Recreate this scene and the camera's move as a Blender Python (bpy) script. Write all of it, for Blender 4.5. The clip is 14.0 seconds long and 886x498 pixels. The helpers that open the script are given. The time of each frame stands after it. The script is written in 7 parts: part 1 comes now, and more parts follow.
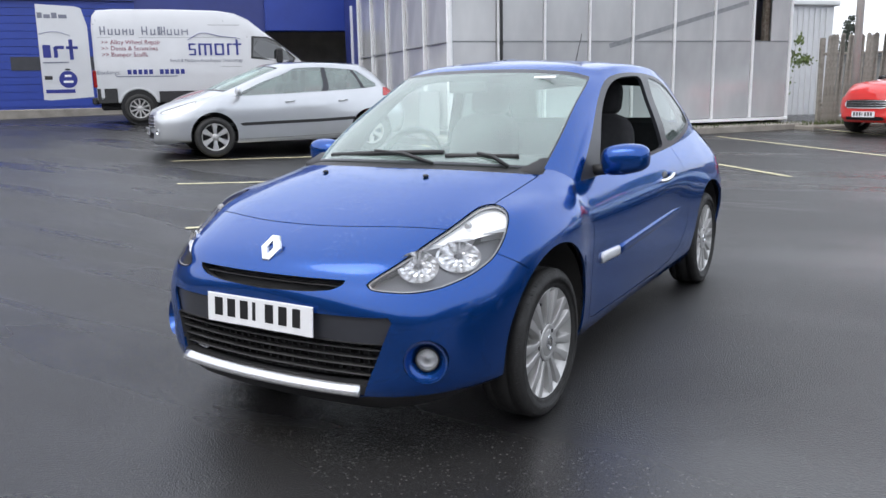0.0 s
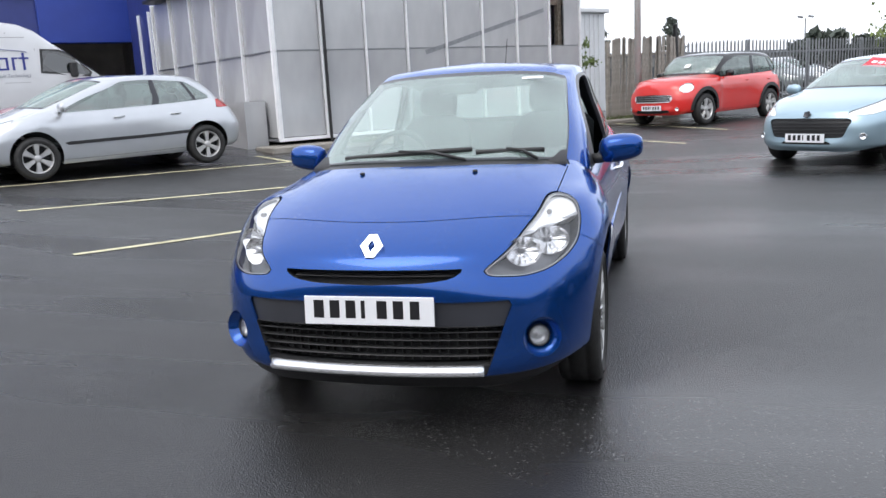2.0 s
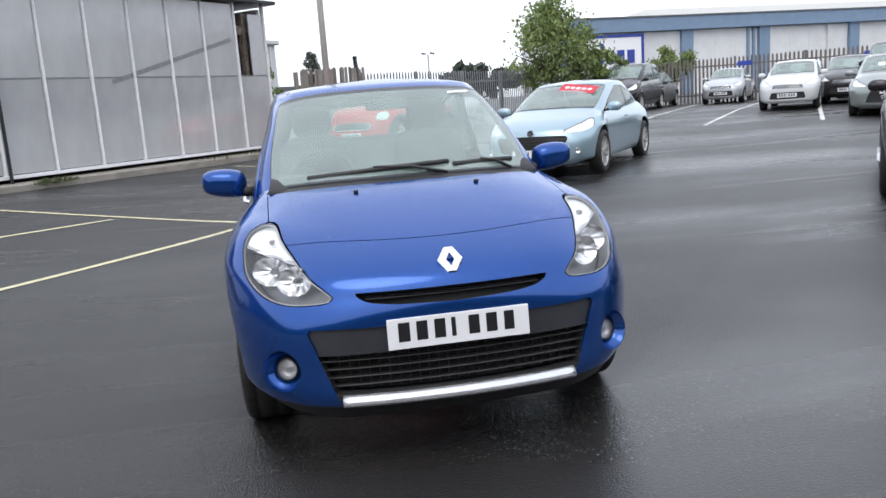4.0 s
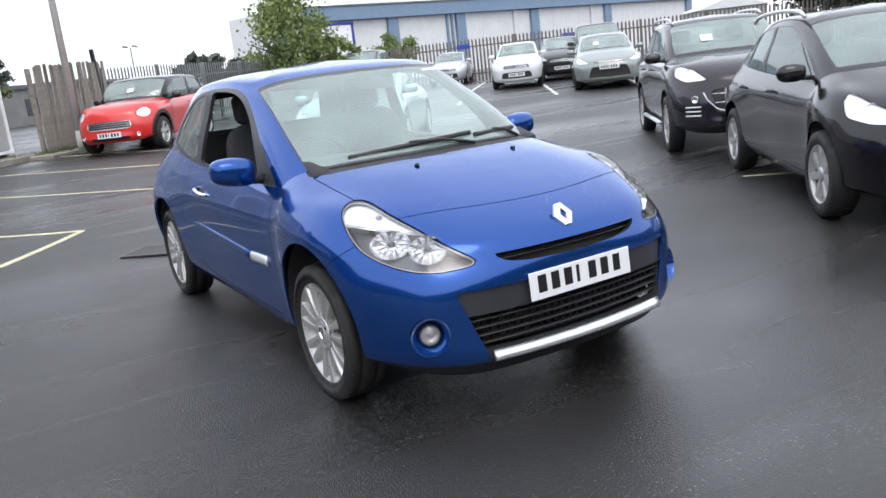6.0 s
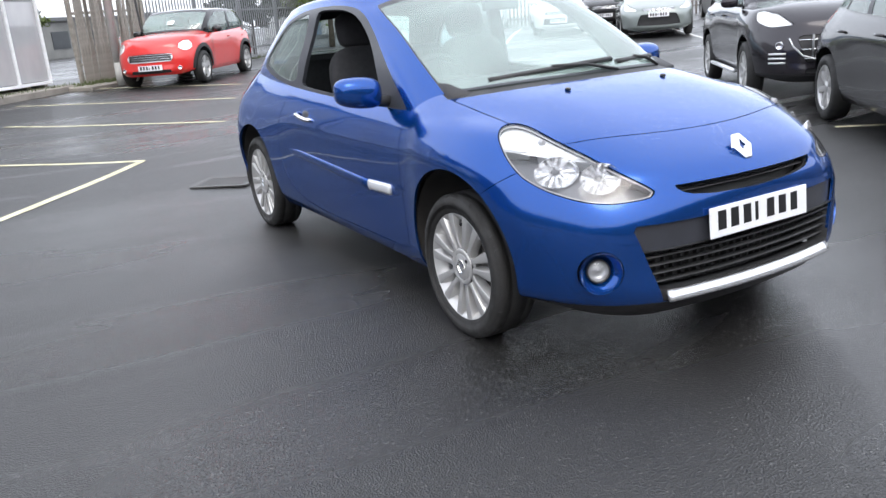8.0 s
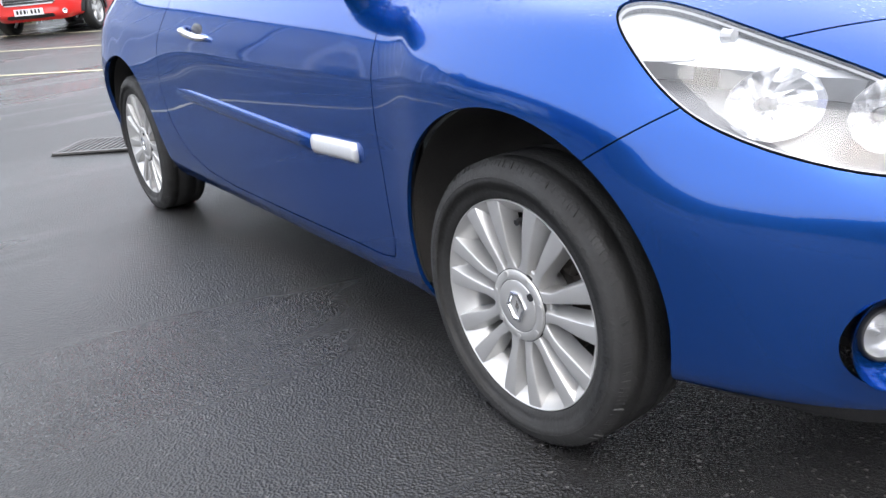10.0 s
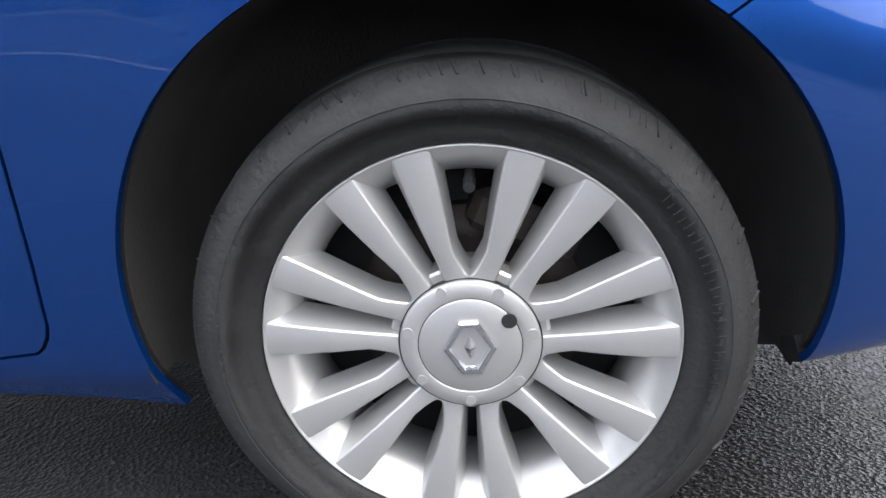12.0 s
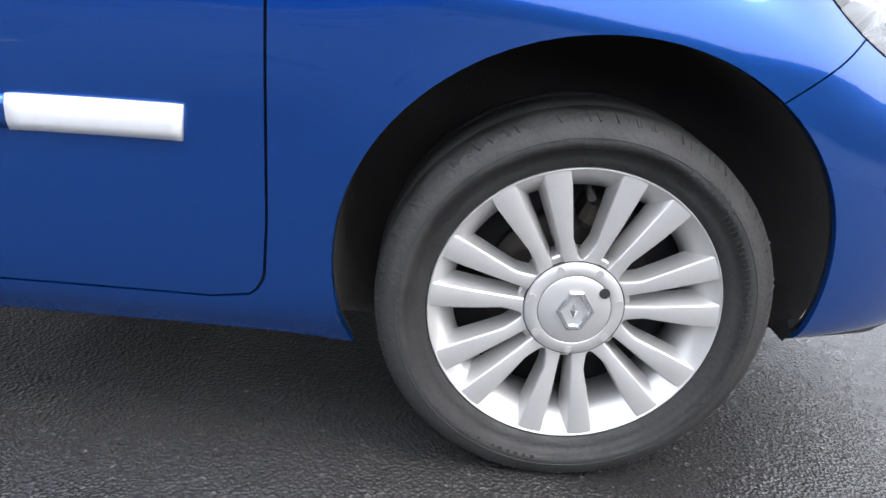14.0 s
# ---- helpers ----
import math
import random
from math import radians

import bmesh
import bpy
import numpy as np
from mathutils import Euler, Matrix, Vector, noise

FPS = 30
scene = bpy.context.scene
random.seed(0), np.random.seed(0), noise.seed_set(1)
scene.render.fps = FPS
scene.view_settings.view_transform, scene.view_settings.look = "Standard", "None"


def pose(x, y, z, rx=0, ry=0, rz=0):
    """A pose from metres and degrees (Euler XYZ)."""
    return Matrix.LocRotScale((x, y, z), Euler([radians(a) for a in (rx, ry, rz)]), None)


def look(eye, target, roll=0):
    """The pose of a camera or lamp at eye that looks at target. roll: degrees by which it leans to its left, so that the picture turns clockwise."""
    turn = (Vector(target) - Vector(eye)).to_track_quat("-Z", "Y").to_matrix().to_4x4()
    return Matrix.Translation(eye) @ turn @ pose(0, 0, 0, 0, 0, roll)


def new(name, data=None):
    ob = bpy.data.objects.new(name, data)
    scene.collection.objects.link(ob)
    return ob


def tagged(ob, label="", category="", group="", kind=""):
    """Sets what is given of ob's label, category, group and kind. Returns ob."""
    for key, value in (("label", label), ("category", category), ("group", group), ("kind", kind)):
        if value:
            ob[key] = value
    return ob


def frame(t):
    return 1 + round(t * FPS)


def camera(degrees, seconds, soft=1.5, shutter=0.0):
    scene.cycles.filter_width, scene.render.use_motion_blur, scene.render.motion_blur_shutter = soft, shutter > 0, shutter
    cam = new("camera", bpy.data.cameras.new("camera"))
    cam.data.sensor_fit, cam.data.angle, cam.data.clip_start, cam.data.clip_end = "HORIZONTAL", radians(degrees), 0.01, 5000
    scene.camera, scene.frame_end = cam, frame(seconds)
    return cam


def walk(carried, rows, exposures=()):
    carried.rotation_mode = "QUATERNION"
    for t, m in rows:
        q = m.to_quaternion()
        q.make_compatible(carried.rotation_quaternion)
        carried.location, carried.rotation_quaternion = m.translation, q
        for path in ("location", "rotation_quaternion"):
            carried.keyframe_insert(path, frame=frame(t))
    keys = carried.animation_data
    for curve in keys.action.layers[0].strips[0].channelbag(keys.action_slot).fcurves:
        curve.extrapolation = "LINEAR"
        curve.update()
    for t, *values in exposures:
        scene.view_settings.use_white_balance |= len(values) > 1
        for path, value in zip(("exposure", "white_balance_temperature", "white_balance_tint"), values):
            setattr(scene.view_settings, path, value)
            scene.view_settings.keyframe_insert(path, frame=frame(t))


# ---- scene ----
cam = camera(57.8, 14.0)
PATH = [
    (0, (2.067, -2.882, 1.312), (1.048, -1.206, 0.924), -1.2),
    (0.5, (1.954, -3.029, 1.299), (1.002, -1.311, 0.924), -1.0),
    (1, (1.712, -3.23, 1.302), (0.839, -1.47, 0.925), -1.2),
    (1.5, (1.394, -3.401, 1.323), (0.69, -1.571, 0.925), -2.7),
    (2, (1.065, -3.552, 1.324), (0.544, -1.661, 0.936), -3.1),
    (2.5, (0.699, -3.606, 1.317), (0.398, -1.662, 0.957), -2.3),
    (3, (0.294, -3.631, 1.32), (0.211, -1.663, 0.969), -2.6),
    (3.5, (-0.071, -3.638, 1.335), (0.027, -1.672, 0.983), -2.6),
    (4, (-0.535, -3.527, 1.319), (-0.183, -1.591, 0.957), -4.1),
    (4.2, (-0.695, -3.512, 1.321), (-0.26, -1.593, 0.962), -3.9),
    (6.3, (-2.209, -3.092, 1.392), (-1.185, -1.433, 0.944), -7.2),
    (6.5, (-2.314, -3.037, 1.39), (-1.303, -1.367, 0.954), -8.3),
    (7, (-2.433, -2.969, 1.41), (-1.415, -1.3, 0.988), -7.1),
    (7.5, (-2.459, -2.915, 1.387), (-1.418, -1.259, 0.966), -5.7),
    (8, (-2.396, -2.705, 1.304), (-1.463, -1.028, 0.741), -4.7),
    (8.2, (-2.314, -2.57, 1.265), (-1.437, -0.88, 0.654), -6.4),
    (10.3, (-1.696, -0.92, 0.925), (-0.55, 0.55, 0.202), -4.7),
    (10.5, (-1.671, -0.771, 0.879), (-0.411, 0.571, 0.097), -5.0),
    (11, (-1.678, -0.364, 0.749), (-0.107, 0.522, -0.115), -3.4),
    (11.5, (-1.599, -0.144, 0.738), (0.135, 0.246, -0.179), -1.5),
    (12, (-1.564, -0.014, 0.725), (0.282, 0.105, -0.036), -1.4),
    (12.5, (-1.59, 0.078, 0.644), (0.283, -0.001, -0.054), -0.7),
    (13, (-1.592, 0.09, 0.65), (0.261, -0.018, -0.095), 2.8),
    (13.5, (-1.634, 0.103, 0.682), (0.212, -0.022, -0.076), 4.7),
    (14, (-1.902, 0.275, 0.813), (-0.044, 0.175, 0.081), 5.8),
]
# the clip's camera opens up as it closes in on the wheel
EXPOSURES = [(0, 0.67), (1.5, 0.70), (3, 0.55), (4.2, 0.5), (6.3, 0.75), (8.2, 1.08), (10.3, 1.62), (11, 1.93), (12, 1.67), (13.2, 1.52), (14, 1.95)]
walk(cam, [(t, look(eye, target, roll)) for t, eye, target, roll in PATH], EXPOSURES)

# ---------------------------------------------------------------- light
world = bpy.data.worlds.new("overcast_sky")
scene.world = world
world.use_nodes = True
wn, wl = world.node_tree.nodes, world.node_tree.links
sky = wn.new("ShaderNodeTexSky")
sky.sky_type = "NISHITA"
sky.sun_disc = False
sky.sun_elevation, sky.sun_rotation = radians(52), radians(200)
sky.air_density, sky.dust_density, sky.ozone_density = 1.0, 6.0, 1.0
grey = wn.new("ShaderNodeMix")
grey.data_type = "RGBA"
grey.inputs[0].default_value = 0.80
wl.new(sky.outputs[0], grey.inputs[6])
grey.inputs[7].default_value = (9.35, 9.85, 10.9, 1)
wl.new(grey.outputs[2], wn["Background"].inputs[0])
wn["Background"].inputs[1].default_value = 0.118
sun = new("sun", bpy.data.lights.new("sun", "SUN"))
sun.data.energy, sun.data.angle, sun.data.color = 0.55, radians(35), (1.0, 0.97, 0.93)
sun.matrix_world = look((-4, -9, 16), (0, 0, 0))
scene.view_settings.exposure = 0.0


# ---------------------------------------------------------------- materials
def material(name, base, rough=0.5, metal=0.0, var=0.12, scale=6.0, bump=0.0, bscale=80.0, coat=0.0, spec=0.5, rvar=0.0, second=None, detail=5.0):
    """A surface with variation at two scales: broad tone from one noise, fine grain and relief from another."""
    m = bpy.data.materials.new(name)
    m.use_nodes = True
    n, l = m.node_tree.nodes, m.node_tree.links
    b = n["Principled BSDF"]
    b.inputs["Metallic"].default_value = metal
    b.inputs["Specular IOR Level"].default_value = spec
    b.inputs["Coat Weight"].default_value = coat
    b.inputs["Coat Roughness"].default_value = 0.03
    co = n.new("ShaderNodeTexCoord")
    big = n.new("ShaderNodeTexNoise")
    big.inputs["Scale"].default_value, big.inputs["Detail"].default_value = scale, detail
    l.new(co.outputs["Object"], big.inputs["Vector"])
    fine = n.new("ShaderNodeTexNoise")
    fine.inputs["Scale"].default_value, fine.inputs["Detail"].default_value = bscale, 3.0
    l.new(co.outputs["Object"], fine.inputs["Vector"])
    ramp = n.new("ShaderNodeValToRGB")
    lo = tuple(max(0.0, c * (1 - var)) for c in base)
    hi = second or tuple(min(1.0, c * (1 + var)) for c in base)
    ramp.color_ramp.elements[0].position, ramp.color_ramp.elements[1].position = 0.3, 0.7
    ramp.color_ramp.elements[0].color, ramp.color_ramp.elements[1].color = (*lo, 1), (*hi, 1)
    both = n.new("ShaderNodeMath")
    both.operation = "MULTIPLY_ADD"
    both.inputs[1].default_value = 0.35
    l.new(fine.outputs[0], both.inputs[0])
    part_of = n.new("ShaderNodeMath")
    part_of.operation = "MULTIPLY"
    part_of.inputs[1].default_value = 0.65
    l.new(big.outputs[0], part_of.inputs[0])
    l.new(part_of.outputs[0], both.inputs[2])
    l.new(both.outputs[0], ramp.inputs[0])
    l.new(ramp.outputs[0], b.inputs["Base Color"])
    mr = n.new("ShaderNodeMapRange")
    mr.inputs[3].default_value, mr.inputs[4].default_value = max(0.0, rough - rvar), min(1.0, rough + rvar)
    mr.inputs[1].default_value, mr.inputs[2].default_value = 0.3, 0.7
    l.new(big.outputs[0], mr.inputs[0])
    l.new(mr.outputs[0], b.inputs["Roughness"])
    if bump:
        bp = n.new("ShaderNodeBump")
        bp.inputs["Strength"].default_value, bp.inputs["Distance"].default_value = 1.0, bump
        l.new(fine.outputs[0], bp.inputs["Height"])
        l.new(bp.outputs[0], b.inputs["Normal"])
    return m


def glass_sheet(name, tint, ior=1.6, rough=0.0, mist_sheen=0.0):
    """A single pane: clear, tinted, with a mirror gloss that grows at a glancing angle."""
    m = bpy.data.materials.new(name)
    m.use_nodes = True
    n, l = m.node_tree.nodes, m.node_tree.links
    n.remove(n["Principled BSDF"])
    clear, gloss, mix = n.new("ShaderNodeBsdfTransparent"), n.new("ShaderNodeBsdfGlossy"), n.new("ShaderNodeMixShader")
    facing, steep, fr = n.new("ShaderNodeLayerWeight"), n.new("ShaderNodeMath"), n.new("ShaderNodeMath")
    f0 = 2 * ((ior - 1) / (ior + 1)) ** 2
    steep.operation, fr.operation = "POWER", "MULTIPLY_ADD"
    steep.inputs[1].default_value = 5.0
    fr.inputs[1].default_value, fr.inputs[2].default_value = 1 - f0, f0
    l.new(facing.outputs["Facing"], steep.inputs[0])
    l.new(steep.outputs[0], fr.inputs[0])
    clear.inputs[0].default_value = (*tint, 1)
    gloss.inputs["Roughness"].default_value = rough
    l.new(fr.outputs[0], mix.inputs[0])
    l.new(clear.outputs[0], mix.inputs[1])
    l.new(gloss.outputs[0], mix.inputs[2])
    out = mix.outputs[0]
    # pale diffuse film: mist, plus sky reflection painted into the pane's colour
    if mist_sheen:
        film, veil = n.new("ShaderNodeBsdfDiffuse"), n.new("ShaderNodeMixShader")
        film.inputs[0].default_value = (0.62, 0.80, 0.74, 1)
        no, mr, co = n.new("ShaderNodeTexNoise"), n.new("ShaderNodeMapRange"), n.new("ShaderNodeTexCoord")
        no.inputs["Scale"].default_value, no.inputs["Detail"].default_value = 4.0, 6.0
        l.new(co.outputs["Object"], no.inputs["Vector"])
        mr.inputs[1].default_value, mr.inputs[2].default_value, mr.inputs[3].default_value, mr.inputs[4].default_value = 0.3, 0.7, mist_sheen * 0.7, mist_sheen * 1.3
        l.new(no.outputs[0], mr.inputs[0])
        l.new(mr.outputs[0], veil.inputs[0])
        l.new(out, veil.inputs[1])
        l.new(film.outputs[0], veil.inputs[2])
        out = veil.outputs[0]
    l.new(out, n["Material Output"].inputs[0])
    return m


def paint(name, base, metal=0.55, rough=0.32, drops=0.0, coat=1.0):
    m = material(name, base, rough, metal, var=0.05, scale=2.5, coat=coat, bscale=900.0, bump=0.0)
    if drops:
        # beads of rain: small raised cells with gaps between, in the clear coat
        n, l = m.node_tree.nodes, m.node_tree.links
        b = n["Principled BSDF"]
        co = next(x for x in n if x.type == "TEX_COORD")
        v = n.new("ShaderNodeTexVoronoi")
        v.inputs["Scale"].default_value = 95.0
        l.new(co.outputs["Object"], v.inputs["Vector"])
        r = n.new("ShaderNodeMapRange")
        r.inputs[1].default_value, r.inputs[2].default_value = 0.12, 0.32
        r.inputs[3].default_value, r.inputs[4].default_value = 1.0, 0.0
        l.new(v.outputs["Distance"], r.inputs[0])
        patch_noise = n.new("ShaderNodeTexNoise")
        patch_noise.inputs["Scale"].default_value = 7.0
        l.new(co.outputs["Object"], patch_noise.inputs["Vector"])
        geo, sep, up = n.new("ShaderNodeNewGeometry"), n.new("ShaderNodeSeparateXYZ"), n.new("ShaderNodeMapRange")
        l.new(geo.outputs["Normal"], sep.inputs[0])
        up.inputs[1].default_value, up.inputs[2].default_value = 0.45, 0.85
        l.new(sep.outputs[2], up.inputs[0])
        a, c = n.new("ShaderNodeMath"), n.new("ShaderNodeMath")
        a.operation = c.operation = "MULTIPLY"
        l.new(r.outputs[0], a.inputs[0])
        l.new(up.outputs[0], a.inputs[1])
        l.new(a.outputs[0], c.inputs[0])
        thin = n.new("ShaderNodeMapRange")
        thin.inputs[1].default_value, thin.inputs[2].default_value = 0.42, 0.62
        l.new(patch_noise.outputs[0], thin.inputs[0])
        l.new(thin.outputs[0], c.inputs[1])
        bp = n.new("ShaderNodeBump")
        bp.inputs["Strength"].default_value, bp.inputs["Distance"].default_value = drops, 0.0012
        l.new(c.outputs[0], bp.inputs["Height"])
        l.new(bp.outputs[0], b.inputs["Coat Normal"])
        l.new(bp.outputs[0], b.inputs["Normal"])
    return m


def asphalt():
    """Wet tarmac: dark stone grain, damp sheen in broad patches, drier pale drifts."""
    m = material("wet_tarmac", (0.021, 0.0205, 0.0205), 0.5, 0.0, var=0.45, scale=0.6, bump=0.004, bscale=190.0)
    n, l = m.node_tree.nodes, m.node_tree.links
    b = n["Principled BSDF"]
    co = next(x for x in n if x.type == "TEX_COORD")
    wet = n.new("ShaderNodeTexNoise")
    wet.inputs["Scale"].default_value, wet.inputs["Detail"].default_value = 0.22, 6.0
    st = n.new("ShaderNodeMapping")
    st.inputs["Rotation"].default_value = (0, 0, radians(-40))
    st.inputs["Scale"].default_value = (0.6, 1.5, 1.0)
    l.new(co.outputs["Object"], st.inputs[0])
    l.new(st.outputs[0], wet.inputs["Vector"])
    r = n.new("ShaderNodeMapRange")
    r.inputs[1].default_value, r.inputs[2].default_value = 0.38, 0.64
    r.inputs[3].default_value, r.inputs[4].default_value = 0.46, 0.27
    l.new(wet.outputs[0], r.inputs[0])
    # thin running streaks of water cross the broad damp patches
    run, rs, rm = n.new("ShaderNodeTexNoise"), n.new("ShaderNodeMapping"), n.new("ShaderNodeMapRange")
    rs.inputs["Rotation"].default_value, rs.inputs["Scale"].default_value = (0, 0, radians(42)), (0.30, 2.0, 1.0)
    run.inputs["Scale"].default_value, run.inputs["Detail"].default_value = 0.55, 3.0
    l.new(co.outputs["Object"], rs.inputs[0])
    l.new(rs.outputs[0], run.inputs["Vector"])
    rm.inputs[1].default_value, rm.inputs[2].default_value = 0.53, 0.68
    rm.inputs[3].default_value, rm.inputs[4].default_value = 1.0, 0.28
    l.new(run.outputs[0], rm.inputs[0])
    wetter = n.new("ShaderNodeMath")
    wetter.operation = "MULTIPLY"
    l.new(r.outputs[0], wetter.inputs[0])
    l.new(rm.outputs[0], wetter.inputs[1])
    l.new(wetter.outputs[0], b.inputs["Roughness"])
    grain = n.new("ShaderNodeTexVoronoi")
    grain.inputs["Scale"].default_value = 150.0
    l.new(co.outputs["Object"], grain.inputs["Vector"])
    b.inputs["Specular IOR Level"].default_value = 0.6
    # pale chippings among the dark stones
    chip = n.new("ShaderNodeMapRange")
    chip.inputs[1].default_value, chip.inputs[2].default_value = 0.97, 0.99
    chip.inputs[3].default_value, chip.inputs[4].default_value = 0.0, 0.4
    hue = n.new("ShaderNodeSeparateXYZ")
    l.new(grain.outputs["Color"], hue.inputs[0])
    l.new(hue.outputs[0], chip.inputs[0])
    mix = n.new("ShaderNodeMixRGB")
    mix.inputs[2].default_value = (0.16, 0.155, 0.15, 1)
    l.new(chip.outputs[0], mix.inputs[0])
    l.new(b.inputs["Base Color"].links[0].from_socket, mix.inputs[1])
    l.new(mix.outputs[0], b.inputs["Base Color"])
    bp = next(x for x in n if x.type == "BUMP")
    bp.inputs["Distance"].default_value = 0.0032
    l.new(grain.outputs["Distance"], bp.inputs["Height"])
    flat = n.new("ShaderNodeMapRange")
    flat.inputs[1].default_value, flat.inputs[2].default_value = 0.45, 0.68
    flat.inputs[3].default_value, flat.inputs[4].default_value = 1.0, 0.25
    l.new(wet.outputs[0], flat.inputs[0])
    l.new(flat.outputs[0], bp.inputs["Strength"])
    # joint between two laid strips: beyond it the tarmac is smoother and paler
    across, edge, wob, strip = n.new("ShaderNodeVectorMath"), n.new("ShaderNodeTexNoise"), n.new("ShaderNodeMath"), n.new("ShaderNodeMapRange")
    across.operation = "DOT_PRODUCT"
    across.inputs[1].default_value = (0.758, -0.652, 0)
    l.new(co.outputs["Object"], across.inputs[0])
    edge.inputs["Scale"].default_value, edge.inputs["Detail"].default_value = 3.0, 6.0
    l.new(co.outputs["Object"], edge.inputs["Vector"])
    wob.operation = "MULTIPLY_ADD"
    wob.inputs[1].default_value = 0.16
    l.new(edge.outputs[0], wob.inputs[0])
    l.new(across.outputs["Value"], wob.inputs[2])
    strip.inputs[1].default_value, strip.inputs[2].default_value = 0.84, 0.90
    l.new(wob.outputs[0], strip.inputs[0])
    pale = n.new("ShaderNodeMixRGB")
    pale.blend_type = "ADD"
    pale.inputs[2].default_value = (0.0016, 0.0015, 0.0016, 1)
    l.new(strip.outputs[0], pale.inputs[0])
    l.new(b.inputs["Base Color"].links[0].from_socket, pale.inputs[1])
    l.new(pale.outputs[0], b.inputs["Base Color"])
    even, soft_bump = n.new("ShaderNodeMapRange"), n.new("ShaderNodeMath")
    even.inputs[3].default_value, even.inputs[4].default_value = 1.0, 0.75
    l.new(strip.outputs[0], even.inputs[0])
    soft_bump.operation = "MULTIPLY"
    l.new(flat.outputs[0], soft_bump.inputs[0])
    l.new(even.outputs[0], soft_bump.inputs[1])
    l.new(soft_bump.outputs[0], bp.inputs["Strength"])
    for node in (r, rm, flat):
        node.interpolation_type = "SMOOTHSTEP"
    return m


TARMAC = asphalt()
BLUE = paint("blue_metallic_paint", (0.003, 0.057, 0.270), 0.70, 0.22, drops=0.6, coat=0.85)
BLUE.node_tree.nodes["Principled BSDF"].inputs["Specular Tint"].default_value = (0.42, 0.58, 0.93, 1)
BLACK_PLASTIC = material("black_plastic", (0.022, 0.022, 0.023), 0.5, 0, 0.25, 12, 0.0006, 500)
GLOSS_BLACK = material("dark_grey_trim", (0.035, 0.037, 0.045), 0.35, 0, 0.2, 6, 0.0002, 600)
# near-black for the underbody and for shade painted in hollows and gaps
VOID = material("underbody_and_shade_black", (0.016, 0.016, 0.017), 0.8, 0, 0.3, 8)


def rubber():
    """Tyre rubber: near-black by the bead, dusted and scuffed grey on the outer sidewall and tread."""
    m = material("tyre_rubber", (0.016, 0.0155, 0.015), 0.68, 0, 0.45, 14, 0.0018, 120, rvar=.2)
    n, l = m.node_tree.nodes, m.node_tree.links
    b = n["Principled BSDF"]
    co = next(x for x in n if x.type == "TEX_COORD")
    sep, rad = n.new("ShaderNodeSeparateXYZ"), n.new("ShaderNodeVectorMath")
    flat = n.new("ShaderNodeCombineXYZ")
    rad.operation = "LENGTH"
    l.new(co.outputs["Object"], sep.inputs[0])
    l.new(sep.outputs[1], flat.inputs[1])
    l.new(sep.outputs[2], flat.inputs[2])
    l.new(flat.outputs[0], rad.inputs[0])
    no = n.new("ShaderNodeTexNoise")
    no.inputs["Scale"].default_value, no.inputs["Detail"].default_value = 9.0, 8.0
    l.new(co.outputs["Object"], no.inputs["Vector"])
    wob = n.new("ShaderNodeMath")
    wob.operation = "MULTIPLY_ADD"
    wob.inputs[1].default_value, wob.inputs[2].default_value = 0.055, -0.0275
    l.new(no.outputs[0], wob.inputs[0])
    add = n.new("ShaderNodeMath")
    l.new(rad.outputs["Value"], add.inputs[0])
    l.new(wob.outputs[0], add.inputs[1])
    dust = n.new("ShaderNodeMapRange")
    dust.inputs[1].default_value, dust.inputs[2].default_value = 0.2575, 0.2665
    dust.inputs[3].default_value, dust.inputs[4].default_value = 0.0, 0.75
    l.new(add.outputs[0], dust.inputs[0])
    worn = n.new("ShaderNodeMapRange")
    worn.inputs[1].default_value, worn.inputs[2].default_value = 0.280, 0.290
    worn.inputs[3].default_value, worn.inputs[4].default_value = 1.0, 0.12
    l.new(rad.outputs["Value"], worn.inputs[0])
    both = n.new("ShaderNodeMath")
    both.operation = "MULTIPLY"
    l.new(dust.outputs[0], both.inputs[0])
    l.new(worn.outputs[0], both.inputs[1])
    old = b.inputs["Base Color"].links[0].from_socket
    mix = n.new("ShaderNodeMixRGB")
    mix.inputs[2].default_value = (0.033, 0.032, 0.031, 1)
    l.new(both.outputs[0], mix.inputs[0])
    l.new(old, mix.inputs[1])
    l.new(mix.outputs[0], b.inputs["Base Color"])
    return m


RUBBER = rubber()
ALLOY = material("silver_alloy_paint", (0.54, 0.533, 0.522), 0.36, 0.60, 0.05, 9, 0.0, 400, coat=0.15, rvar=0.02)
ALLOY_DARK = material("brake_dusted_metal", (0.05, 0.042, 0.036), 0.55, 0.6, 0.4, 25, 0.0005, 300)
CHROME = material("chrome", (0.82, 0.83, 0.85), 0.10, 1.0, 0.04, 10)
SILVER_TRIM = material("silver_lacquer", (0.74, 0.75, 0.77), 0.30, 0.35, 0.05, 12, coat=0.3)
LIP_SILVER = material("bright_silver_lip", (0.66, 0.67, 0.69), 0.22, 0.75, 0.05, 12, coat=0.4)
WHITE_PLATE = material("white_number_plate", (0.80, 0.81, 0.83), 0.25, 0, 0.03, 10)
BAR_BLACK = material("black_plate_paint", (0.012, 0.012, 0.014), 0.35, 0, 0.1, 20)
WINDSCREEN = glass_sheet("green_tinted_glass", (0.82, 0.95, 0.90), 1.9, mist_sheen=0.20)
REAR_GLASS = glass_sheet("rear_screen_glass", (0.80, 0.90, 0.86), 1.6, mist_sheen=0.05)
SIDE_GLASS = glass_sheet("side_glass", (0.50, 0.57, 0.55), 1.8, mist_sheen=0.10)
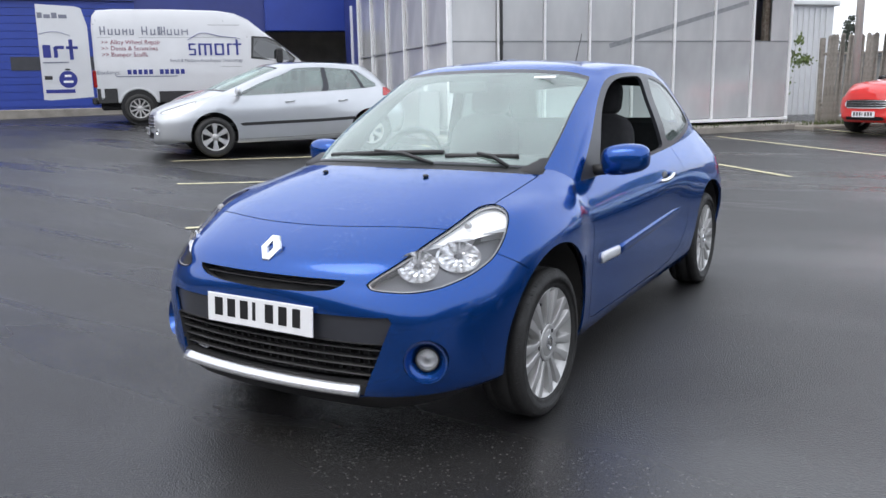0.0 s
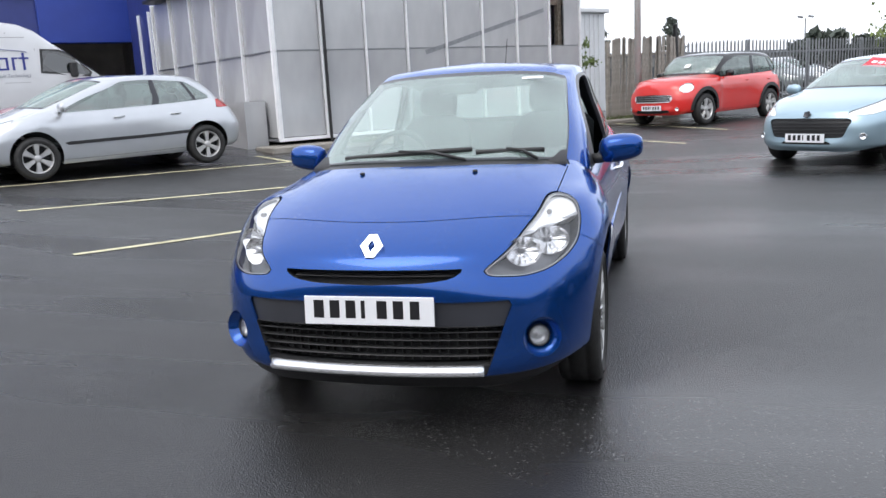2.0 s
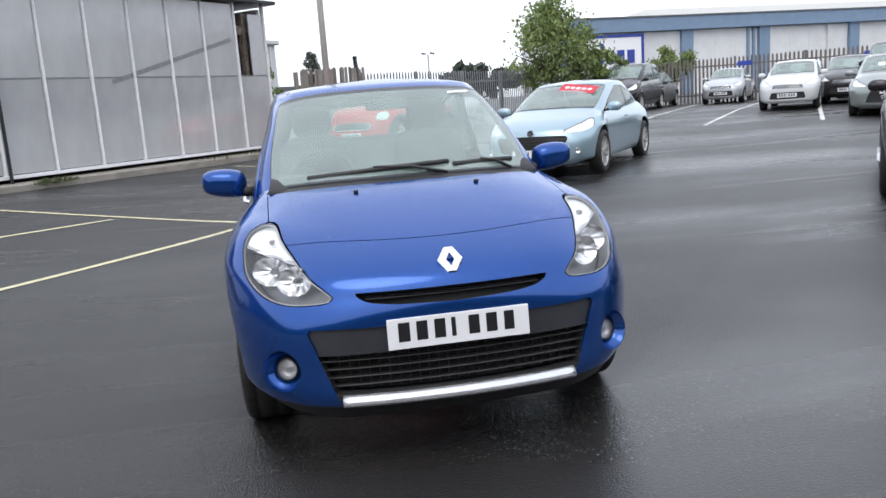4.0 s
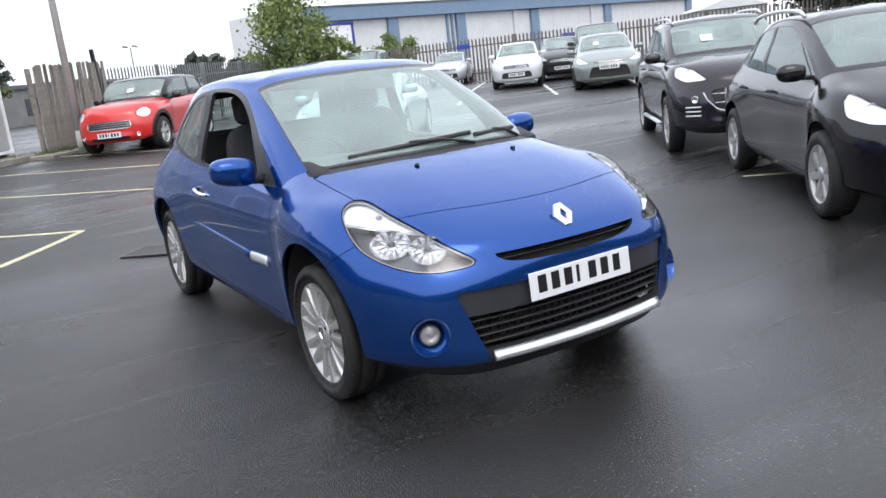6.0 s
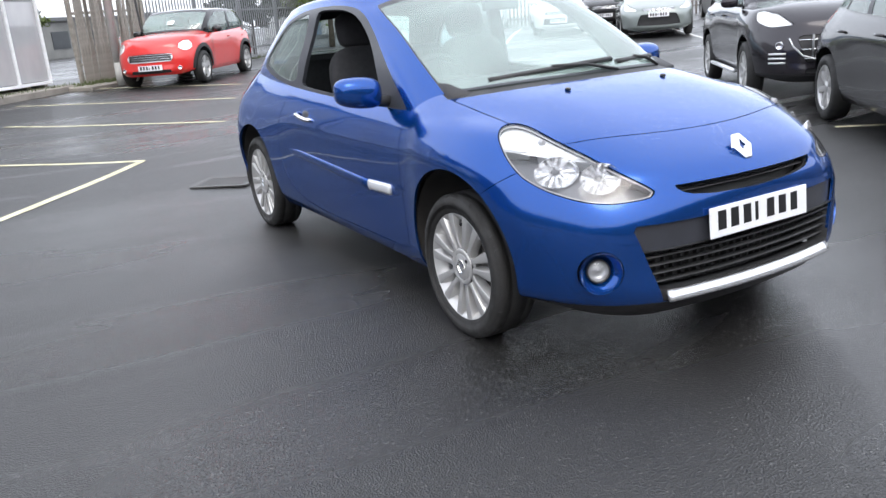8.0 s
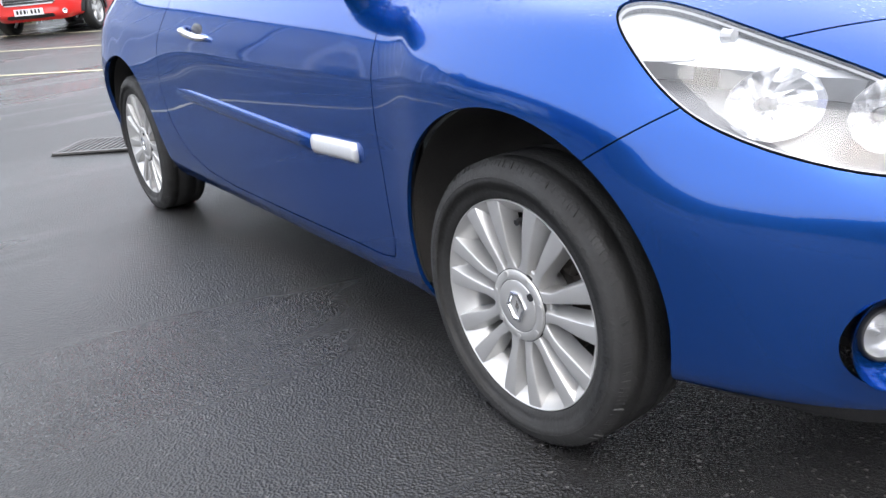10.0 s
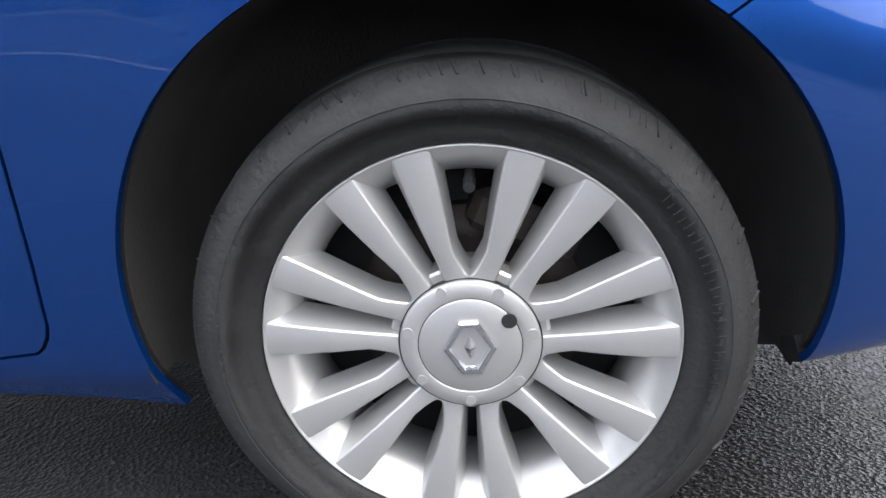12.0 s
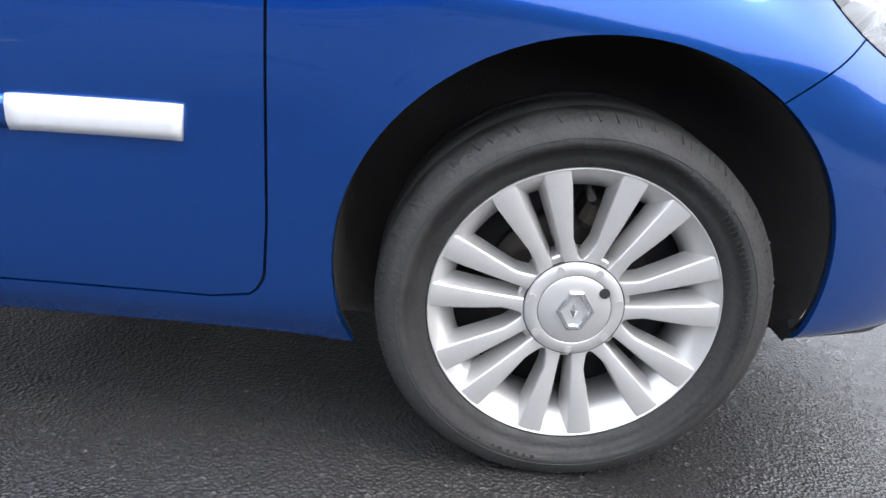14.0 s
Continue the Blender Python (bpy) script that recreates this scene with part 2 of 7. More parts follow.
PARKED_GLASS = glass_sheet("parked_car_glass", (0.42, 0.50, 0.48), 1.8, mist_sheen=0.16)
DARK_GLASS = glass_sheet("dark_glass", (0.16, 0.18, 0.19), 1.7)
LAMP_GLASS = glass_sheet("clear_lamp_cover", (0.97, 0.98, 0.99), 1.5)
LAMP_WHITE = material("bright_lamp_reflector", (0.95, 0.95, 0.94), 0.2, 0.0, 0.05, 30, coat=0.5)
LAMP_SATIN = material("pale_satin_lamp_bowl", (0.50, 0.50, 0.51), 0.22, 0.4, 0.1, 25)
LAMP_GREY = material("satin_grey_lamp_bezel", (0.42, 0.42, 0.43), 0.32, 0.3, 0.15, 20)
CLOTH = material("charcoal_seat_cloth", (0.022, 0.022, 0.025), 0.9, 0, 0.3, 30, 0.001, 700)
DASH = material("dark_dashboard_plastic", (0.028, 0.028, 0.031), 0.6, 0, 0.2, 15, 0.0005, 800)
LINER = material("dusty_arch_liner", (0.030, 0.028, 0.026), 0.85, 0, 0.35, 9, 0.001, 200)
RED_LENS = material("red_lamp_lens", (0.35, 0.012, 0.012), 0.12, 0, 0.15, 20, coat=1.0)
MIRROR_BOWL = material("vacuum_bright_reflector", (0.93, 0.93, 0.94), 0.14, 0.75, 0.04, 40)
SMOKE = material("lamp_bowl_dark", (0.13, 0.13, 0.14), 0.3, 0.3, 0.2, 20)
YELLOW_LINE = material("worn_yellow_line_paint", (0.62, 0.55, 0.30), 0.55, 0, 0.4, 9, 0.001, 150, second=(0.76, 0.72, 0.50))
WHITE_LINE = material("worn_white_line_paint", (0.60, 0.60, 0.58), 0.55, 0, 0.5, 9, 0.001, 150)
CONCRETE = material("weathered_concrete", (0.27, 0.25, 0.22), 0.85, 0, 0.35, 3, 0.004, 60)


# ---------------------------------------------------------------- mesh helpers
def raw(name, verts, faces, mat=None, parent=None, label="", smooth=True, normals=None):
    me = bpy.data.meshes.new(name)
    used = sorted({int(i) for f in faces for i in f})
    if normals is None and len(used) < len(verts):
        place = {i: k for k, i in enumerate(used)}
        verts, faces = [verts[i] for i in used], [[place[int(i)] for i in f] for f in faces]
    me.from_pydata([tuple(map(float, v)) for v in verts], [], [tuple(map(int, f)) for f in faces])
    if mat:
        me.materials.append(mat)
    me.polygons.foreach_set("use_smooth", [smooth] * len(me.polygons))
    me.update()
    if normals is not None:
        me.normals_split_custom_set_from_vertices([tuple(map(float, v)) for v in normals])
    ob = new(name, me)
    if parent:
        ob.parent = parent
    if label:
        ob["label"] = label
    return ob


def part(name, bm, mat, parent=None, label="", smooth=False, angle=None):
    """Links a bmesh as one mesh object under a thing or a part."""
    me = bpy.data.meshes.new(name)
    bmesh.ops.recalc_face_normals(bm, faces=bm.faces)
    if angle is not None:
        for e in bm.edges:
            if len(e.link_faces) == 2 and e.calc_face_angle(0) > radians(angle):
                e.smooth = False
        smooth = True
    for f in bm.faces:
        f.smooth = smooth
    bm.to_mesh(me)
    bm.free()
    if mat:
        me.materials.append(mat)
    ob = new(name, me)
    if parent:
        ob.parent = parent
    if label:
        ob["label"] = label
    return ob


def box(bm, size, at, turn=None, bevel=0.0):
    """A box with softened edges added to bm; turn is a 3x3 or 4x4 matrix."""
    r = bmesh.ops.create_cube(bm, size=1.0)
    vs = r["verts"]
    bmesh.ops.scale(bm, vec=size, verts=vs)
    if bevel:
        es = list({e for v in vs for e in v.link_edges})
        g = bmesh.ops.bevel(bm, geom=es, offset=bevel, segments=1, profile=0.5, affect="EDGES")
        vs = list({v for f in g["faces"] for v in f.verts} | {v for v in vs if v.is_valid})
    m = Matrix.Translation(at) @ (turn.to_4x4() if turn else Matrix.Identity(4))
    bmesh.ops.transform(bm, matrix=m, verts=vs)
    return bm


def cylinder(bm, r1, r2, a, b, seg=16):
    a, b = Vector(a), Vector(b)
    d = b - a
    m = Matrix.Translation((a + b) / 2) @ d.to_track_quat("Z", "Y").to_matrix().to_4x4()
    bmesh.ops.create_cone(bm, cap_ends=True, segments=seg, radius1=r1, radius2=r2, depth=d.length, matrix=m)
    return bm


def empty(name, m, label, category, group="", kind=""):
    ob = new(name)
    ob.matrix_world = m
    ob.empty_display_size = 0.2
    return tagged(ob, label, category, group, kind)


def lathe(profile, seg=64, axis="x"):
    """Spins (axial, radius) pairs round the x axis: vertices and faces."""
    vs, fs = [], []
    n = len(profile)
    for i in range(seg):
        a = 2 * math.pi * i / seg
        for h, r in profile:
            vs.append((h, r * math.cos(a), r * math.sin(a)))
    for i in range(seg):
        for j in range(n - 1):
            p, q = i * n + j, ((i + 1) % seg) * n + j
            fs.append((p, q, q + 1, p + 1))
    return vs, fs


# ---------------------------------------------------------------- site plan
E1, E2 = Vector((0.643, 0.766, 0)), Vector((0.766, -0.643, 0))
SITE_TURN = math.atan2(0.766, 0.643)


def rise(x, y):
    """The yard falls gently towards the drain behind the car."""
    u = min(max(y - 3, 0), 17)
    w = min(max(-x - 1.2, 0), 14)
    return 0.0255 * u * u / (u + 1.5) + 0.043 * w * w / (w + 0.8)


def site(a, b, z=None, dz=0.0):
    p = E1 * a + E2 * b
    p.z = (rise(p.x, p.y) if z is None else z) + dz
    return p


def site_pose(a, b, z=None, turn=0.0):
    """A pose whose x axis runs along the bays (E1) and y axis away from the far side."""
    p = site(a, b, z)
    return pose(p.x, p.y, p.z, 0, 0, math.degrees(SITE_TURN) + turn)


# ---------------------------------------------------------------- curved car panels
class Patch:
    """A sheet of polygons with a normal and two surface coordinates (station round the car, line from sill to roof) at each corner."""

    def __init__(self, p, uv, n, f):
        self.p, self.uv, self.n, self.f = p, uv, n, f

    def copy(self):
        return Patch(self.p.copy(), self.uv.copy(), self.n.copy(), list(self.f))

    def __add__(self, o):
        k = len(self.p)
        return Patch(np.vstack([self.p, o.p]), np.vstack([self.uv, o.uv]), np.vstack([self.n, o.n]), self.f + [[i + k for i in f] for f in o.f])

    def pushed(self, d):
        q = self.copy()
        q.p = q.p + q.n * d
        return q

    def flipped(self):
        q = self.copy()
        q.p[:, 0] *= -1
        q.n[:, 0] *= -1
        q.f = [f[::-1] for f in q.f]
        return q

    def both(self):
        return self + self.flipped()


def catmull(p, t):
    """Points at the parameters t (0 to len - 1) of the smooth curve through the rows of p."""
    n = len(p)
    ext = np.concatenate([[2 * p[0] - p[1]], p, [2 * p[-1] - p[-2]]])
    i = np.clip(np.floor(t).astype(int), 0, n - 2)
    f = (t - i).reshape(-1, *([1] * (p.ndim - 1)))
    a, b, c, d = ext[i], ext[i + 1], ext[i + 2], ext[i + 3]
    return b + 0.5 * f * (c - a + f * (2 * a - 5 * b + 4 * c - d + f * (3 * (b - c) + d - a)))


def sheet(net, k=7):
    """The smooth sheet through a net of points, lines x stations; the first and last station lie on the middle plane."""
    net = np.array(net, float)
    mir = np.array([-1, 1, 1])
    wide = np.concatenate([net[:, 2:0:-1] * mir, net, net[:, -2:-4:-1] * mir], 1)
    rows, cols = net.shape[:2]
    v = np.linspace(0, rows - 1, (rows - 1) * k + 1)
    u = np.linspace(0, cols - 1, (cols - 1) * k + 1)
    g = catmull(wide, v)
    g = catmull(np.swapaxes(g, 0, 1), u + 2)
    g = np.swapaxes(g, 0, 1)
    du = np.gradient(g, axis=1)
    du[:, 0] = g[:, 1] - g[:, 1] * mir
    du[:, -1] = g[:, -2] * mir - g[:, -2]
    dv = np.gradient(g, axis=0)
    nn = np.cross(du, dv)
    nn /= np.linalg.norm(nn, axis=2, keepdims=True) + 1e-12
    uu, vv = np.meshgrid(u, v)
    nu, nv = len(u), len(v)
    f = [[j * nu + i, j * nu + i + 1, (j + 1) * nu + i + 1, (j + 1) * nu + i] for j in range(nv - 1) for i in range(nu - 1)]
    return Patch(g.reshape(-1, 3), np.stack([uu, vv], -1).reshape(-1, 2), nn.reshape(-1, 3), f)


def clip(q, val):
    """The part of the sheet where val >= 0, cut cleanly through its polygons."""
    val = np.where(np.abs(val) < 1e-6, 1e-6, val)
    p, uv, n, out, cut = [], [], [], [], {}
    old = {}

    def keep(i):
        if i not in old:
            old[i] = len(p)
            p.append(q.p[i]), uv.append(q.uv[i]), n.append(q.n[i])
        return old[i]

    def cross(i, j):
        key = (i, j) if i < j else (j, i)
        if key not in cut:
            a, b = key
            t = val[a] / (val[a] - val[b])
            cut[key] = len(p)
            p.append(q.p[a] + t * (q.p[b] - q.p[a]))
            uv.append(q.uv[a] + t * (q.uv[b] - q.uv[a]))
            m = q.n[a] + t * (q.n[b] - q.n[a])
            n.append(m / (np.linalg.norm(m) + 1e-12))
        return cut[key]

    pos = val >= 0
    for f in q.f:
        s = [pos[i] for i in f]
        if all(s):
            out.append([keep(i) for i in f])
        elif any(s):
            g = []
            for a, i in enumerate(f):
                j = f[(a + 1) % len(f)]
                if pos[i]:
                    g.append(keep(i))
                if pos[i] != pos[j]:
                    g.append(cross(i, j))
            if len(g) > 2:
                out.append(g)
    if not p:
        return Patch(np.zeros((0, 3)), np.zeros((0, 2)), np.zeros((0, 3)), [])
    return Patch(np.array(p), np.array(uv), np.array(n), out)


def split(q, val_of, gap=0.0):
    """Inside (val < 0) and outside of a closed line on the sheet, with a shut gap between."""
    v = val_of(q)
    return clip(q, -v - gap / 2), clip(q, v - gap / 2)


def sd_poly(x, y, pts):
    """Signed distance to a closed polygon, minus inside."""
    pts = np.array(pts, float)
    d = np.full(len(x), 1e9)
    sgn = np.ones(len(x))
    for i in range(len(pts)):
        a, b = pts[i - 1], pts[i]
        e = b - a
        wx, wy = x - a[0], y - a[1]
        t = np.clip((wx * e[0] + wy * e[1]) / (e @ e + 1e-12), 0, 1)
        d = np.minimum(d, np.hypot(wx - e[0] * t, wy - e[1] * t))
        c1, c2 = y >= a[1], y < b[1]
        c3 = e[0] * wy > e[1] * wx
        flip = (c1 & c2 & c3) | (~c1 & ~c2 & ~c3)
        sgn = np.where(flip, -sgn, sgn)
    return sgn * d


def rounded(pts, k=5):
    """A closed smooth line through the points."""
    p = np.array(pts, float)
    w = np.concatenate([p[-2:], p, p[:2]])
    t = np.arange(0, len(p), 1 / k) + 2
    return catmull(w, t)


def rim(q, depth, inward=None):
    """Turned-in edges for a sheet, so that it has thickness; returns a Patch."""
    count = {}
    for f in q.f:
        for a, i in enumerate(f):
            j = f[(a + 1) % len(f)]
            count.setdefault((min(i, j), max(i, j)), []).append((i, j))
    p, n, fs = [], [], []
    for (i0, j0), uses in count.items():
        if len(uses) != 1 or (abs(q.p[i0, 0]) < 1e-4 and abs(q.p[j0, 0]) < 1e-4):
            continue
        i, j = uses[0]
        a, b = q.p[i], q.p[j]
        out = np.cross(b - a, (q.n[i] + q.n[j]) / 2)
        out /= np.linalg.norm(out) + 1e-12
        k = len(p)
        p += [a, b, b - q.n[j] * depth, a - q.n[i] * depth]
        n += [out] * 4
        fs.append([k + 1, k, k + 3, k + 2])
    if not p:
        return Patch(np.zeros((0, 3)), np.zeros((0, 2)), np.zeros((0, 3)), [])
    return Patch(np.array(p), np.zeros((len(p), 2)), np.array(n), fs)


def panel(name, q, mat, parent, label="", edge=0.0):
    if edge:
        q = q + rim(q, edge)
    return raw(name, q.p, q.f, mat, parent, label, True, q.n)


def sweep(pts, w, h, up=(0, 0, 1), taper=None):
    """A bar of w x h along a line of points, with softened corners: vertices and faces."""
    pts = [Vector(p) for p in pts]
    vs, fs = [], []
    c = 0.28
    prof = [(-0.5 + c, -0.5), (0.5 - c, -0.5), (0.5, -0.5 + c), (0.5, 0.5 - c), (0.5 - c, 0.5), (-0.5 + c, 0.5), (-0.5, 0.5 - c), (-0.5, -0.5 + c)]
    for i, p in enumerate(pts):
        t = (pts[min(i + 1, len(pts) - 1)] - pts[max(i - 1, 0)]).normalized()
        side = t.cross(Vector(up)).normalized()
        top = side.cross(t).normalized()
        s = taper(i / (len(pts) - 1)) if taper else 1.0
        for a, b in prof:
            vs.append(p + side * (a * w * s) + top * (b * h * s))
    k = len(prof)
    for i in range(len(pts) - 1):
        for j in range(k):
            fs.append((i * k + j, i * k + (j + 1) % k, (i + 1) * k + (j + 1) % k, (i + 1) * k + j))
    fs.append(tuple(range(k))[::-1])
    fs.append(tuple(range((len(pts) - 1) * k, len(pts) * k)))
    return vs, fs


def bar(name, pts, w, h, mat, parent, label="", up=(0, 0, 1), taper=None):
    vs, fs = sweep(pts, w, h, up, taper)
    return raw(name, vs, fs, mat, parent, label, True)


# The half shell of a small hatchback: each line runs from the front middle round the side to the rear middle.
SILL = [(0, -.735, .20), (.27, -.72, .20), (.46, -.68, .20), (.60, -.60, .215), (.70, -.46, .240), (.78, -.2, .245), (.79, 0, .22), (.785, .25, .2), (.765, .5, .205),
        (.76, 1.1, .21), (.76, 1.7, .215), (.77, 2.25, .22), (.79, 2.575, .24), (.77, 2.9, .26), (.64, 3.08, .28), (.36, 3.16, .28), (0, 3.18, .28)]
LIP = [(0, -.805, .275), (.27, -.79, .277), (.46, -.752, .28), (.62, -.655, .285), (.745, -.47, .285), (.825, -.2, .28), (.835, 0, .28), (.825, .25, .28), (.79, .5, .262),
       (.787, 1.1, .268), (.79, 1.7, .275), (.81, 2.25, .29), (.83, 2.575, .30), (.81, 2.9, .32), (.68, 3.12, .34), (.38, 3.2, .34), (0, 3.215, .34)]
BUMPER = [(0, -.793, .40), (.27, -.78, .40), (.48, -.745, .40), (.645, -.652, .40), (.77, -.46, .40), (.840, -.2, .40), (.849, 0, .4), (.838, .25, .4), (.803, .5, .38),
          (.803, 1.1, .39), (.81, 1.7, .4), (.838, 2.25, .42), (.852, 2.575, .43), (.835, 2.9, .45), (.70, 3.14, .47), (.38, 3.225, .47), (0, 3.24, .47)]
WAIST = [(0, -.795, .555), (.27, -.78, .553), (.48, -.738, .55), (.65, -.64, .545), (.786, -.43, .545), (.848, -.2, .55), (.857, 0, .56), (.845, .25, .55), (.81, .5, .52),
         (.812, 1.1, .53), (.818, 1.7, .54), (.842, 2.25, .56), (.855, 2.575, .57), (.84, 2.9, .59), (.71, 3.14, .6), (.4, 3.22, .6), (0, 3.235, .6)]
LAMP = [(0, -.778, .645), (.27, -.755, .645), (.48, -.698, .645), (.655, -.58, .645), (.775, -.40, .645), (.839, -.22, .65), (.855, 0, .66), (.844, .25, .66), (.815, .5, .63),
        (.815, 1.1, .64), (.82, 1.7, .655), (.835, 2.25, .68), (.845, 2.575, .69), (.825, 2.9, .71), (.70, 3.10, .73), (.4, 3.18, .73), (0, 3.195, .73)]
BADGE = [(0, -.712, .735), (.27, -.69, .735), (.47, -.63, .735), (.63, -.50, .735), (.755, -.34, .735), (.822, -.2, .745), (.846, 0, .755), (.839, .25, .76), (.81, .5, .735),
         (.81, 1.1, .745), (.815, 1.7, .765), (.815, 2.25, .79), (.81, 2.575, .81), (.785, 2.9, .83), (.67, 3.05, .85), (.4, 3.13, .85), (0, 3.145, .85)]
BROW = [(0, -.50, .835), (.27, -.47, .838), (.45, -.42, .838), (.60, -.34, .835), (.70, -.24, .845), (.765, -.12, .85), (.795, .05, .845), (.80, .28, .84), (.79, .5, .81),
        (.79, 1.1, .825), (.79, 1.7, .845), (.78, 2.25, .875), (.765, 2.575, .895), (.735, 2.85, .915), (.63, 3.0, .93), (.38, 3.07, .93), (0, 3.085, .93)]
BONNET = [(0, -.17, .935), (.27, -.15, .935), (.42, -.12, .93), (.55, -.06, .92), (.64, .02, .91), (.70, .1, .905), (.735, .2, .90), (.755, .34, .885), (.765, .5, .86),
          (.768, 1.1, .875), (.765, 1.7, .897), (.75, 2.25, .925), (.73, 2.575, .95), (.695, 2.82, .97), (.6, 2.95, .985), (.37, 3.01, .985), (0, 3.03, .985)]
BELT = [(0, .14, .995), (.27, .155, .993), (.42, .19, .988), (.53, .245, .98), (.60, .30, .972), (.645, .345, .965), (.68, .39, .95), (.71, .44, .925), (.735, .52, .90),
        (.745, 1.1, .915), (.738, 1.7, .94), (.72, 2.25, .97), (.695, 2.575, .995), (.66, 2.78, 1.02), (.57, 2.88, 1.04), (.36, 2.94, 1.04), (0, 2.96, 1.04)]
GLASS_LOW = [(0, .36, 1.13), (.27, .375, 1.13), (.42, .41, 1.125), (.53, .46, 1.115), (.595, .51, 1.105), (.635, .55, 1.095), (.66, .59, 1.085), (.68, .64, 1.07), (.70, .72, 1.06),
             (.708, 1.15, 1.06), (.705, 1.7, 1.075), (.69, 2.2, 1.095), (.66, 2.52, 1.11), (.62, 2.7, 1.13), (.54, 2.80, 1.15), (.35, 2.86, 1.15), (0, 2.88, 1.15)]
GLASS_HIGH = [(0, .62, 1.27), (.27, .635, 1.27), (.42, .665, 1.265), (.515, .71, 1.25), (.57, .755, 1.24), (.605, .79, 1.23), (.625, .83, 1.22), (.64, .88, 1.21), (.65, .97, 1.205),
              (.66, 1.25, 1.21), (.655, 1.7, 1.225), (.64, 2.15, 1.23), (.61, 2.45, 1.235), (.57, 2.6, 1.245), (.5, 2.70, 1.26), (.33, 2.75, 1.265), (0, 2.77, 1.27)]
RAIL = [(0, .93, 1.415), (.27, .945, 1.41), (.41, .975, 1.40), (.49, 1.01, 1.39), (.535, 1.05, 1.375), (.56, 1.085, 1.365), (.575, 1.12, 1.36), (.585, 1.17, 1.362), (.592, 1.25, 1.37),
        (.60, 1.42, 1.383), (.598, 1.72, 1.388), (.585, 2.08, 1.378), (.555, 2.35, 1.36), (.52, 2.5, 1.345), (.45, 2.6, 1.345), (.3, 2.66, 1.36), (0, 2.68, 1.37)]
ROOF = [(0, 1.10, 1.452), (.22, 1.11, 1.449), (.34, 1.13, 1.443), (.41, 1.15, 1.437), (.445, 1.18, 1.43), (.465, 1.21, 1.428), (.478, 1.24, 1.428), (.486, 1.28, 1.43), (.492, 1.34, 1.434),
        (.498, 1.48, 1.442), (.497, 1.74, 1.445), (.485, 2.05, 1.435), (.46, 2.28, 1.42), (.43, 2.4, 1.41), (.38, 2.48, 1.41), (.25, 2.54, 1.415), (0, 2.56, 1.42)]
SPINE_Y = [1.30, 1.305, 1.31, 1.32, 1.33, 1.345, 1.36, 1.38, 1.42, 1.55, 1.78, 2.02, 2.18, 2.26, 2.31, 2.34, 2.35]
SPINE = [(0, y, 1.48 - 0.035 * (y - 1.65) ** 2) for y in SPINE_Y]
LOWER = [SILL, LIP, BUMPER, WAIST, LAMP, BADGE, BROW, BONNET, BELT]
UPPER = [BELT, GLASS_LOW, GLASS_HIGH, RAIL, ROOF, SPINE]


FLAT = 1.06


def arch(y0, z0, r):
    """An opening of half width r, a little flattened at the top."""
    return lambda q: r - np.hypot(q.p[:, 1] - y0, (q.p[:, 2] - z0) * np.where(q.p[:, 2] > z0, FLAT, 1.0))


# ---------------------------------------------------------------- the wheel
WINDOW_HALF = ((.074, 0.0), (.0815, 0.0), (.0835, .0035), (.088, .0070), (.100, .0130), (.113, .0186), (.140, .0232), (.166, .0275), (.190, .0318), (.210, .0358), (.2262, .0395))
SLOT_HALF = ((.074, .0085), (.090, .0100), (.120, .0128), (.150, .0155), (.180, .0182), (.205, .0206), (.2262, .0222))
SPOKE_FACE = ((.074, .0728), (.090, .0738), (.115, .0768), (.150, .0798), (.190, .0815), (.215, .0818), (.2262, .0816))


def along(table, r):
    return float(np.interp(r, [q[0] for q in table], [q[1] for q in table]))


def spoke_mesh(side):
    """One arm of a double spoke: a flat face between the wide window and the narrow slot, with bevelled edges and raked flanks."""
    half_turn = math.pi / 7
    secs = []
    for r in (.074, .0795, .0815, .0835, .0855, .088, .094, .100, .1065, .113, .120, .132, .145, .158, .171, .184, .197, .208, .217, .223, .2262):
        s, v, face = along(SLOT_HALF, r), along(WINDOW_HALF, r), along(SPOKE_FACE, r)
        cut = min(.0016, v * .45)
        deep = face - .040
        a0, a1 = math.asin(s / r), half_turn - math.asin(min(1, v / r))
        lean = .0105 + .004 * max(0, r - .15) / .07
        rake = min(.0075, .02 * max(0.0, r - .0815) + (.004 if v > .003 else 0))
        row = [(deep, a0 - (s * .60) / r), (face - .016, a0 - s * .34 / r), (face - .0022, a0 - .0006 / r), (face - .0004, a0 + .0010 / r), (face, a0 + .0024 / r),
               (face + .0004, (a0 + a1) / 2), (face, a1 - (cut * 1.5 + .0001) / r), (face - .0004 * (cut > .001), a1 - cut * .6 / r), (face - cut * 1.3, a1 + cut * .4 / r),
               (face - .018, a1 + (rake * .55) / r), (deep, a1 + rake / r)]
        secs.append([(x, side * r * math.sin(a), r * math.cos(a)) for x, a in row])
    vs = [p for q in secs for p in q]
    k = len(secs[0])
    fs = [(i * k + j, i * k + j + 1, (i + 1) * k + j + 1, (i + 1) * k + j) for i in range(len(secs) - 1) for j in range(k - 1)]
    fs.append(tuple(range(k)))
    fs.append(tuple(range((len(secs) - 1) * k, len(secs) * k))[::-1])
    return vs, [f[::-1] for f in fs] if side > 0 else fs


def fixed(vs, fs, name, mat, parent, label="", angle=28):
    bm = bmesh.new()
    vv = [bm.verts.new(v) for v in vs]
    for f in fs:
        try:
            bm.faces.new([vv[i] for i in f])
        except ValueError:
            pass
    return part(name, bm, mat, parent, label, angle=angle)


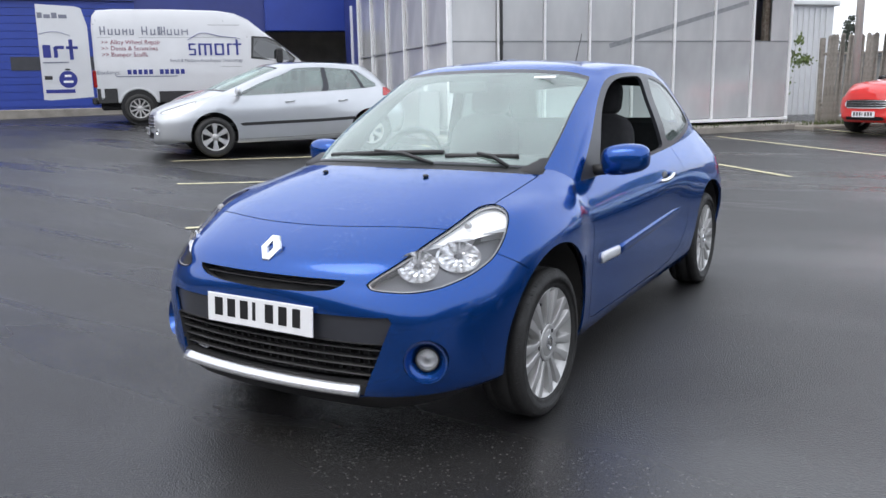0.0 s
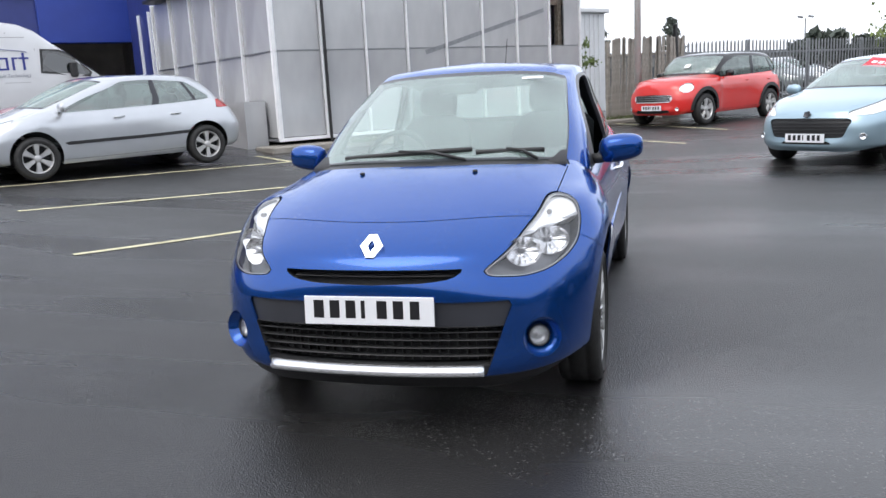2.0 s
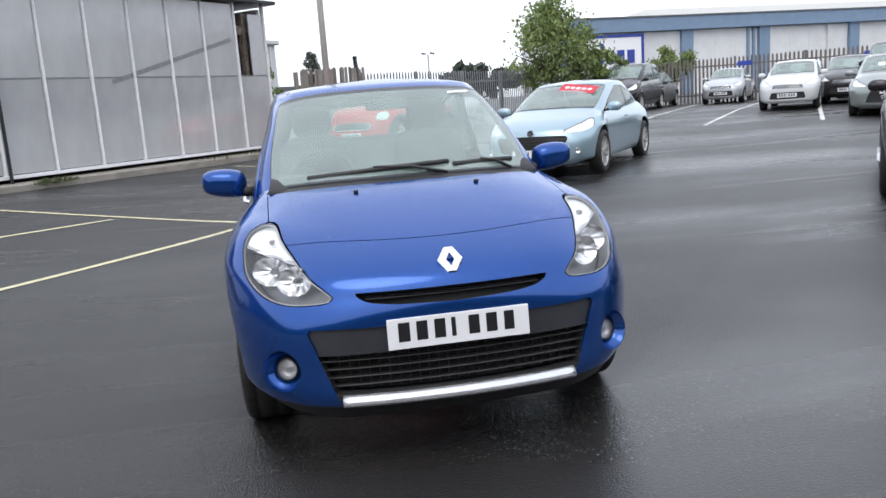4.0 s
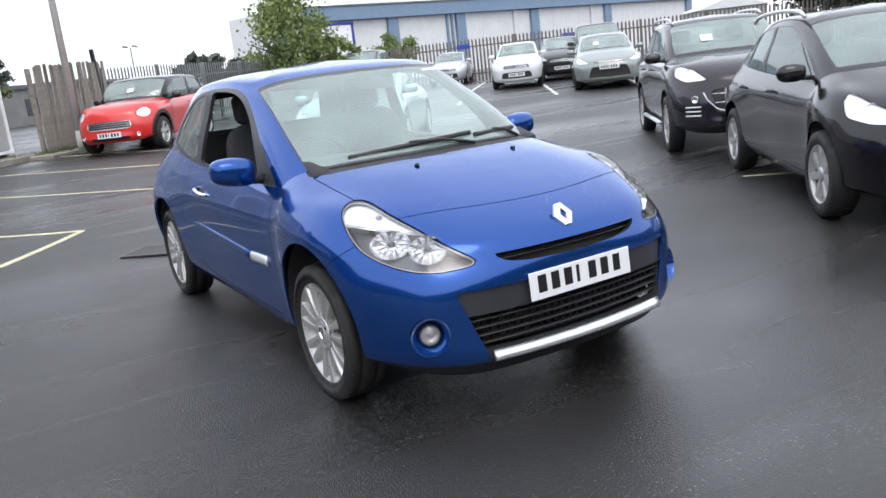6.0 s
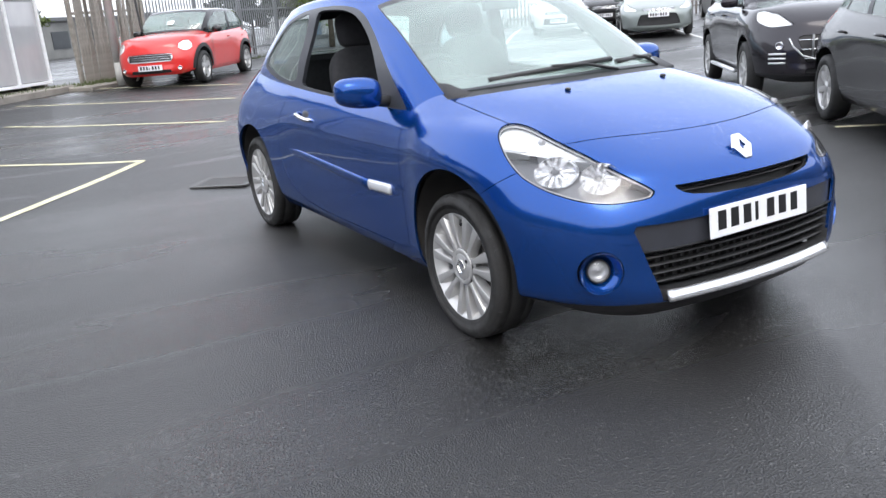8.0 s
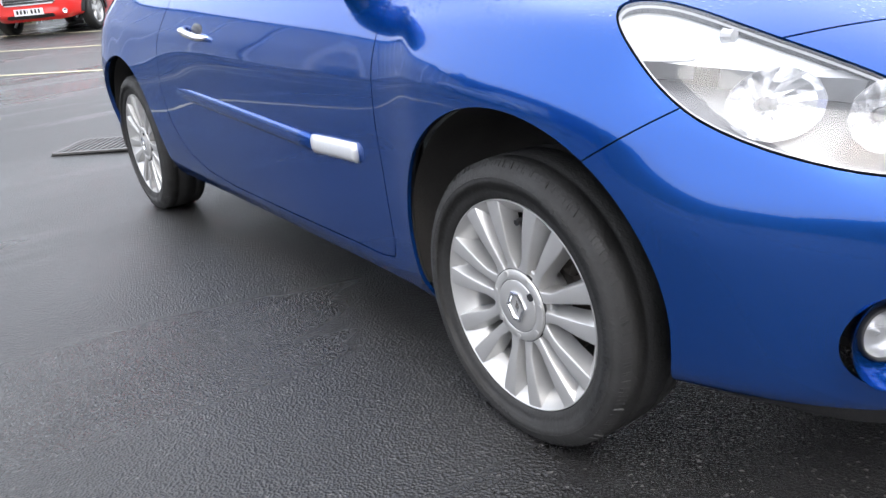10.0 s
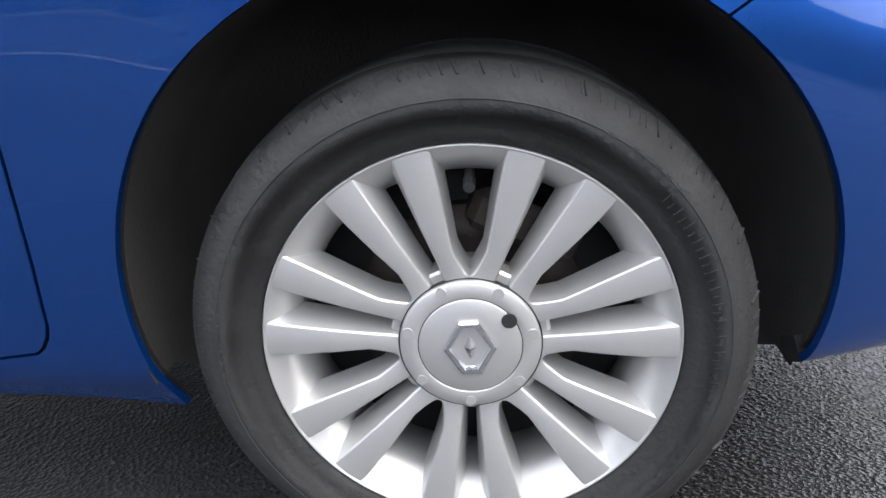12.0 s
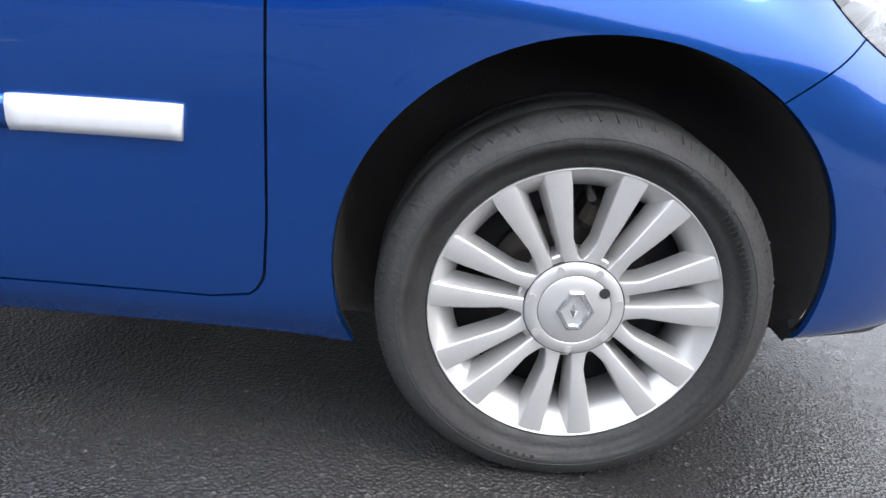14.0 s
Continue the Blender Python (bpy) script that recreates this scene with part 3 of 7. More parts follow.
def tyre_mesh(parent, r_out=0.3055, r_in=0.2150, half=0.094, seg=96):
    prof = [(-half * .82, r_in), (-half, r_in + .04), (-half * 1.02, r_out - .045), (-half * .93, r_out - .014), (-half * .8, r_out - .003),
            (-.045, r_out), (-.043, r_out - .003), (-.033, r_out - .003), (-.031, r_out), (.0, r_out + .0005), (.031, r_out), (.033, r_out - .003), (.043, r_out - .003), (.045, r_out),
            (half * .8, r_out - .003), (half * .93, r_out - .014), (half * 1.01, r_out - .036), (half * 1.03, r_out - .052), (half * 1.012, r_in + .040), (half * .968, r_in + .024),
            (half * .935, r_in + .016), (half * .87, r_in + .0105), (half * .80, r_in + .0085), (half * .70, r_in)]
    vs, fs = lathe(prof, seg)
    tyre = raw("tyre", vs, fs, RUBBER, parent, "worn black rubber tyre with scuffed sidewall")
    # worn shoulder: thin raked fins and short blocks between them
    rng = random.Random(9)
    bm = bmesh.new()
    edge = [(half * .80, r_out - .0030), (half * .93, r_out - .0140), (half * 1.005, r_out - .0330)]
    for i in range(170):
        a = 2 * math.pi * (i + .9 * rng.random()) / 170
        lean = .020 + .020 * rng.random()
        tall = rng.random() ** 3
        wide = .0005 + .0009 * rng.random()
        rise_by = .0003 + .0024 * tall
        rows = []
        for j, (x, r) in enumerate(edge[:2]):
            b = a + lean * j * .6
            ring = []
            up_here = rise_by * (.9, 1.0, .25)[j]
            for da, up in ((-wide * 1.6, -.002), (-wide * .6, up_here), (wide * .6, up_here), (wide * 1.6, -.002)):
                rr, ang = r + up * (1.0, .9, .4)[j], b + da / r
                ring.append(bm.verts.new((x + up * (.15, .5, .6)[j], rr * math.sin(ang), rr * math.cos(ang))))
            rows.append(ring)
        for q0, q1 in zip(rows, rows[1:]):
            for k in range(3):
                bm.faces.new((q0[k], q0[k + 1], q1[k + 1], q1[k]))
        bm.faces.new(rows[0][::-1])
        bm.faces.new(rows[-1])
    part("tread_block", bm, RUBBER, tyre)["kind"] = "stuff"
    # fine ring moulded into the sidewall
    vs, fs = lathe([(half * 1.022, r_out - .0335), (half * 1.032, r_out - .0345), (half * 1.022, r_out - .0355)], seg)
    raw("sidewall_line", vs, fs, RUBBER, tyre)
    # short radial ticks near the bead
    bm = bmesh.new()
    for i in range(26):
        a = 4.55 + i * .036
        m = Matrix.Rotation(a, 4, "X") @ Matrix.Translation((half * 1.017, 0, r_out - (.0475 if i % 2 else .0500)))
        box(bm, (0.0024, 0.0011, 0.0125 if i % 2 else .008), (0, 0, 0))
        bmesh.ops.transform(bm, matrix=m, verts=bm.verts[-8:])
    part("sidewall_tick", bm, RUBBER, tyre)["kind"] = "stuff"
    # raised lettering on the sidewall, worn beyond reading
    rng = random.Random(5)
    bm = bmesh.new()
    for start, count, rr in ((1.05, 13, 0.268), (2.6, 9, 0.262), (4.15, 16, 0.258), (5.4, 8, 0.268)):
        for i in range(count):
            if rng.random() < 0.15:
                continue
            a = start + i * 0.052
            m = Matrix.Rotation(a, 4, "X") @ Matrix.Translation((half * 1.018, 0, rr))
            box(bm, (0.0014, 0.0045 + 0.003 * rng.random(), 0.011 if count < 12 else 0.006), (0, 0, 0))
            bmesh.ops.transform(bm, matrix=m, verts=bm.verts[-8:])
    part("sidewall_ridge", bm, RUBBER, tyre)["kind"] = "stuff"
    return tyre


def alloy_wheel(m, label, turn=0.0):
    """The road wheel; its outer face looks along +x of m."""
    w = new("wheel")
    w.matrix_world = m
    w["label"] = label
    tyre_mesh(w)
    prof = [(-.09, .215), (-.08, .222), (-.072, .205), (.016, .188), (.036, .190), (.050, .1965), (.064, .206), (.0745, .2165), (.0795, .2232), (.0822, .2262), (.0832, .2272), (.0836, .2282), (.0830, .2292), (.0785, .2295), (.074, .2285)]
    vs, fs = lathe(prof, 160)
    raw("rim", vs, fs, ALLOY, w, "silver painted alloy rim")
    base = Matrix.Rotation(turn, 4, "X")
    for s in (-1, 1):
        vs, fs = spoke_mesh(s)
        first = fixed(vs, fs, "spoke", ALLOY, w, angle=17)
        first.matrix_local = base
        for i in range(1, 7):
            o = new("spoke", first.data)
            o.parent = w
            o.matrix_local = base @ Matrix.Rotation(2 * math.pi * i / 7, 4, "X")
    # webs at the root of each pair
    for i in range(7):
        bm = bmesh.new()
        box(bm, (0.030, 0.0185, 0.015), (0.0500, 0, 0.0820), None, 0.003)
        box(bm, (0.026, 0.0260, 0.010), (0.0480, 0, 0.0760), None, 0.002)
        o = part("spoke_web", bm, ALLOY, w)
        o.matrix_local = base @ Matrix.Rotation(2 * math.pi * i / 7, 4, "X")
    vs, fs = lathe([(-.05, .079), (.0, .079), (.0, .07)], 64)
    raw("hub", [(x + .045, y, z) for x, y, z in vs], fs, ALLOY, w)
    # cap: rim ring with notches, shallow step, boss
    vs, fs = lathe([(.050, .0782), (.0735, .0782), (.0762, .0774), (.0776, .0755), (.0790, .066), (.0792, .0590), (.0789, .0583), (.0772, .0580), (.0772, .0570), (.0787, .0567), (.0795, .0555), (.0803, .03), (.0803, .0)], 96)
    cap = raw("centre_cap", vs, fs, ALLOY, w, "round silver centre cap with a small hole")
    vs, fs = lathe([(.0690, .0800), (.0738, .0798), (.0738, .0786), (.0690, .0784)], 96)
    raw("cap_gap", vs, fs, VOID, cap)
    vs, fs = lathe([(.0775, .0579), (.0775, .0571)], 96)
    raw("cap_groove", vs, fs, VOID, cap)
    for i in range(7):
        a = turn + 2 * math.pi * (i + 0.0) / 7
        bm = bmesh.new()
        cylinder(bm, 0.0072, 0.006, (0.0742, 0, 0), (0.0790, 0, 0), 16)
        o = part("cap_notch", bm, ALLOY, cap)
        o.matrix_local = Matrix.Rotation(a, 4, "X") @ Matrix.Translation((0.0008, 0, 0.070))
    # solid dark plug stands in for the shade in the hole
    bm = bmesh.new()
    cylinder(bm, 0.0085, 0.0085, (0.0700, 0, 0), (0.0812, 0, 0), 24)
    o = part("cap_hole", bm, VOID, cap, "small round hole")
    o.matrix_local = Matrix.Rotation(turn, 4, "X") @ Matrix.Rotation(radians(-53) - math.pi / 7, 4, "X") @ Matrix.Translation((0, 0, 0.0530))
    # raised lozenge ring on the cap
    q = lozenge_ring(.0305, .033, .36, .0205, .0235, .30, .005)
    lo = fixed(*q, "cap_badge", CHROME, cap, "raised lozenge ring", 20)
    badge_at = Matrix.Translation((0.0805, 0, 0)) @ Matrix.Rotation(turn - math.pi / 7 + radians(3), 4, "X")
    lo.matrix_local = badge_at
    vs = [(.0003, .0070, 0), (.0003, 0, .0150), (.0003, -.0070, 0), (.0003, 0, -.0150), (.0045, 0, .0)]
    inner = fixed(vs, [(0, 1, 4), (1, 2, 4), (2, 3, 4), (3, 0, 4)], "cap_lozenge", CHROME, cap, "", 5)
    inner.matrix_local = badge_at
    # valve stem
    bm = bmesh.new()
    cylinder(bm, 0.0055, 0.0045, (0.0, 0, 0), (0.034, 0, -0.006), 12)
    cylinder(bm, 0.0065, 0.0062, (0.018, 0, -0.0032), (0.036, 0, -0.0065), 12)
    o = part("valve", bm, BLACK_PLASTIC, w, "black rubber tyre valve")
    o.matrix_local = Matrix.Rotation(turn - math.pi / 7, 4, "X") @ Matrix.Translation((0.034, 0, 0.186))
    # brake behind
    vs, fs = lathe([(-.01, .06), (0, .06), (.0, .135), (-.018, .137), (-.02, .06)], 48)
    raw("brake_disc", vs, fs, ALLOY_DARK, w, "rusty brake disc")
    bm = bmesh.new()
    box(bm, (0.07, 0.13, 0.05), (-0.005, 0.06, 0.12), Matrix.Rotation(-0.4, 4, "X"), 0.01)
    part("brake_caliper", bm, ALLOY_DARK, w)
    # near-black dish paints the shade behind the spokes and brake
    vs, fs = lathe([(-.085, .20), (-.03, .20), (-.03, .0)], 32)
    raw("shade_dish", vs, fs, VOID, w)
    grow = Matrix.Diagonal((1, 0.978, 0.978, 1))
    for o in w.children:
        if not o.name.startswith("tyre"):
            o.matrix_basis = grow @ o.matrix_basis
    return w


def lozenge_ring(w, h, cut, w2, h2, cut2, thick):
    """A bevelled six-cornered plate with a smaller hole, in the y-z plane, rising along +x."""
    def six(a, b, c):
        return [(a * c, b), (a, 0), (a * c, -b), (-a * c, -b), (-a, 0), (-a * c, b)]
    rings = [(0, six(w, h, cut)), (thick * .8, six(w * .97, h * .97, cut)), (thick, six(w * .90, h * .90, cut)), (thick, six(w2 * 1.12, h2 * 1.12, cut2)), (thick * .1, six(w2, h2, cut2))]
    vs = [(x, y, z) for x, ring in rings for y, z in ring]
    fs = [(r * 6 + i, r * 6 + (i + 1) % 6, r * 6 + 6 + (i + 1) % 6, r * 6 + 6 + i) for r in range(4) for i in range(6)]
    return vs, fs


# ---------------------------------------------------------------- the blue hatchback
HOLE_F, HOLE_R = (0.004, 0.360, 0.374), (2.575, 0.345, 0.375)
HEADLAMP = rounded([(-.125, .655), (-.02, .630), (.10, .636), (.22, .664), (.31, .700), (.362, .738), (.402, .79), (.428, .85), (.40, .876), (.32, .868), (.20, .818), (.06, .755)], 5)
SLOT = [(-.365, .668), (-.2, .669), (0, .670), (.2, .669), (.365, .668), (.345, .648), (.31, .633), (.22, .622), (0, .616), (-.22, .622), (-.31, .633), (-.345, .648)]


def lamp_pq(q):
    return 0.766 * q.p[:, 0] + 0.643 * q.p[:, 1], q.p[:, 2]


def in_lamp(q):
    p, z = lamp_pq(q)
    d = sd_poly(p, z, HEADLAMP)
    return np.where((q.p[:, 1] < 0.05) & (q.p[:, 0] > 0.2), d, 1.0)


def in_grille(q):
    x, y, z = np.abs(q.p[:, 0]), q.p[:, 1], q.p[:, 2]
    d = sd_poly(x, z, [(-.2, .262), (.436, .262), (.452, .30), (.512, .463), (.540, .538), (.536, .550), (-.2, .550)])
    return np.where(y < -0.4, d, 1.0)


def in_slot(q):
    return np.where(q.p[:, 1] < -0.4, sd_poly(q.p[:, 0], q.p[:, 2], SLOT), 1.0)


FOG = np.array([0.635, -0.655, 0.392])
FOG_DIR = np.array([0.42, -0.90, 0.10])
FOG_DIR /= np.linalg.norm(FOG_DIR)


def in_fog(q):
    d = q.p - FOG
    across = np.linalg.norm(d - np.outer(d @ FOG_DIR, FOG_DIR), axis=1)
    return np.where((q.p[:, 1] < -0.4) & (q.p[:, 0] > 0), across - 0.078, 1.0)


def bonnet_line(q):
    x, y = np.abs(q.p[:, 0]), q.p[:, 1]
    return -0.548 + 0.42 * x * x - y


def in_bonnet(q):
    x, y = np.abs(q.p[:, 0]), q.p[:, 1]
    edge = 0.645 + 0.01 * np.clip(y + .3, 0, 1)
    d = np.maximum.reduce([bonnet_line(q), x - edge, q.uv[:, 1] - 7.72])
    return np.where((y < 0.6) & (q.uv[:, 1] > 4.5), d, 1.0)


def in_bumper(q):
    """Ahead of the bonnet line and below the seam that runs from lamp to wheel arch."""
    x, y, z = q.p[:, 0], q.p[:, 1], q.p[:, 2]
    low = np.where(y < -0.36, np.where(z < 0.74, -0.1, 0.1), z - (0.735 - 0.65 * (y + 0.36)))
    low = np.where(y > 0.2, 0.1, low)
    nose = np.where((z > 0.66) & (x < 0.75), np.maximum(-bonnet_line(q), x - 0.72), 1.0)
    return np.minimum(low, nose)


DOOR = [(.474, .93), (.479, .75), (.474, .40), (.478, .305), (.494, .280), (.527, .268), (1.1, .270), (1.55, .276), (1.78, .300), (1.93, .36), (2.02, .47), (2.06, .60), (2.045, .75), (1.97, .90), (1.95, 1.2), (.3, 1.2), (.42, .95)]


def in_door(q):
    return np.where((q.p[:, 0] > 0.3), sd_poly(q.p[:, 1], q.p[:, 2], DOOR), 1.0)


SIDE_GLASS_LINE = rounded([(.50, .872), (.80, .890), (1.3, .917), (1.85, .945), (2.25, .985), (2.52, 1.035), (2.60, 1.075), (2.54, 1.16), (2.40, 1.26), (2.20, 1.335), (1.95, 1.375), (1.60, 1.388), (1.30, 1.372), (1.10, 1.315), (.88, 1.175), (.66, 1.02)], 4)
DOOR_WINDOW = rounded([(.80, .915), (1.3, .938), (1.80, .965), (1.80, 1.0), (1.735, 1.30), (1.70, 1.362), (1.55, 1.368), (1.32, 1.352), (1.14, 1.295), (.95, 1.165), (.82, 1.03), (.775, .95)], 4)
QUARTER = rounded([(1.935, .985), (2.25, 1.012), (2.50, 1.062), (2.555, 1.09), (2.51, 1.155), (2.38, 1.245), (2.19, 1.315), (1.95, 1.352), (1.86, 1.352), (1.86, 1.28), (1.90, 1.1)], 4)


def side(line):
    return lambda q: np.where((q.p[:, 0] > 0.3) & (q.uv[:, 0] > 7.0), sd_poly(q.p[:, 1], q.p[:, 2], line), 1.0)


def in_screen(q):
    u, v = q.uv[:, 0], q.uv[:, 1]
    return np.maximum.reduce([u - 4.75, 7.9 - v, v - 10.98]) * 0.1


def in_rear_screen(q):
    u, v = q.uv[:, 0], q.uv[:, 1]
    return np.maximum.reduce([14.1 - u, 8.25 - v, v - 10.7]) * 0.1


def plate(parent, m, width=0.52, height=0.111, bars=((-.20, .052), (-.135, .05), (-.07, .05), (-.02, .02), (.055, .05), (.12, .05), (.185, .046)), mat=None):
    bm = bmesh.new()
    box(bm, (width, 0.006, height), (0, 0, 0), None, 0.002)
    p = part("number_plate", bm, mat or WHITE_PLATE, parent, "white number plate with a row of dark bars")
    p.matrix_local = m
    for x, w in bars:
        b = bmesh.new()
        box(b, (w * width / 0.52 * .8, 0.002, height * 0.62), (x * width / 0.52, -0.0035, height * 0.05), None, 0.0006)
        part("plate_bar", b, BAR_BLACK, p)
    return p


def blue_hatchback():
    car = empty("blue_hatchback", Matrix.Identity(4), "metallic blue three-door hatchback, rain-wet, with both front windows down", "car")
    low = sheet(LOWER, 8)
    up = sheet(UPPER, 8)
    up.uv[:, 1] += 8
    for h in (HOLE_F, HOLE_R):
        low = clip(low, -arch(*h)(low))
    inner = low.pushed(-0.016)
    lamp, body = split(low, in_lamp, 0.004)
    grille, body = split(body, in_grille, 0.0)
    slot, body = split(body, in_slot, 0.0)
    fog, body = split(body, in_fog, 0.0)
    bonnet, body = split(body, in_bonnet, 0.0045)
    bumper, body = split(body, in_bumper, 0.0035)
    door, body = split(body, in_door, 0.0045)
    # dark shell that shows in the shut gaps
    dark = inner
    for cutter in (in_lamp, in_grille, in_slot, in_fog):
        dark = clip(dark, cutter(dark) - 0.002)
    panel("inner_shell", dark.both(), VOID, car)
    black_low = clip(bumper, 0.262 - bumper.p[:, 2])
    bumper = clip(bumper, bumper.p[:, 2] - 0.262)
    panel("front_bumper", bumper.both(), BLUE, car, "blue front bumper", 0.009)
    panel("lower_spoiler", black_low.both(), BLACK_PLASTIC, car, "unpainted black lower bumper edge", 0.03)
    panel("bonnet", bonnet.both(), BLUE, car, "blue bonnet beaded with rain", 0.012)
    # cowl below the windscreen
    cowl = clip(body, np.minimum(body.uv[:, 1] - 7.72, 4.9 - body.uv[:, 0]))
    body = clip(body, -np.minimum(body.uv[:, 1] - 7.72, 4.9 - body.uv[:, 0]))
    panel("cowl", cowl.pushed(-0.006).both(), BLACK_PLASTIC, car, "black plastic scuttle below the windscreen")
    wing = clip(body, 0.8 - body.p[:, 1])
    rear = clip(body, body.p[:, 1] - 0.8)
    for s, q in (("l", wing), ("r", wing.flipped())):
        panel("front_wing", q, BLUE, car, "", 0.009)
    panel("rear_body", rear.both(), BLUE, car, "", 0.018)
    for q in (door, door.flipped()):
        panel("door", q, BLUE, car, "", 0.014)
    # ---- upper body
    screen, top = split(up, in_screen, 0.0)
    back, top = split(top, in_rear_screen, 0.0)
    dlo, top = split(top, side(SIDE_GLASS_LINE), 0.0)
    panel("roof", top.both(), BLUE, car, "blue roof and pillars", 0.012)
    lining = top.pushed(-0.03)
    panel("roof_lining", lining.both(), CLOTH, car)
    band = in_screen(screen)
    clear = clip(screen, -band - 0.016)
    frit = clip(screen, band + 0.016)
    panel("windscreen", clear.both(), WINDSCREEN, car, "green-tinted windscreen, wet and misted, with a painted sky sheen")
    panel("windscreen_border", frit.both(), GLOSS_BLACK, car)
    panel("rear_screen", back.both(), REAR_GLASS, car)
    win, trim = split(dlo, side(DOOR_WINDOW), 0.0)
    quarter, trim = split(trim, side(QUARTER), 0.0)
    for flip in (False, True):
        g = (lambda q: q.flipped()) if flip else (lambda q: q)
        panel("window_surround", g(trim), GLOSS_BLACK, car, "", 0.02)
        panel("quarter_window", g(quarter.pushed(-0.004)), SIDE_GLASS, car, "fixed rear side window")
    # ---- front details
    strip = clip(grille, grille.p[:, 2] - 0.455)
    panel("grille_band", strip.pushed(-0.014).both(), GLOSS_BLACK, car, "dark grey bumper insert", 0.02)
    lip = clip(grille, 0.312 - grille.p[:, 2])
    lip = clip(lip, lip.p[:, 2] - 0.268)
    panel("lip_backing", lip.both(), BLACK_PLASTIC, car, "", 0.018)
    crest = []
    for x in np.linspace(-.432, .432, 33):
        crest.append((x, -.8075 + .19 * x * x + .10 * x ** 4, .290))
    bar("bumper_lip", crest, 0.052, 0.030, LIP_SILVER, car, "brushed silver lip under the grille", up=(0, -.62, .78))
    opening = clip(grille, 0.455 - grille.p[:, 2])
    opening = clip(opening, opening.p[:, 2] - 0.312)
    panel("grille_back", opening.pushed(-0.075).both(), VOID, car)
    for i in range(4):
        z = 0.336 + i * 0.031
        xe = 0.452 + (z - .30) * 0.37 - .004
        bar("grille_slat", [(x, -0.762 + 0.19 * abs(x) ** 2.0, z) for x in np.linspace(-xe, xe, 25)], 0.030, 0.007, BLACK_PLASTIC, car)
    bm = bmesh.new()
    for k in range(-12, 13):
        x = k * .036
        box(bm, (.004, .02, .140), (x, -0.738 + 0.19 * x * x, .384))
    part("grille_fin", bm, BLACK_PLASTIC, car)["kind"] = "stuff"
    panel("grille_cheek", rim(opening, .05).both(), BLACK_PLASTIC, car)
    panel("slot_back", slot.pushed(-0.06).both(), VOID, car)
    bar("slot_slat", [(x, -0.735 + 0.22 * x * x, .641) for x in np.linspace(-.32, .32, 21)], 0.03, 0.006, BLACK_PLASTIC, car)
    panel("slot_edge", rim(slot, 0.05).both(), BLACK_PLASTIC, car)
    plate(car, Matrix.Translation((0, -0.799, 0.520)) @ Matrix.Rotation(radians(-4), 4, "X"))
    b = fixed(*lozenge_ring(.049, .053, .34, .014, .024, .08, .012), "badge", CHROME, car, "chrome lozenge badge", 20)
    b.matrix_local = Matrix.Translation((0, -0.706, 0.747)) @ Matrix.Rotation(radians(-38), 4, "X") @ Matrix.Rotation(radians(-90), 4, "Z")
    # ---- lamps
    for flip in (False, True):
        g = (lambda q: q.flipped()) if flip else (lambda q: q)
        s = -1 if flip else 1
        lampo = panel("headlamp", g(lamp.pushed(0.001)), LAMP_GLASS, car, "clear headlamp with chrome reflectors")
        pl, zl = lamp_pq(lamp)
        split_line = zl - (0.760 + 0.13 * (pl - 0.05))
        tray = clip(lamp.pushed(-0.070), -split_line)
        panel("lamp_tray", g(tray), SMOKE, lampo)
        panel("indicator_bowl", g(clip(lamp.pushed(-0.020), split_line)), LAMP_WHITE, lampo, "bright indicator reflector")
        ledge = clip(lamp, -np.abs(split_line - .003) + .0055)
        panel("lamp_ledge", g(ledge.pushed(-.016)), LAMP_GREY, lampo, "", .05)
        panel("lamp_bezel", g(rim(lamp, 0.055)), BLACK_PLASTIC, lampo)
        edge = clip(lamp, in_lamp(lamp) + 0.006)
        panel("lamp_frame", g(edge.pushed(-0.006)), LAMP_GREY, lampo)
        bm = bmesh.new()
        cylinder(bm, .012, .010, (0, 0, 0), (0, -.02, 0), 12)
        top = lamp.p[np.argmax(zl + .25 * pl)] * .35 + lamp.p.mean(0) * .65
        o = part("indicator_bulb", bm, LAMP_GREY, lampo)
        o.matrix_local = Matrix.Translation((s * (top[0] - .01), top[1] + .012, top[2] + .03))
        # two faceted bright reflectors, each a fan of flutes round a shaded bulb
        for cx, cy, cz, rw, rh in ((.650, -.446, .724, .084, .056), (.566, -.584, .706, .076, .056)):
            vs, fs = [], []
            seg, rings = 22, ((0.0, 1.0), (-.012, .86), (-.026, .62), (-.036, .36), (-.040, .20))
            for k in range(seg):
                an = 2 * math.pi * k / seg
                for d, q in rings:
                    flute = .0035 * (k % 2) * (q > .3)
                    vs.append((d - flute, rw * q * math.cos(an) * (1 if q < .9 else .97), rh * q * math.sin(an)))
            nr = len(rings)
            for k in range(seg):
                for r0 in range(nr - 1):
                    a0, a1 = k * nr + r0, ((k + 1) % seg) * nr + r0
                    fs.append((a0, a1, a1 + 1, a0 + 1))
            o = raw("reflector", vs, fs, MIRROR_BOWL, lampo, "fluted bright reflector", smooth=False)
            d = Vector((s * 0.50, -0.86, 0.16))
            turn = d.to_track_quat("X", "Z").to_matrix().to_4x4()
            o.matrix_local = Matrix.Translation((s * cx, cy, cz)) @ turn
            vs, fs = lathe([(-.040, .010), (-.012, .010), (-.008, .007), (-.007, 0)], 12)
            raw("bulb_shield", vs, fs, SMOKE, o)
        # fog lamp in its bowl
        q = Vector(FOG_DIR * np.array([s, 1, 1]))
        base = Matrix.Translation(Vector(FOG * np.array([s, 1, 1]))) @ q.to_track_quat("X", "Z").to_matrix().to_4x4()
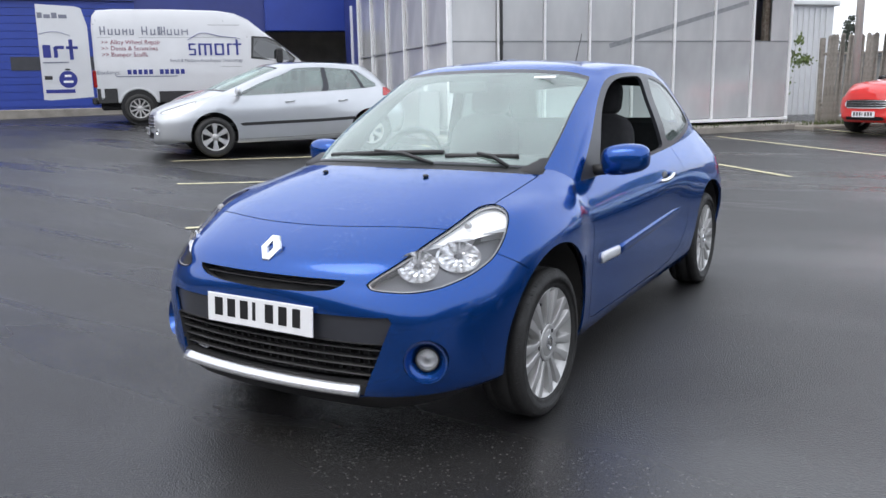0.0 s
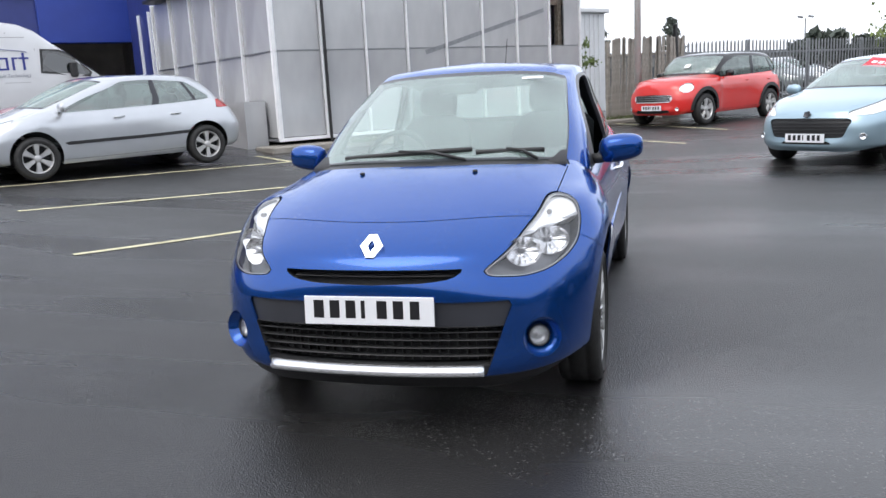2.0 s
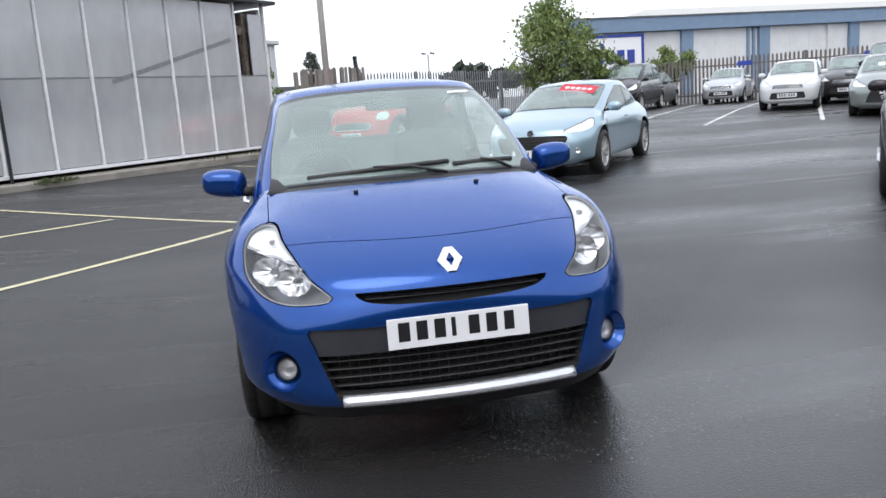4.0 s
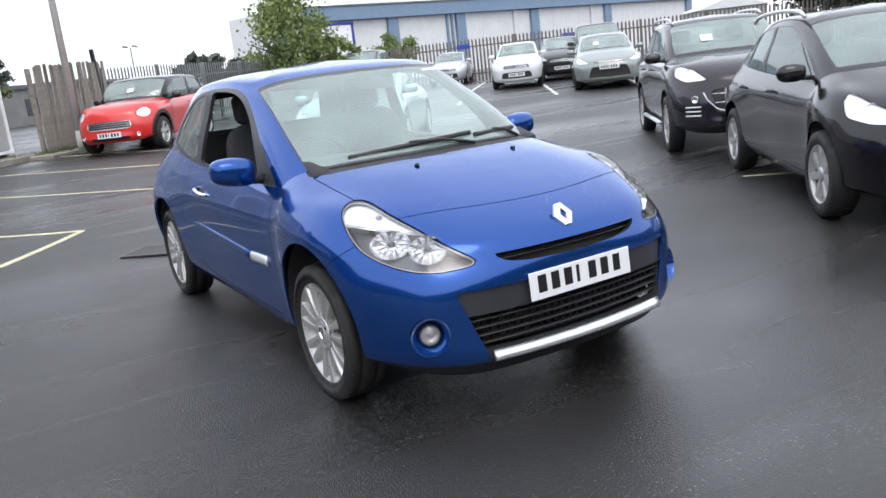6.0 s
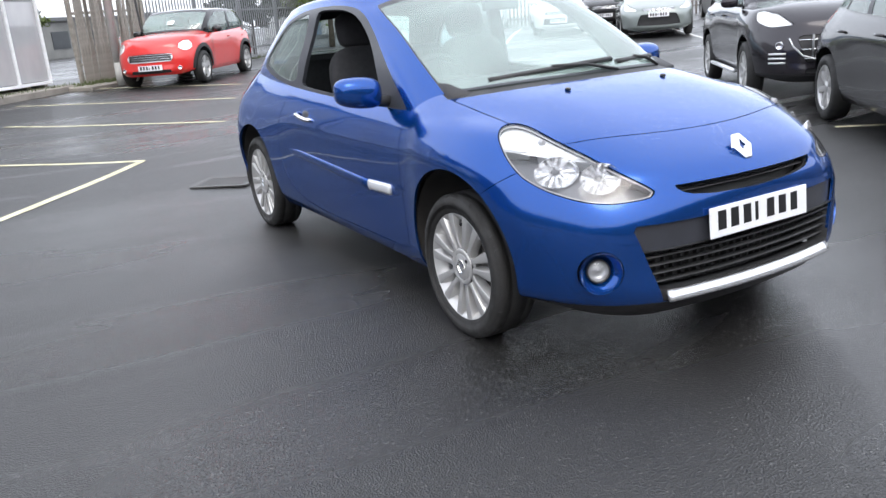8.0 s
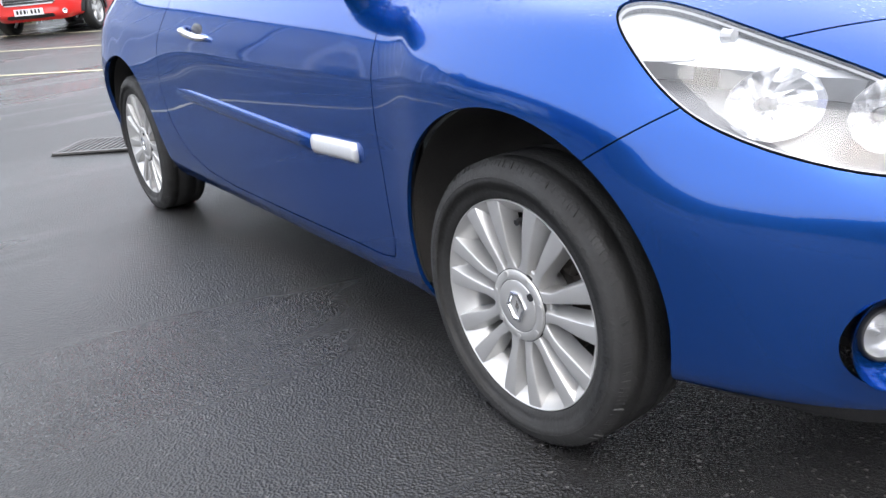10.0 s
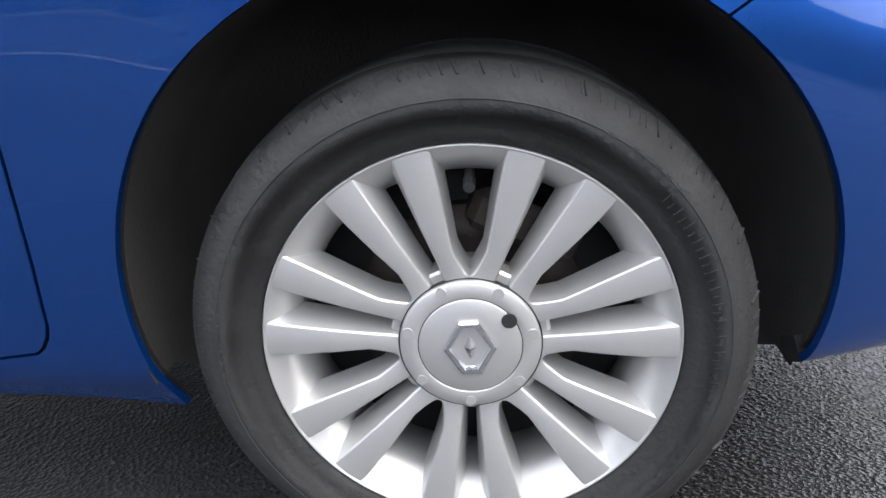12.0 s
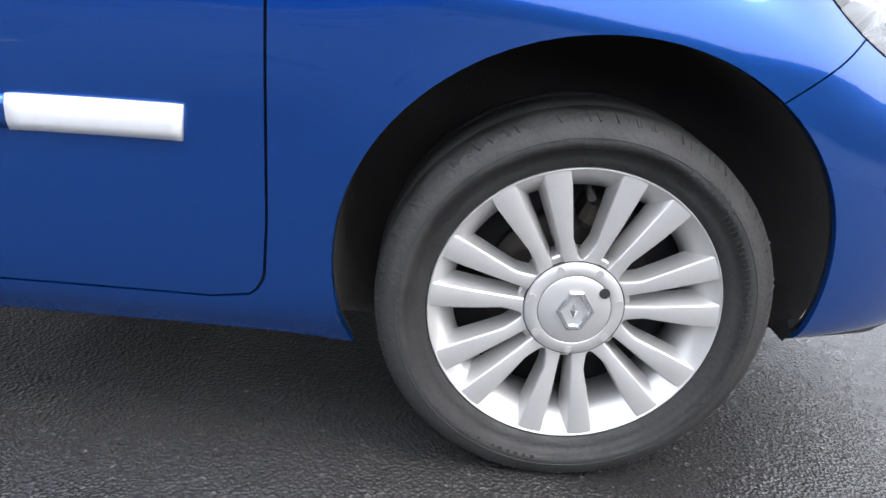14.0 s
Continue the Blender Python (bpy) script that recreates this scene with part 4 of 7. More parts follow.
        vs, fs = lathe([(.001, .078), (-.006, .075), (-.022, .060), (-.034, .045), (-.062, .042), (-.062, 0)], 40)
        f1 = raw("fog_lamp", vs, fs, BLUE, car, "round fog lamp in a blue bowl")
        f1.matrix_local = base
        vs, fs = lathe([(-.06, .043), (-.030, .043), (-.026, .040), (-.033, .037)], 32)
        raw("fog_ring", vs, fs, BLACK_PLASTIC, f1)
        vs, fs = lathe([(-.035, .040), (-.05, .034), (-.058, .015), (-.05, .008), (-.042, 0)], 32)
        raw("fog_reflector", vs, fs, LAMP_SATIN, f1)
        vs, fs = lathe([(-.033, .038), (-.024, .026), (-.020, 0)], 32)
        raw("fog_lens", vs, fs, LAMP_GLASS, f1)
        # mirror
        mirror(car, s)
        # door handle and strip
        handle(car, s)
        # washer jet
        bm = bmesh.new()
        bmesh.ops.create_uvsphere(bm, u_segments=12, v_segments=6, radius=0.012)
        bmesh.ops.scale(bm, vec=(1, 1.3, .6), verts=bm.verts)
        o = part("washer_jet", bm, BLACK_PLASTIC, car, smooth=True)
        o.matrix_local = Matrix.Translation((s * .268, -.05, .962))
        # rear lamp
        tail = clip(rear, np.minimum.reduce([rear.uv[:, 1] - 5.3, rear.uv[:, 0] - 13.0, 14.6 - rear.uv[:, 0]]))
        if len(tail.p):
            panel("rear_lamp", g(tail.pushed(0.004)), RED_LENS, car)
        # arch liner
        for (y0, z0, r), deep in ((HOLE_F, 0.36), (HOLE_R, 0.36)):
            vs, fs = lathe([(0.0, r + .003), (-.05, r + .002), (-deep, r * .98), (-deep, 0.0)], 160)
            low = 0.245 - z0
            fs = [f for f in fs if max(vs[i][2] + (.09 if vs[i][0] < -.06 else 0) for i in f) > low]
            vs = [(x - (.055 * min(1, max(0, (.10 - z) / .2)) if x > -.06 and y0 < 1 and y * s < 0 else 0), y, max(z / FLAT if z > 0 else z, low if x > -.06 else low - .09)) for x, y, z in vs]
            o = raw("wheel_arch_liner", vs, fs, LINER, car)
            o.matrix_local = Matrix.Translation((s * 0.804, y0, z0)) @ (Matrix.Rotation(math.pi, 4, "Z") if s < 0 else Matrix.Identity(4))
    # roof aerial and the small label inside the screen
    bm = bmesh.new()
    cylinder(bm, .0035, .002, (0, 2.25, 1.450), (0, 2.37, 1.665), 8)
    cylinder(bm, .012, .006, (0, 2.24, 1.440), (0, 2.265, 1.485), 10)
    part("aerial", bm, BLACK_PLASTIC, car, "thin black roof aerial")
    k = clear.p[np.argmin(np.abs(clear.p[:, 0] - .40) + np.abs(clear.uv[:, 1] - 10.62))]
    bm = bmesh.new()
    box(bm, (.115, .003, .020), (0, 0, 0), None, .001)
    o = part("screen_label", bm, WHITE_PLATE, car, "small white label at the top of the windscreen")
    o.matrix_local = Matrix.Translation((k[0], k[1] - .006, k[2] + .008)) @ Matrix.Rotation(radians(-58), 4, "X")
    # wipers
    for x0, x1, up0, up1 in ((.20, -.46, .048, .014), (.53, .22, .040, .026)):
        n = 12
        pts = []
        for i in range(n):
            t = i / (n - 1)
            x = x0 + (x1 - x0) * t
            lift = up0 + (up1 - up0) * t
            pts.append((x, 0.150 + 0.40 * x * x + lift, 1.012 - 0.055 * x * x + lift * .62))
        wp = bar("wiper", pts, 0.026, 0.022, BLACK_PLASTIC, car, "black wiper blade")
        k = pts[n // 2]
        pv = (x0 - .02, 0.13 + .36 * x0 * x0, 0.998 - .05 * x0 * x0)
        bar("wiper_arm", [pv, ((pv[0] + k[0]) / 2, (pv[1] + k[1]) / 2, (pv[2] + k[2]) / 2 + .022), (k[0], k[1], k[2] + .012)], 0.02, 0.014, BLACK_PLASTIC, wp)
    cabin(car)
    ring = math.pi / 7
    for x, y, rot in ((-.728, .008, 0), (-.728, 2.575, .5), (.728, 0, .3), (.728, 2.575, .9)):
        m = Matrix.Translation((x, y, 0.300))
        if x < 0:
            m = m @ Matrix.Rotation(math.pi, 4, "Z")
        wh = alloy_wheel(m, "silver seven-double-spoke alloy wheel", rot + WHEEL_TURN)
        wh.parent = car
    bm = bmesh.new()
    box(bm, (0.86, 3.5, 0.14), (0, 1.2, 0.29), None, 0.04)
    # next two boxes are added to keep the grille's hollow dark
    box(bm, (0.94, 0.06, 0.26), (0, -0.60, 0.37), None, 0.01)
    box(bm, (0.90, 0.20, 0.04), (0, -0.64, 0.262), None, 0.01)
    box(bm, (1.40, 1.72, 0.10), (0, 1.285, 0.27), None, 0.03)
    part("underbody", bm, VOID, car)
    return car


WHEEL_TURN = math.pi / 7


def mirror(car, s):
    """Door mirror: rounded shell, black foot and sail plate."""
    bm = bmesh.new()
    bmesh.ops.create_uvsphere(bm, u_segments=28, v_segments=16, radius=1.0)
    for v in bm.verts:
        x, y, z = v.co
        sx = math.copysign(abs(x) ** 0.58, x)
        sz = math.copysign(abs(z) ** (0.62 if z > 0 else .50), z)
        yy = y * 0.075 if y < 0 else y * 0.028
        taper = 1.0 - 0.16 * (sx > 0) * sx
        v.co = (sx * 0.112, yy, sz * 0.072 * taper + 0.010 * sx)
    shell = part("door_mirror", bm, BLUE, car, "blue door mirror on a black foot", smooth=True)
    shell.matrix_local = Matrix.Translation((s * 0.872, 0.715, 0.985)) @ (Matrix.Identity(4) if s > 0 else Matrix.Scale(-1, 4, (1, 0, 0))) @ Matrix.Rotation(radians(8), 4, "Z")
    bm = bmesh.new()
    box(bm, (0.175, 0.006, 0.095), (0, 0.022, 0), None, 0.003)
    part("mirror_glass", bm, CHROME, shell)
    vs, fs = sweep([(-0.165, .005, -.055), (-.10, -.01, -.048), (-.04, -.012, -.040)], 0.055, 0.05)
    raw("mirror_foot", vs, fs, BLACK_PLASTIC, shell)


def handle(car, s):
    pts = [(s * x, y, z) for x, y, z in ((.800, 1.535, .792), (.828, 1.56, .796), (.834, 1.63, .806), (.828, 1.70, .816), (.800, 1.73, .820))]
    bar("door_handle", pts, 0.022, 0.026, CHROME, car, "bright door handle", up=(1, 0, 0.2))
    bm = bmesh.new()
    bmesh.ops.create_uvsphere(bm, u_segments=16, v_segments=8, radius=1)
    bmesh.ops.scale(bm, vec=(0.012, 0.06, 0.036), verts=bm.verts)
    o = part("handle_recess", bm, GLOSS_BLACK, car, smooth=True)
    o.matrix_local = Matrix.Translation((s * 0.796, 1.625, 0.803))
    low = [(s * (.813 + .006 * t), .80 + 1.36 * t, .531 + .078 * t) for t in np.linspace(0, 1, 14)]
    bar("door_strip", low, 0.016, 0.046, BLUE, car, "blue rubbing strip", up=(0, 0, 1))
    tip = [(s * .8125, y, z) for y, z in ((.588, .5375), (.605, .538), (.70, .5365), (.80, .534), (.822, .533))]
    bar("strip_end", tip, 0.022, 0.050, SILVER_TRIM, car, "pale silver end piece of the rubbing strip", up=(0, 0, 1))


def cabin(car):
    # dashboard
    pts = [(x, 0.42 + 0.10 * x * x, 0.93) for x in np.linspace(-.62, .62, 15)]
    bar("dashboard", pts, 0.42, 0.16, DASH, car, "dark grey dashboard")
    pts = [(-.37 + .185 * math.cos(a), 0.80 + .07 * math.sin(a), .93 + .17 * math.sin(a)) for a in np.linspace(0, 2 * math.pi, 33)]
    sw = bar("steering_wheel", pts, 0.03, 0.03, DASH, car, "black steering wheel")
    bm = bmesh.new()
    box(bm, (0.15, 0.05, 0.11), (-.37, .79, .92), Matrix.Rotation(radians(-22), 4, "X"), 0.02)
    box(bm, (0.34, 0.02, 0.035), (-.37, .80, .925), Matrix.Rotation(radians(-22), 4, "X"), 0.006)
    part("wheel_boss", bm, DASH, sw)
    for x in (-.37, .37):
        seat(car, x, 1.42, 0.53)
    bm = bmesh.new()
    box(bm, (1.2, 0.5, 0.18), (0, 2.05, .52), None, 0.05)
    part("rear_seat_cushion", bm, CLOTH, car)
    bm = bmesh.new()
    box(bm, (1.2, 0.16, 0.58), (0, 2.38, .82), Matrix.Rotation(radians(-16), 4, "X"), 0.05)
    part("rear_seat_back", bm, CLOTH, car)
    bm = bmesh.new()
    box(bm, (0.22, 0.03, 0.06), (0, 0.80, 1.325), None, 0.01)
    part("interior_mirror", bm, BLACK_PLASTIC, car)
    bm = bmesh.new()
    box(bm, (1.36, 1.76, 0.05), (0, 1.31, 0.38), None, 0.01)
    part("cabin_floor", bm, CLOTH, car)
    for s in (-1, 1):
        bm = bmesh.new()
        box(bm, (0.05, 1.5, 0.46), (s * .70, 1.22, .66), None, 0.02)
        part("door_card", bm, DASH, car)


def seat(car, x, y, z):
    def cushion(name, sx, sy, sz, at, tilt, parent):
        bm = bmesh.new()
        bmesh.ops.create_uvsphere(bm, u_segments=20, v_segments=12, radius=1)
        for v in bm.verts:
            v.co = [math.copysign(abs(c) ** 0.5, c) * k for c, k in zip(v.co, (sx, sy, sz))]
        bmesh.ops.transform(bm, matrix=Matrix.Translation(at) @ Matrix.Rotation(radians(tilt), 4, "X"), verts=bm.verts)
        return part(name, bm, CLOTH, parent, smooth=True)
    st = cushion("front_seat", .25, .26, .09, (x, y - .1, z), 5, car)
    st["label"] = "charcoal cloth front seat"
    cushion("seat_back", .235, .07, .32, (x, y + .20, z + .32), -18, st)
    cushion("headrest", .125, .05, .10, (x, y + .335, z + .72), -12, st)


blue_hatchback()


# ---------------------------------------------------------------- ground
def ground():
    xs = np.concatenate([[-900, -400, -150, -80], np.arange(-50, 60.1, 1.0), [80, 150, 400, 900]])
    ys = np.concatenate([[-900, -400, -150, -60], np.arange(-25, 70.1, 1.0), [100, 200, 450, 1200]])
    vs = [(x, y, rise(x, y)) for y in ys for x in xs]
    n = len(xs)
    fs = [(j * n + i, j * n + i + 1, (j + 1) * n + i + 1, (j + 1) * n + i) for j in range(len(ys) - 1) for i in range(n - 1)]
    g = raw("ground", vs, fs, TARMAC)
    tagged(g, "wet dark tarmac yard with damp sheen", "ground", kind="structure")


ground()


def painted(name, p, q, width, mat, label):
    """A painted line laid 4 mm over the tarmac from p to q in site coordinates."""
    p, q = Vector(p), Vector(q)
    d = (q - p).normalized()
    s = Vector((-d.y, d.x)) * width / 2
    n = max(2, int((q - p).length / 0.4))
    vs, fs = [], []
    rng = random.Random(int(p.x * 97 + q.y * 31))
    for i in range(n + 1):
        c = p + (q - p) * i / n
        for k in (-1, 1):
            w = c + s * k * (1 + rng.uniform(-.12, .12))
            vs.append(site(w.x, w.y, dz=0.006))
    for i in range(n):
        fs.append((2 * i, 2 * i + 1, 2 * i + 3, 2 * i + 2))
    return tagged(raw(name, vs, fs, mat), label, "road marking", "bay lines", "structure")


YEL = "worn yellow parking bay line on tarmac"
for a0, b0, a1, b1 in ((3.60, -10.9, 4.10, -4.70), (-.83, -9.83, 3.66, -9.63), (-.80, -7.39, 3.74, -6.83), (-.78, -4.38, 4.10, -4.72),
                       (7.05, -8.6, 6.78, -4.98), (9.85, -10.5, 9.56, -6.05), (12.75, -11.4, 12.0, -6.95), (4.34, 2.16, 4.2, 6.0)):
    painted("bay_line", (a0, b0), (a1, b1), 0.085, YELLOW_LINE, YEL)
for a0, b0, a1, b1 in ((17.9, -4.3, 33, -5.6), (17.6, -2.25, 31.5, -2.75), (18.2, .36, 32, -.85), (15.5, 2.9, 28, 2.2), (15.2, 5.6, 24, 5.2)):
    painted("bay_line", (a0, b0), (a1, b1), 0.10, WHITE_LINE, "worn white parking bay line on tarmac")


# ---------------------------------------------------------------- parked cars
def remap(v, src, dst):
    return np.interp(v, src, dst) + np.where(v < src[0], v - src[0], 0) + np.where(v > src[-1], v - src[-1], 0)


def car_net(s):
    """The hatchback shell drawn out to another car's measures."""
    low, up = np.array(LOWER, float), np.array(UPPER, float)
    zs = ([0, .20, .555, .835, .925, 1.38, 1.48], [0, s["sill"], .555 * s["belt"] / .925, s["brow"], s["belt"], s["h"] - .10, s["h"]])
    ylow = ([-.815, -.4, 0, .14, 2.575, 3.0, 3.24], [-s["fo"], -s["fo"] * .5, 0, s["ws"], s["wb"], s["wb"] + s["ro"] * .62, s["wb"] + s["ro"]])
    yup = ([.14, .93, 1.3, 2.35, 2.68, 2.96], [s["ws"], s["wt"], s["wt"] + .37, s["rt"] - .33, s["rt"], s["rb"]])
    out = []
    for net, ym in ((low, ylow), (up, yup)):
        q = net.copy()
        q[..., 0] *= s["w"] / .855
        q[..., 1] = remap(net[..., 1], *ym)
        q[..., 2] = remap(net[..., 2], *zs)
        out.append(q)
    # the belt line belongs to both
    t = np.clip((np.array(BELT)[:, 1] - 1.2) / 1.2, 0, 1)[:, None]
    belt = out[0][-1] * (1 - t) + out[1][0] * t
    out[0][-1], out[1][0] = belt, belt
    cab = s.get("cab", 1.0)
    for k in range(1, 6):
        out[1][k][:, 0] = out[1][k][:, 0] * (1 + (cab - 1) * min(1, k / 3))
    nose = s.get("nose", 0.0)
    for k in (5, 6, 7):
        out[0][k][:5, 2] += nose * np.array([1, 1, .9, .6, .3])
    return list(out[0]), list(out[1])


WHEELS = {}


def road_wheel(parent, m, r, style):
    """A plainer road wheel: tyre, rim and spokes, outer face along +x."""
    key = (round(r, 3), style)
    if key not in WHEELS:
        k = r / 0.31
        prof = [(-.09, .20 * k), (-.10, .25 * k), (-.085, .30 * k), (-.04, r), (.04, r), (.085, .30 * k), (.1, .26 * k), (.094, .215 * k), (.08, .205 * k)]
        ri = .212 * k
        rimp = [(-.05, ri * .96), (.05, ri * .92), (.078, ri * .97), (.088, ri), (.092, ri * .985), (.080, ri * .93), (.05, ri * .90)]
        meshes = []
        for nm, p, mat, seg in (("tyre", prof, RUBBER, 40), ("rim", rimp, ALLOY, 40), ("brake_disc", [(.0, .0), (.0, ri * .9)], VOID, 24), ("hub_cap", [(.03, .055 * k), (.075, .052 * k), (.082, .035 * k), (.084, 0)], ALLOY, 24)):
            vs, fs = lathe(p, seg)
            me = bpy.data.meshes.new(nm)
            me.from_pydata([tuple(v) for v in vs], [], fs)
            me.materials.append(mat)
            me.polygons.foreach_set("use_smooth", [True] * len(me.polygons))
            meshes.append(me)
        n, wide, flare = {"seven": (7, .030, 1.15), "five": (5, .045, 1.25), "ten": (10, .020, 1.1), "star": (6, .028, 1.9)}[style]
        bm = bmesh.new()
        secs = []
        for t in (0, .5, 1):
            rr = (.045 + t * (ri / k * .93 - .045)) * k
            hw = wide * k * (1 + (flare - 1) * t) * (.85 if t == .5 else 1)
            x = .074 + .008 * t - .01 * (t - .5) ** 2
            secs.append([bm.verts.new(v) for v in ((x - .03, -hw, rr), (x, -hw * .75, rr), (x, hw * .75, rr), (x - .03, hw, rr))])
        for a, b in zip(secs, secs[1:]):
            for j in range(3):
                bm.faces.new((a[j], a[j + 1], b[j + 1], b[j]))
        me = bpy.data.meshes.new("spoke")
        bmesh.ops.recalc_face_normals(bm, faces=bm.faces)
        bm.to_mesh(me)
        bm.free()
        me.materials.append(ALLOY)
        WHEELS[key] = (meshes, me, n)
    meshes, spoke, n = WHEELS[key]
    w = new("wheel")
    w.parent = parent
    w.matrix_local = m
    for me in meshes:
        new(me.name.split(".")[0], me).parent = w
    for i in range(n):
        o = new("spoke", spoke)
        o.parent = w
        o.matrix_local = Matrix.Rotation(2 * math.pi * i / n, 4, "X")
    return w


def uv_poly(pts):
    return lambda q: sd_poly(q.uv[:, 0], q.uv[:, 1], pts) * 0.1


HATCH_LAMP = [(2.15, 4.25), (3.3, 4.3), (4.15, 4.75), (4.45, 5.6), (4.25, 6.15), (3.6, 5.9), (2.7, 5.2), (2.1, 4.6)]


def parked_car(name, label, a, b, s, body_mat, turn=0.0, style="seven", lamp=HATCH_LAMP, roof_mat=None, arch_mat=None, rails=False, doors=5, trim=None,
               grille=((0, 3.35), (1.75, 3.4), (1.5, 4.5), (0, 4.55)), intake=((0, 1.25), (2.2, 1.35), (1.8, 2.5), (0, 2.5)), plate_z=0.42, chrome=True, sticker=False, banner=False, seats=True, group="parked cars", bars=True, size=1.0, strip=None, fogs=None, ring=False, step=False, badge=None):
    p = site(a, b)
    car = empty(name, pose(p.x, p.y, p.z, 0, 0, -40 + turn) @ Matrix.Scale(size, 4), label, "car", group)
    low, up = car_net(s)
    low, up = sheet(low, 5), sheet(up, 5)
    up.uv[:, 1] += 8
    r = s["r"]
    for y0 in (0, s["wb"]):
        low = clip(low, np.hypot(low.p[:, 1] - y0, low.p[:, 2] - r * 1.06) - r * 1.17)
    dark = low.pushed(-0.02)
    both = lambda q: q.both()
    cuts = {}
    for nm, f in (("headlamp", uv_poly(lamp)), ("grille", uv_poly([(-x, z) for x, z in grille[::-1] if x] + list(grille))), ("intake", uv_poly([(-x, z) for x, z in intake[::-1] if x] + list(intake)))):
        cuts[nm], low = split(low, f, 0.004)
    cuts["rear_lamp"], low = split(low, uv_poly(s.get("tail", [(12.7, 5.5), (14.2, 5.3), (14.4, 7.4), (13.2, 7.7)])), 0.003)
    shell = low
    seams = [7.85, 10.25, 12.0] if doors == 5 else [7.85, 11.0]
    for u in seams:
        lean = 0.12 * np.sin((shell.uv[:, 1] - 1) * 0.5)
        v = np.abs(shell.uv[:, 0] - u - lean) * 0.5 - 0.004
        v = np.where(shell.uv[:, 1] > 1.0, v, 1.0)
        shell = clip(shell, v)
    v = np.abs(shell.uv[:, 1] - 1.0) * .15 - .003
    shell = clip(shell, np.where((shell.uv[:, 0] > 7.85) & (shell.uv[:, 0] < seams[-1]), v, 1.0))
    nose_gap = np.abs(shell.uv[:, 1] - 5.55 + .25 * np.clip(shell.uv[:, 0] - 1.5, 0, 2)) * .1 - .003
    shell = clip(shell, np.where(shell.uv[:, 0] < 2.6, nose_gap, 1.0))
    bonnet = clip(shell, np.minimum.reduce([shell.uv[:, 1] - 5.5, 4.35 - shell.uv[:, 0]]))
    rest = clip(shell, -np.minimum.reduce([shell.uv[:, 1] - 5.5, 4.35 - shell.uv[:, 0]]))
    panel("inner_shell", both(dark), VOID, car)
    skirt = clip(rest, 1.0 - rest.uv[:, 1])
    rest = clip(rest, rest.uv[:, 1] - 1.0)
    panel("sill", both(skirt), trim or body_mat, car)
    panel("body_shell", both(rest), body_mat, car, "", 0.012)
    panel("bonnet", both(bonnet), body_mat, car, "", 0.01)
    if strip:
        u0, u1, v0 = strip
        q = clip(rest, np.minimum.reduce([rest.uv[:, 0] - u0, u1 - rest.uv[:, 0], .17 - np.abs(rest.uv[:, 1] - v0)]))
        for side_strip in (q, q.flipped()):
            panel("rubbing_strip", side_strip.pushed(.009), BLACK_PLASTIC, car, "black rubbing strip", .01)
    if step:
        for s2 in (-1, 1):
            bar("side_step", [(s2 * (s["w"] - .01), r * 1.45 + t * (s["wb"] - r * 2.9), s["sill"] + .05) for t in (0, .5, 1)], .07, .05, SILVER_TRIM, car, "silver side step", up=(0, 0, 1))
    for spot, mat, wide in ((fogs, CHROME, .034), (badge, GLOSS_BLACK, .042)):
        if spot:
            front = rest + bonnet
            front = front.p[front.p[:, 1] < -.2]
            k = front[np.argmin(np.hypot(front[:, 0] - spot[0], front[:, 2] - spot[1]))]
            for s2 in ((-1, 1) if spot[0] else (1,)):
                vs, fs = lathe([(.004, wide * 1.25), (.010, wide * 1.15), (.006, wide), (-.012, wide * .6), (-.010, 0)], 20 if spot[0] else 5)
                lamp_ob = raw("fog_lamp" if spot[0] else "badge", vs, fs, mat, car)
                lamp_ob.matrix_local = Matrix.Translation((s2 * (k[0] + .006), k[1] - .014, k[2])) @ Vector((s2 * spot[0] * .8, -1, .05 if spot[0] else .5)).to_track_quat("X", "Z").to_matrix().to_4x4()
    if arch_mat:
        for y0 in (0, s["wb"]):
            ring = clip(rest, r * 1.17 + .075 - np.hypot(rest.p[:, 1] - y0, rest.p[:, 2] - r * 1.06))
            ring = clip(ring, 1.2 - np.abs(ring.p[:, 1] - y0))
            for q in (ring, ring.flipped()):
                panel("wheel_arch_trim", q.pushed(.006), arch_mat, car, "black plastic wheel arch trim", .02)
    # greenhouse
    screen, top = split(up, lambda q: np.maximum.reduce([q.uv[:, 0] - 4.6, 8.1 - q.uv[:, 1], q.uv[:, 1] - 10.95]) * .1)
    back, top = split(top, lambda q: np.maximum.reduce([14.0 - q.uv[:, 0], 8.3 - q.uv[:, 1], q.uv[:, 1] - 10.8]) * .1)
    sides = s.get("glass", [(7.7, 8.1), (12.6, 8.15), (12.75, 8.6), (11.9, 10.6), (10.0, 10.85), (8.6, 10.8), (7.6, 9.6)])
    dlo, top = split(top, uv_poly(sides))
    pil = [] if s.get("van") else [10.15] if doors == 3 else [10.2, 11.6]
    for u in [7.98] + pil:
        w = np.abs(dlo.uv[:, 0] - u) - (.09 if u > 8 else .05)
        post = clip(dlo, -w)
        dlo = clip(dlo, w)
        for q in (post, post.flipped()):
            panel("window_pillar", q, GLOSS_BLACK, car)
    panel("roof", both(top), roof_mat or body_mat, car, "", .01)
    frit = clip(screen, np.maximum.reduce([screen.uv[:, 0] - 4.6, 8.1 - screen.uv[:, 1], screen.uv[:, 1] - 10.95]) + .16)
    panel("windscreen", both(clip(screen, -np.maximum.reduce([screen.uv[:, 0] - 4.6, 8.1 - screen.uv[:, 1], screen.uv[:, 1] - 10.95]) - .16)), WINDSCREEN, car)
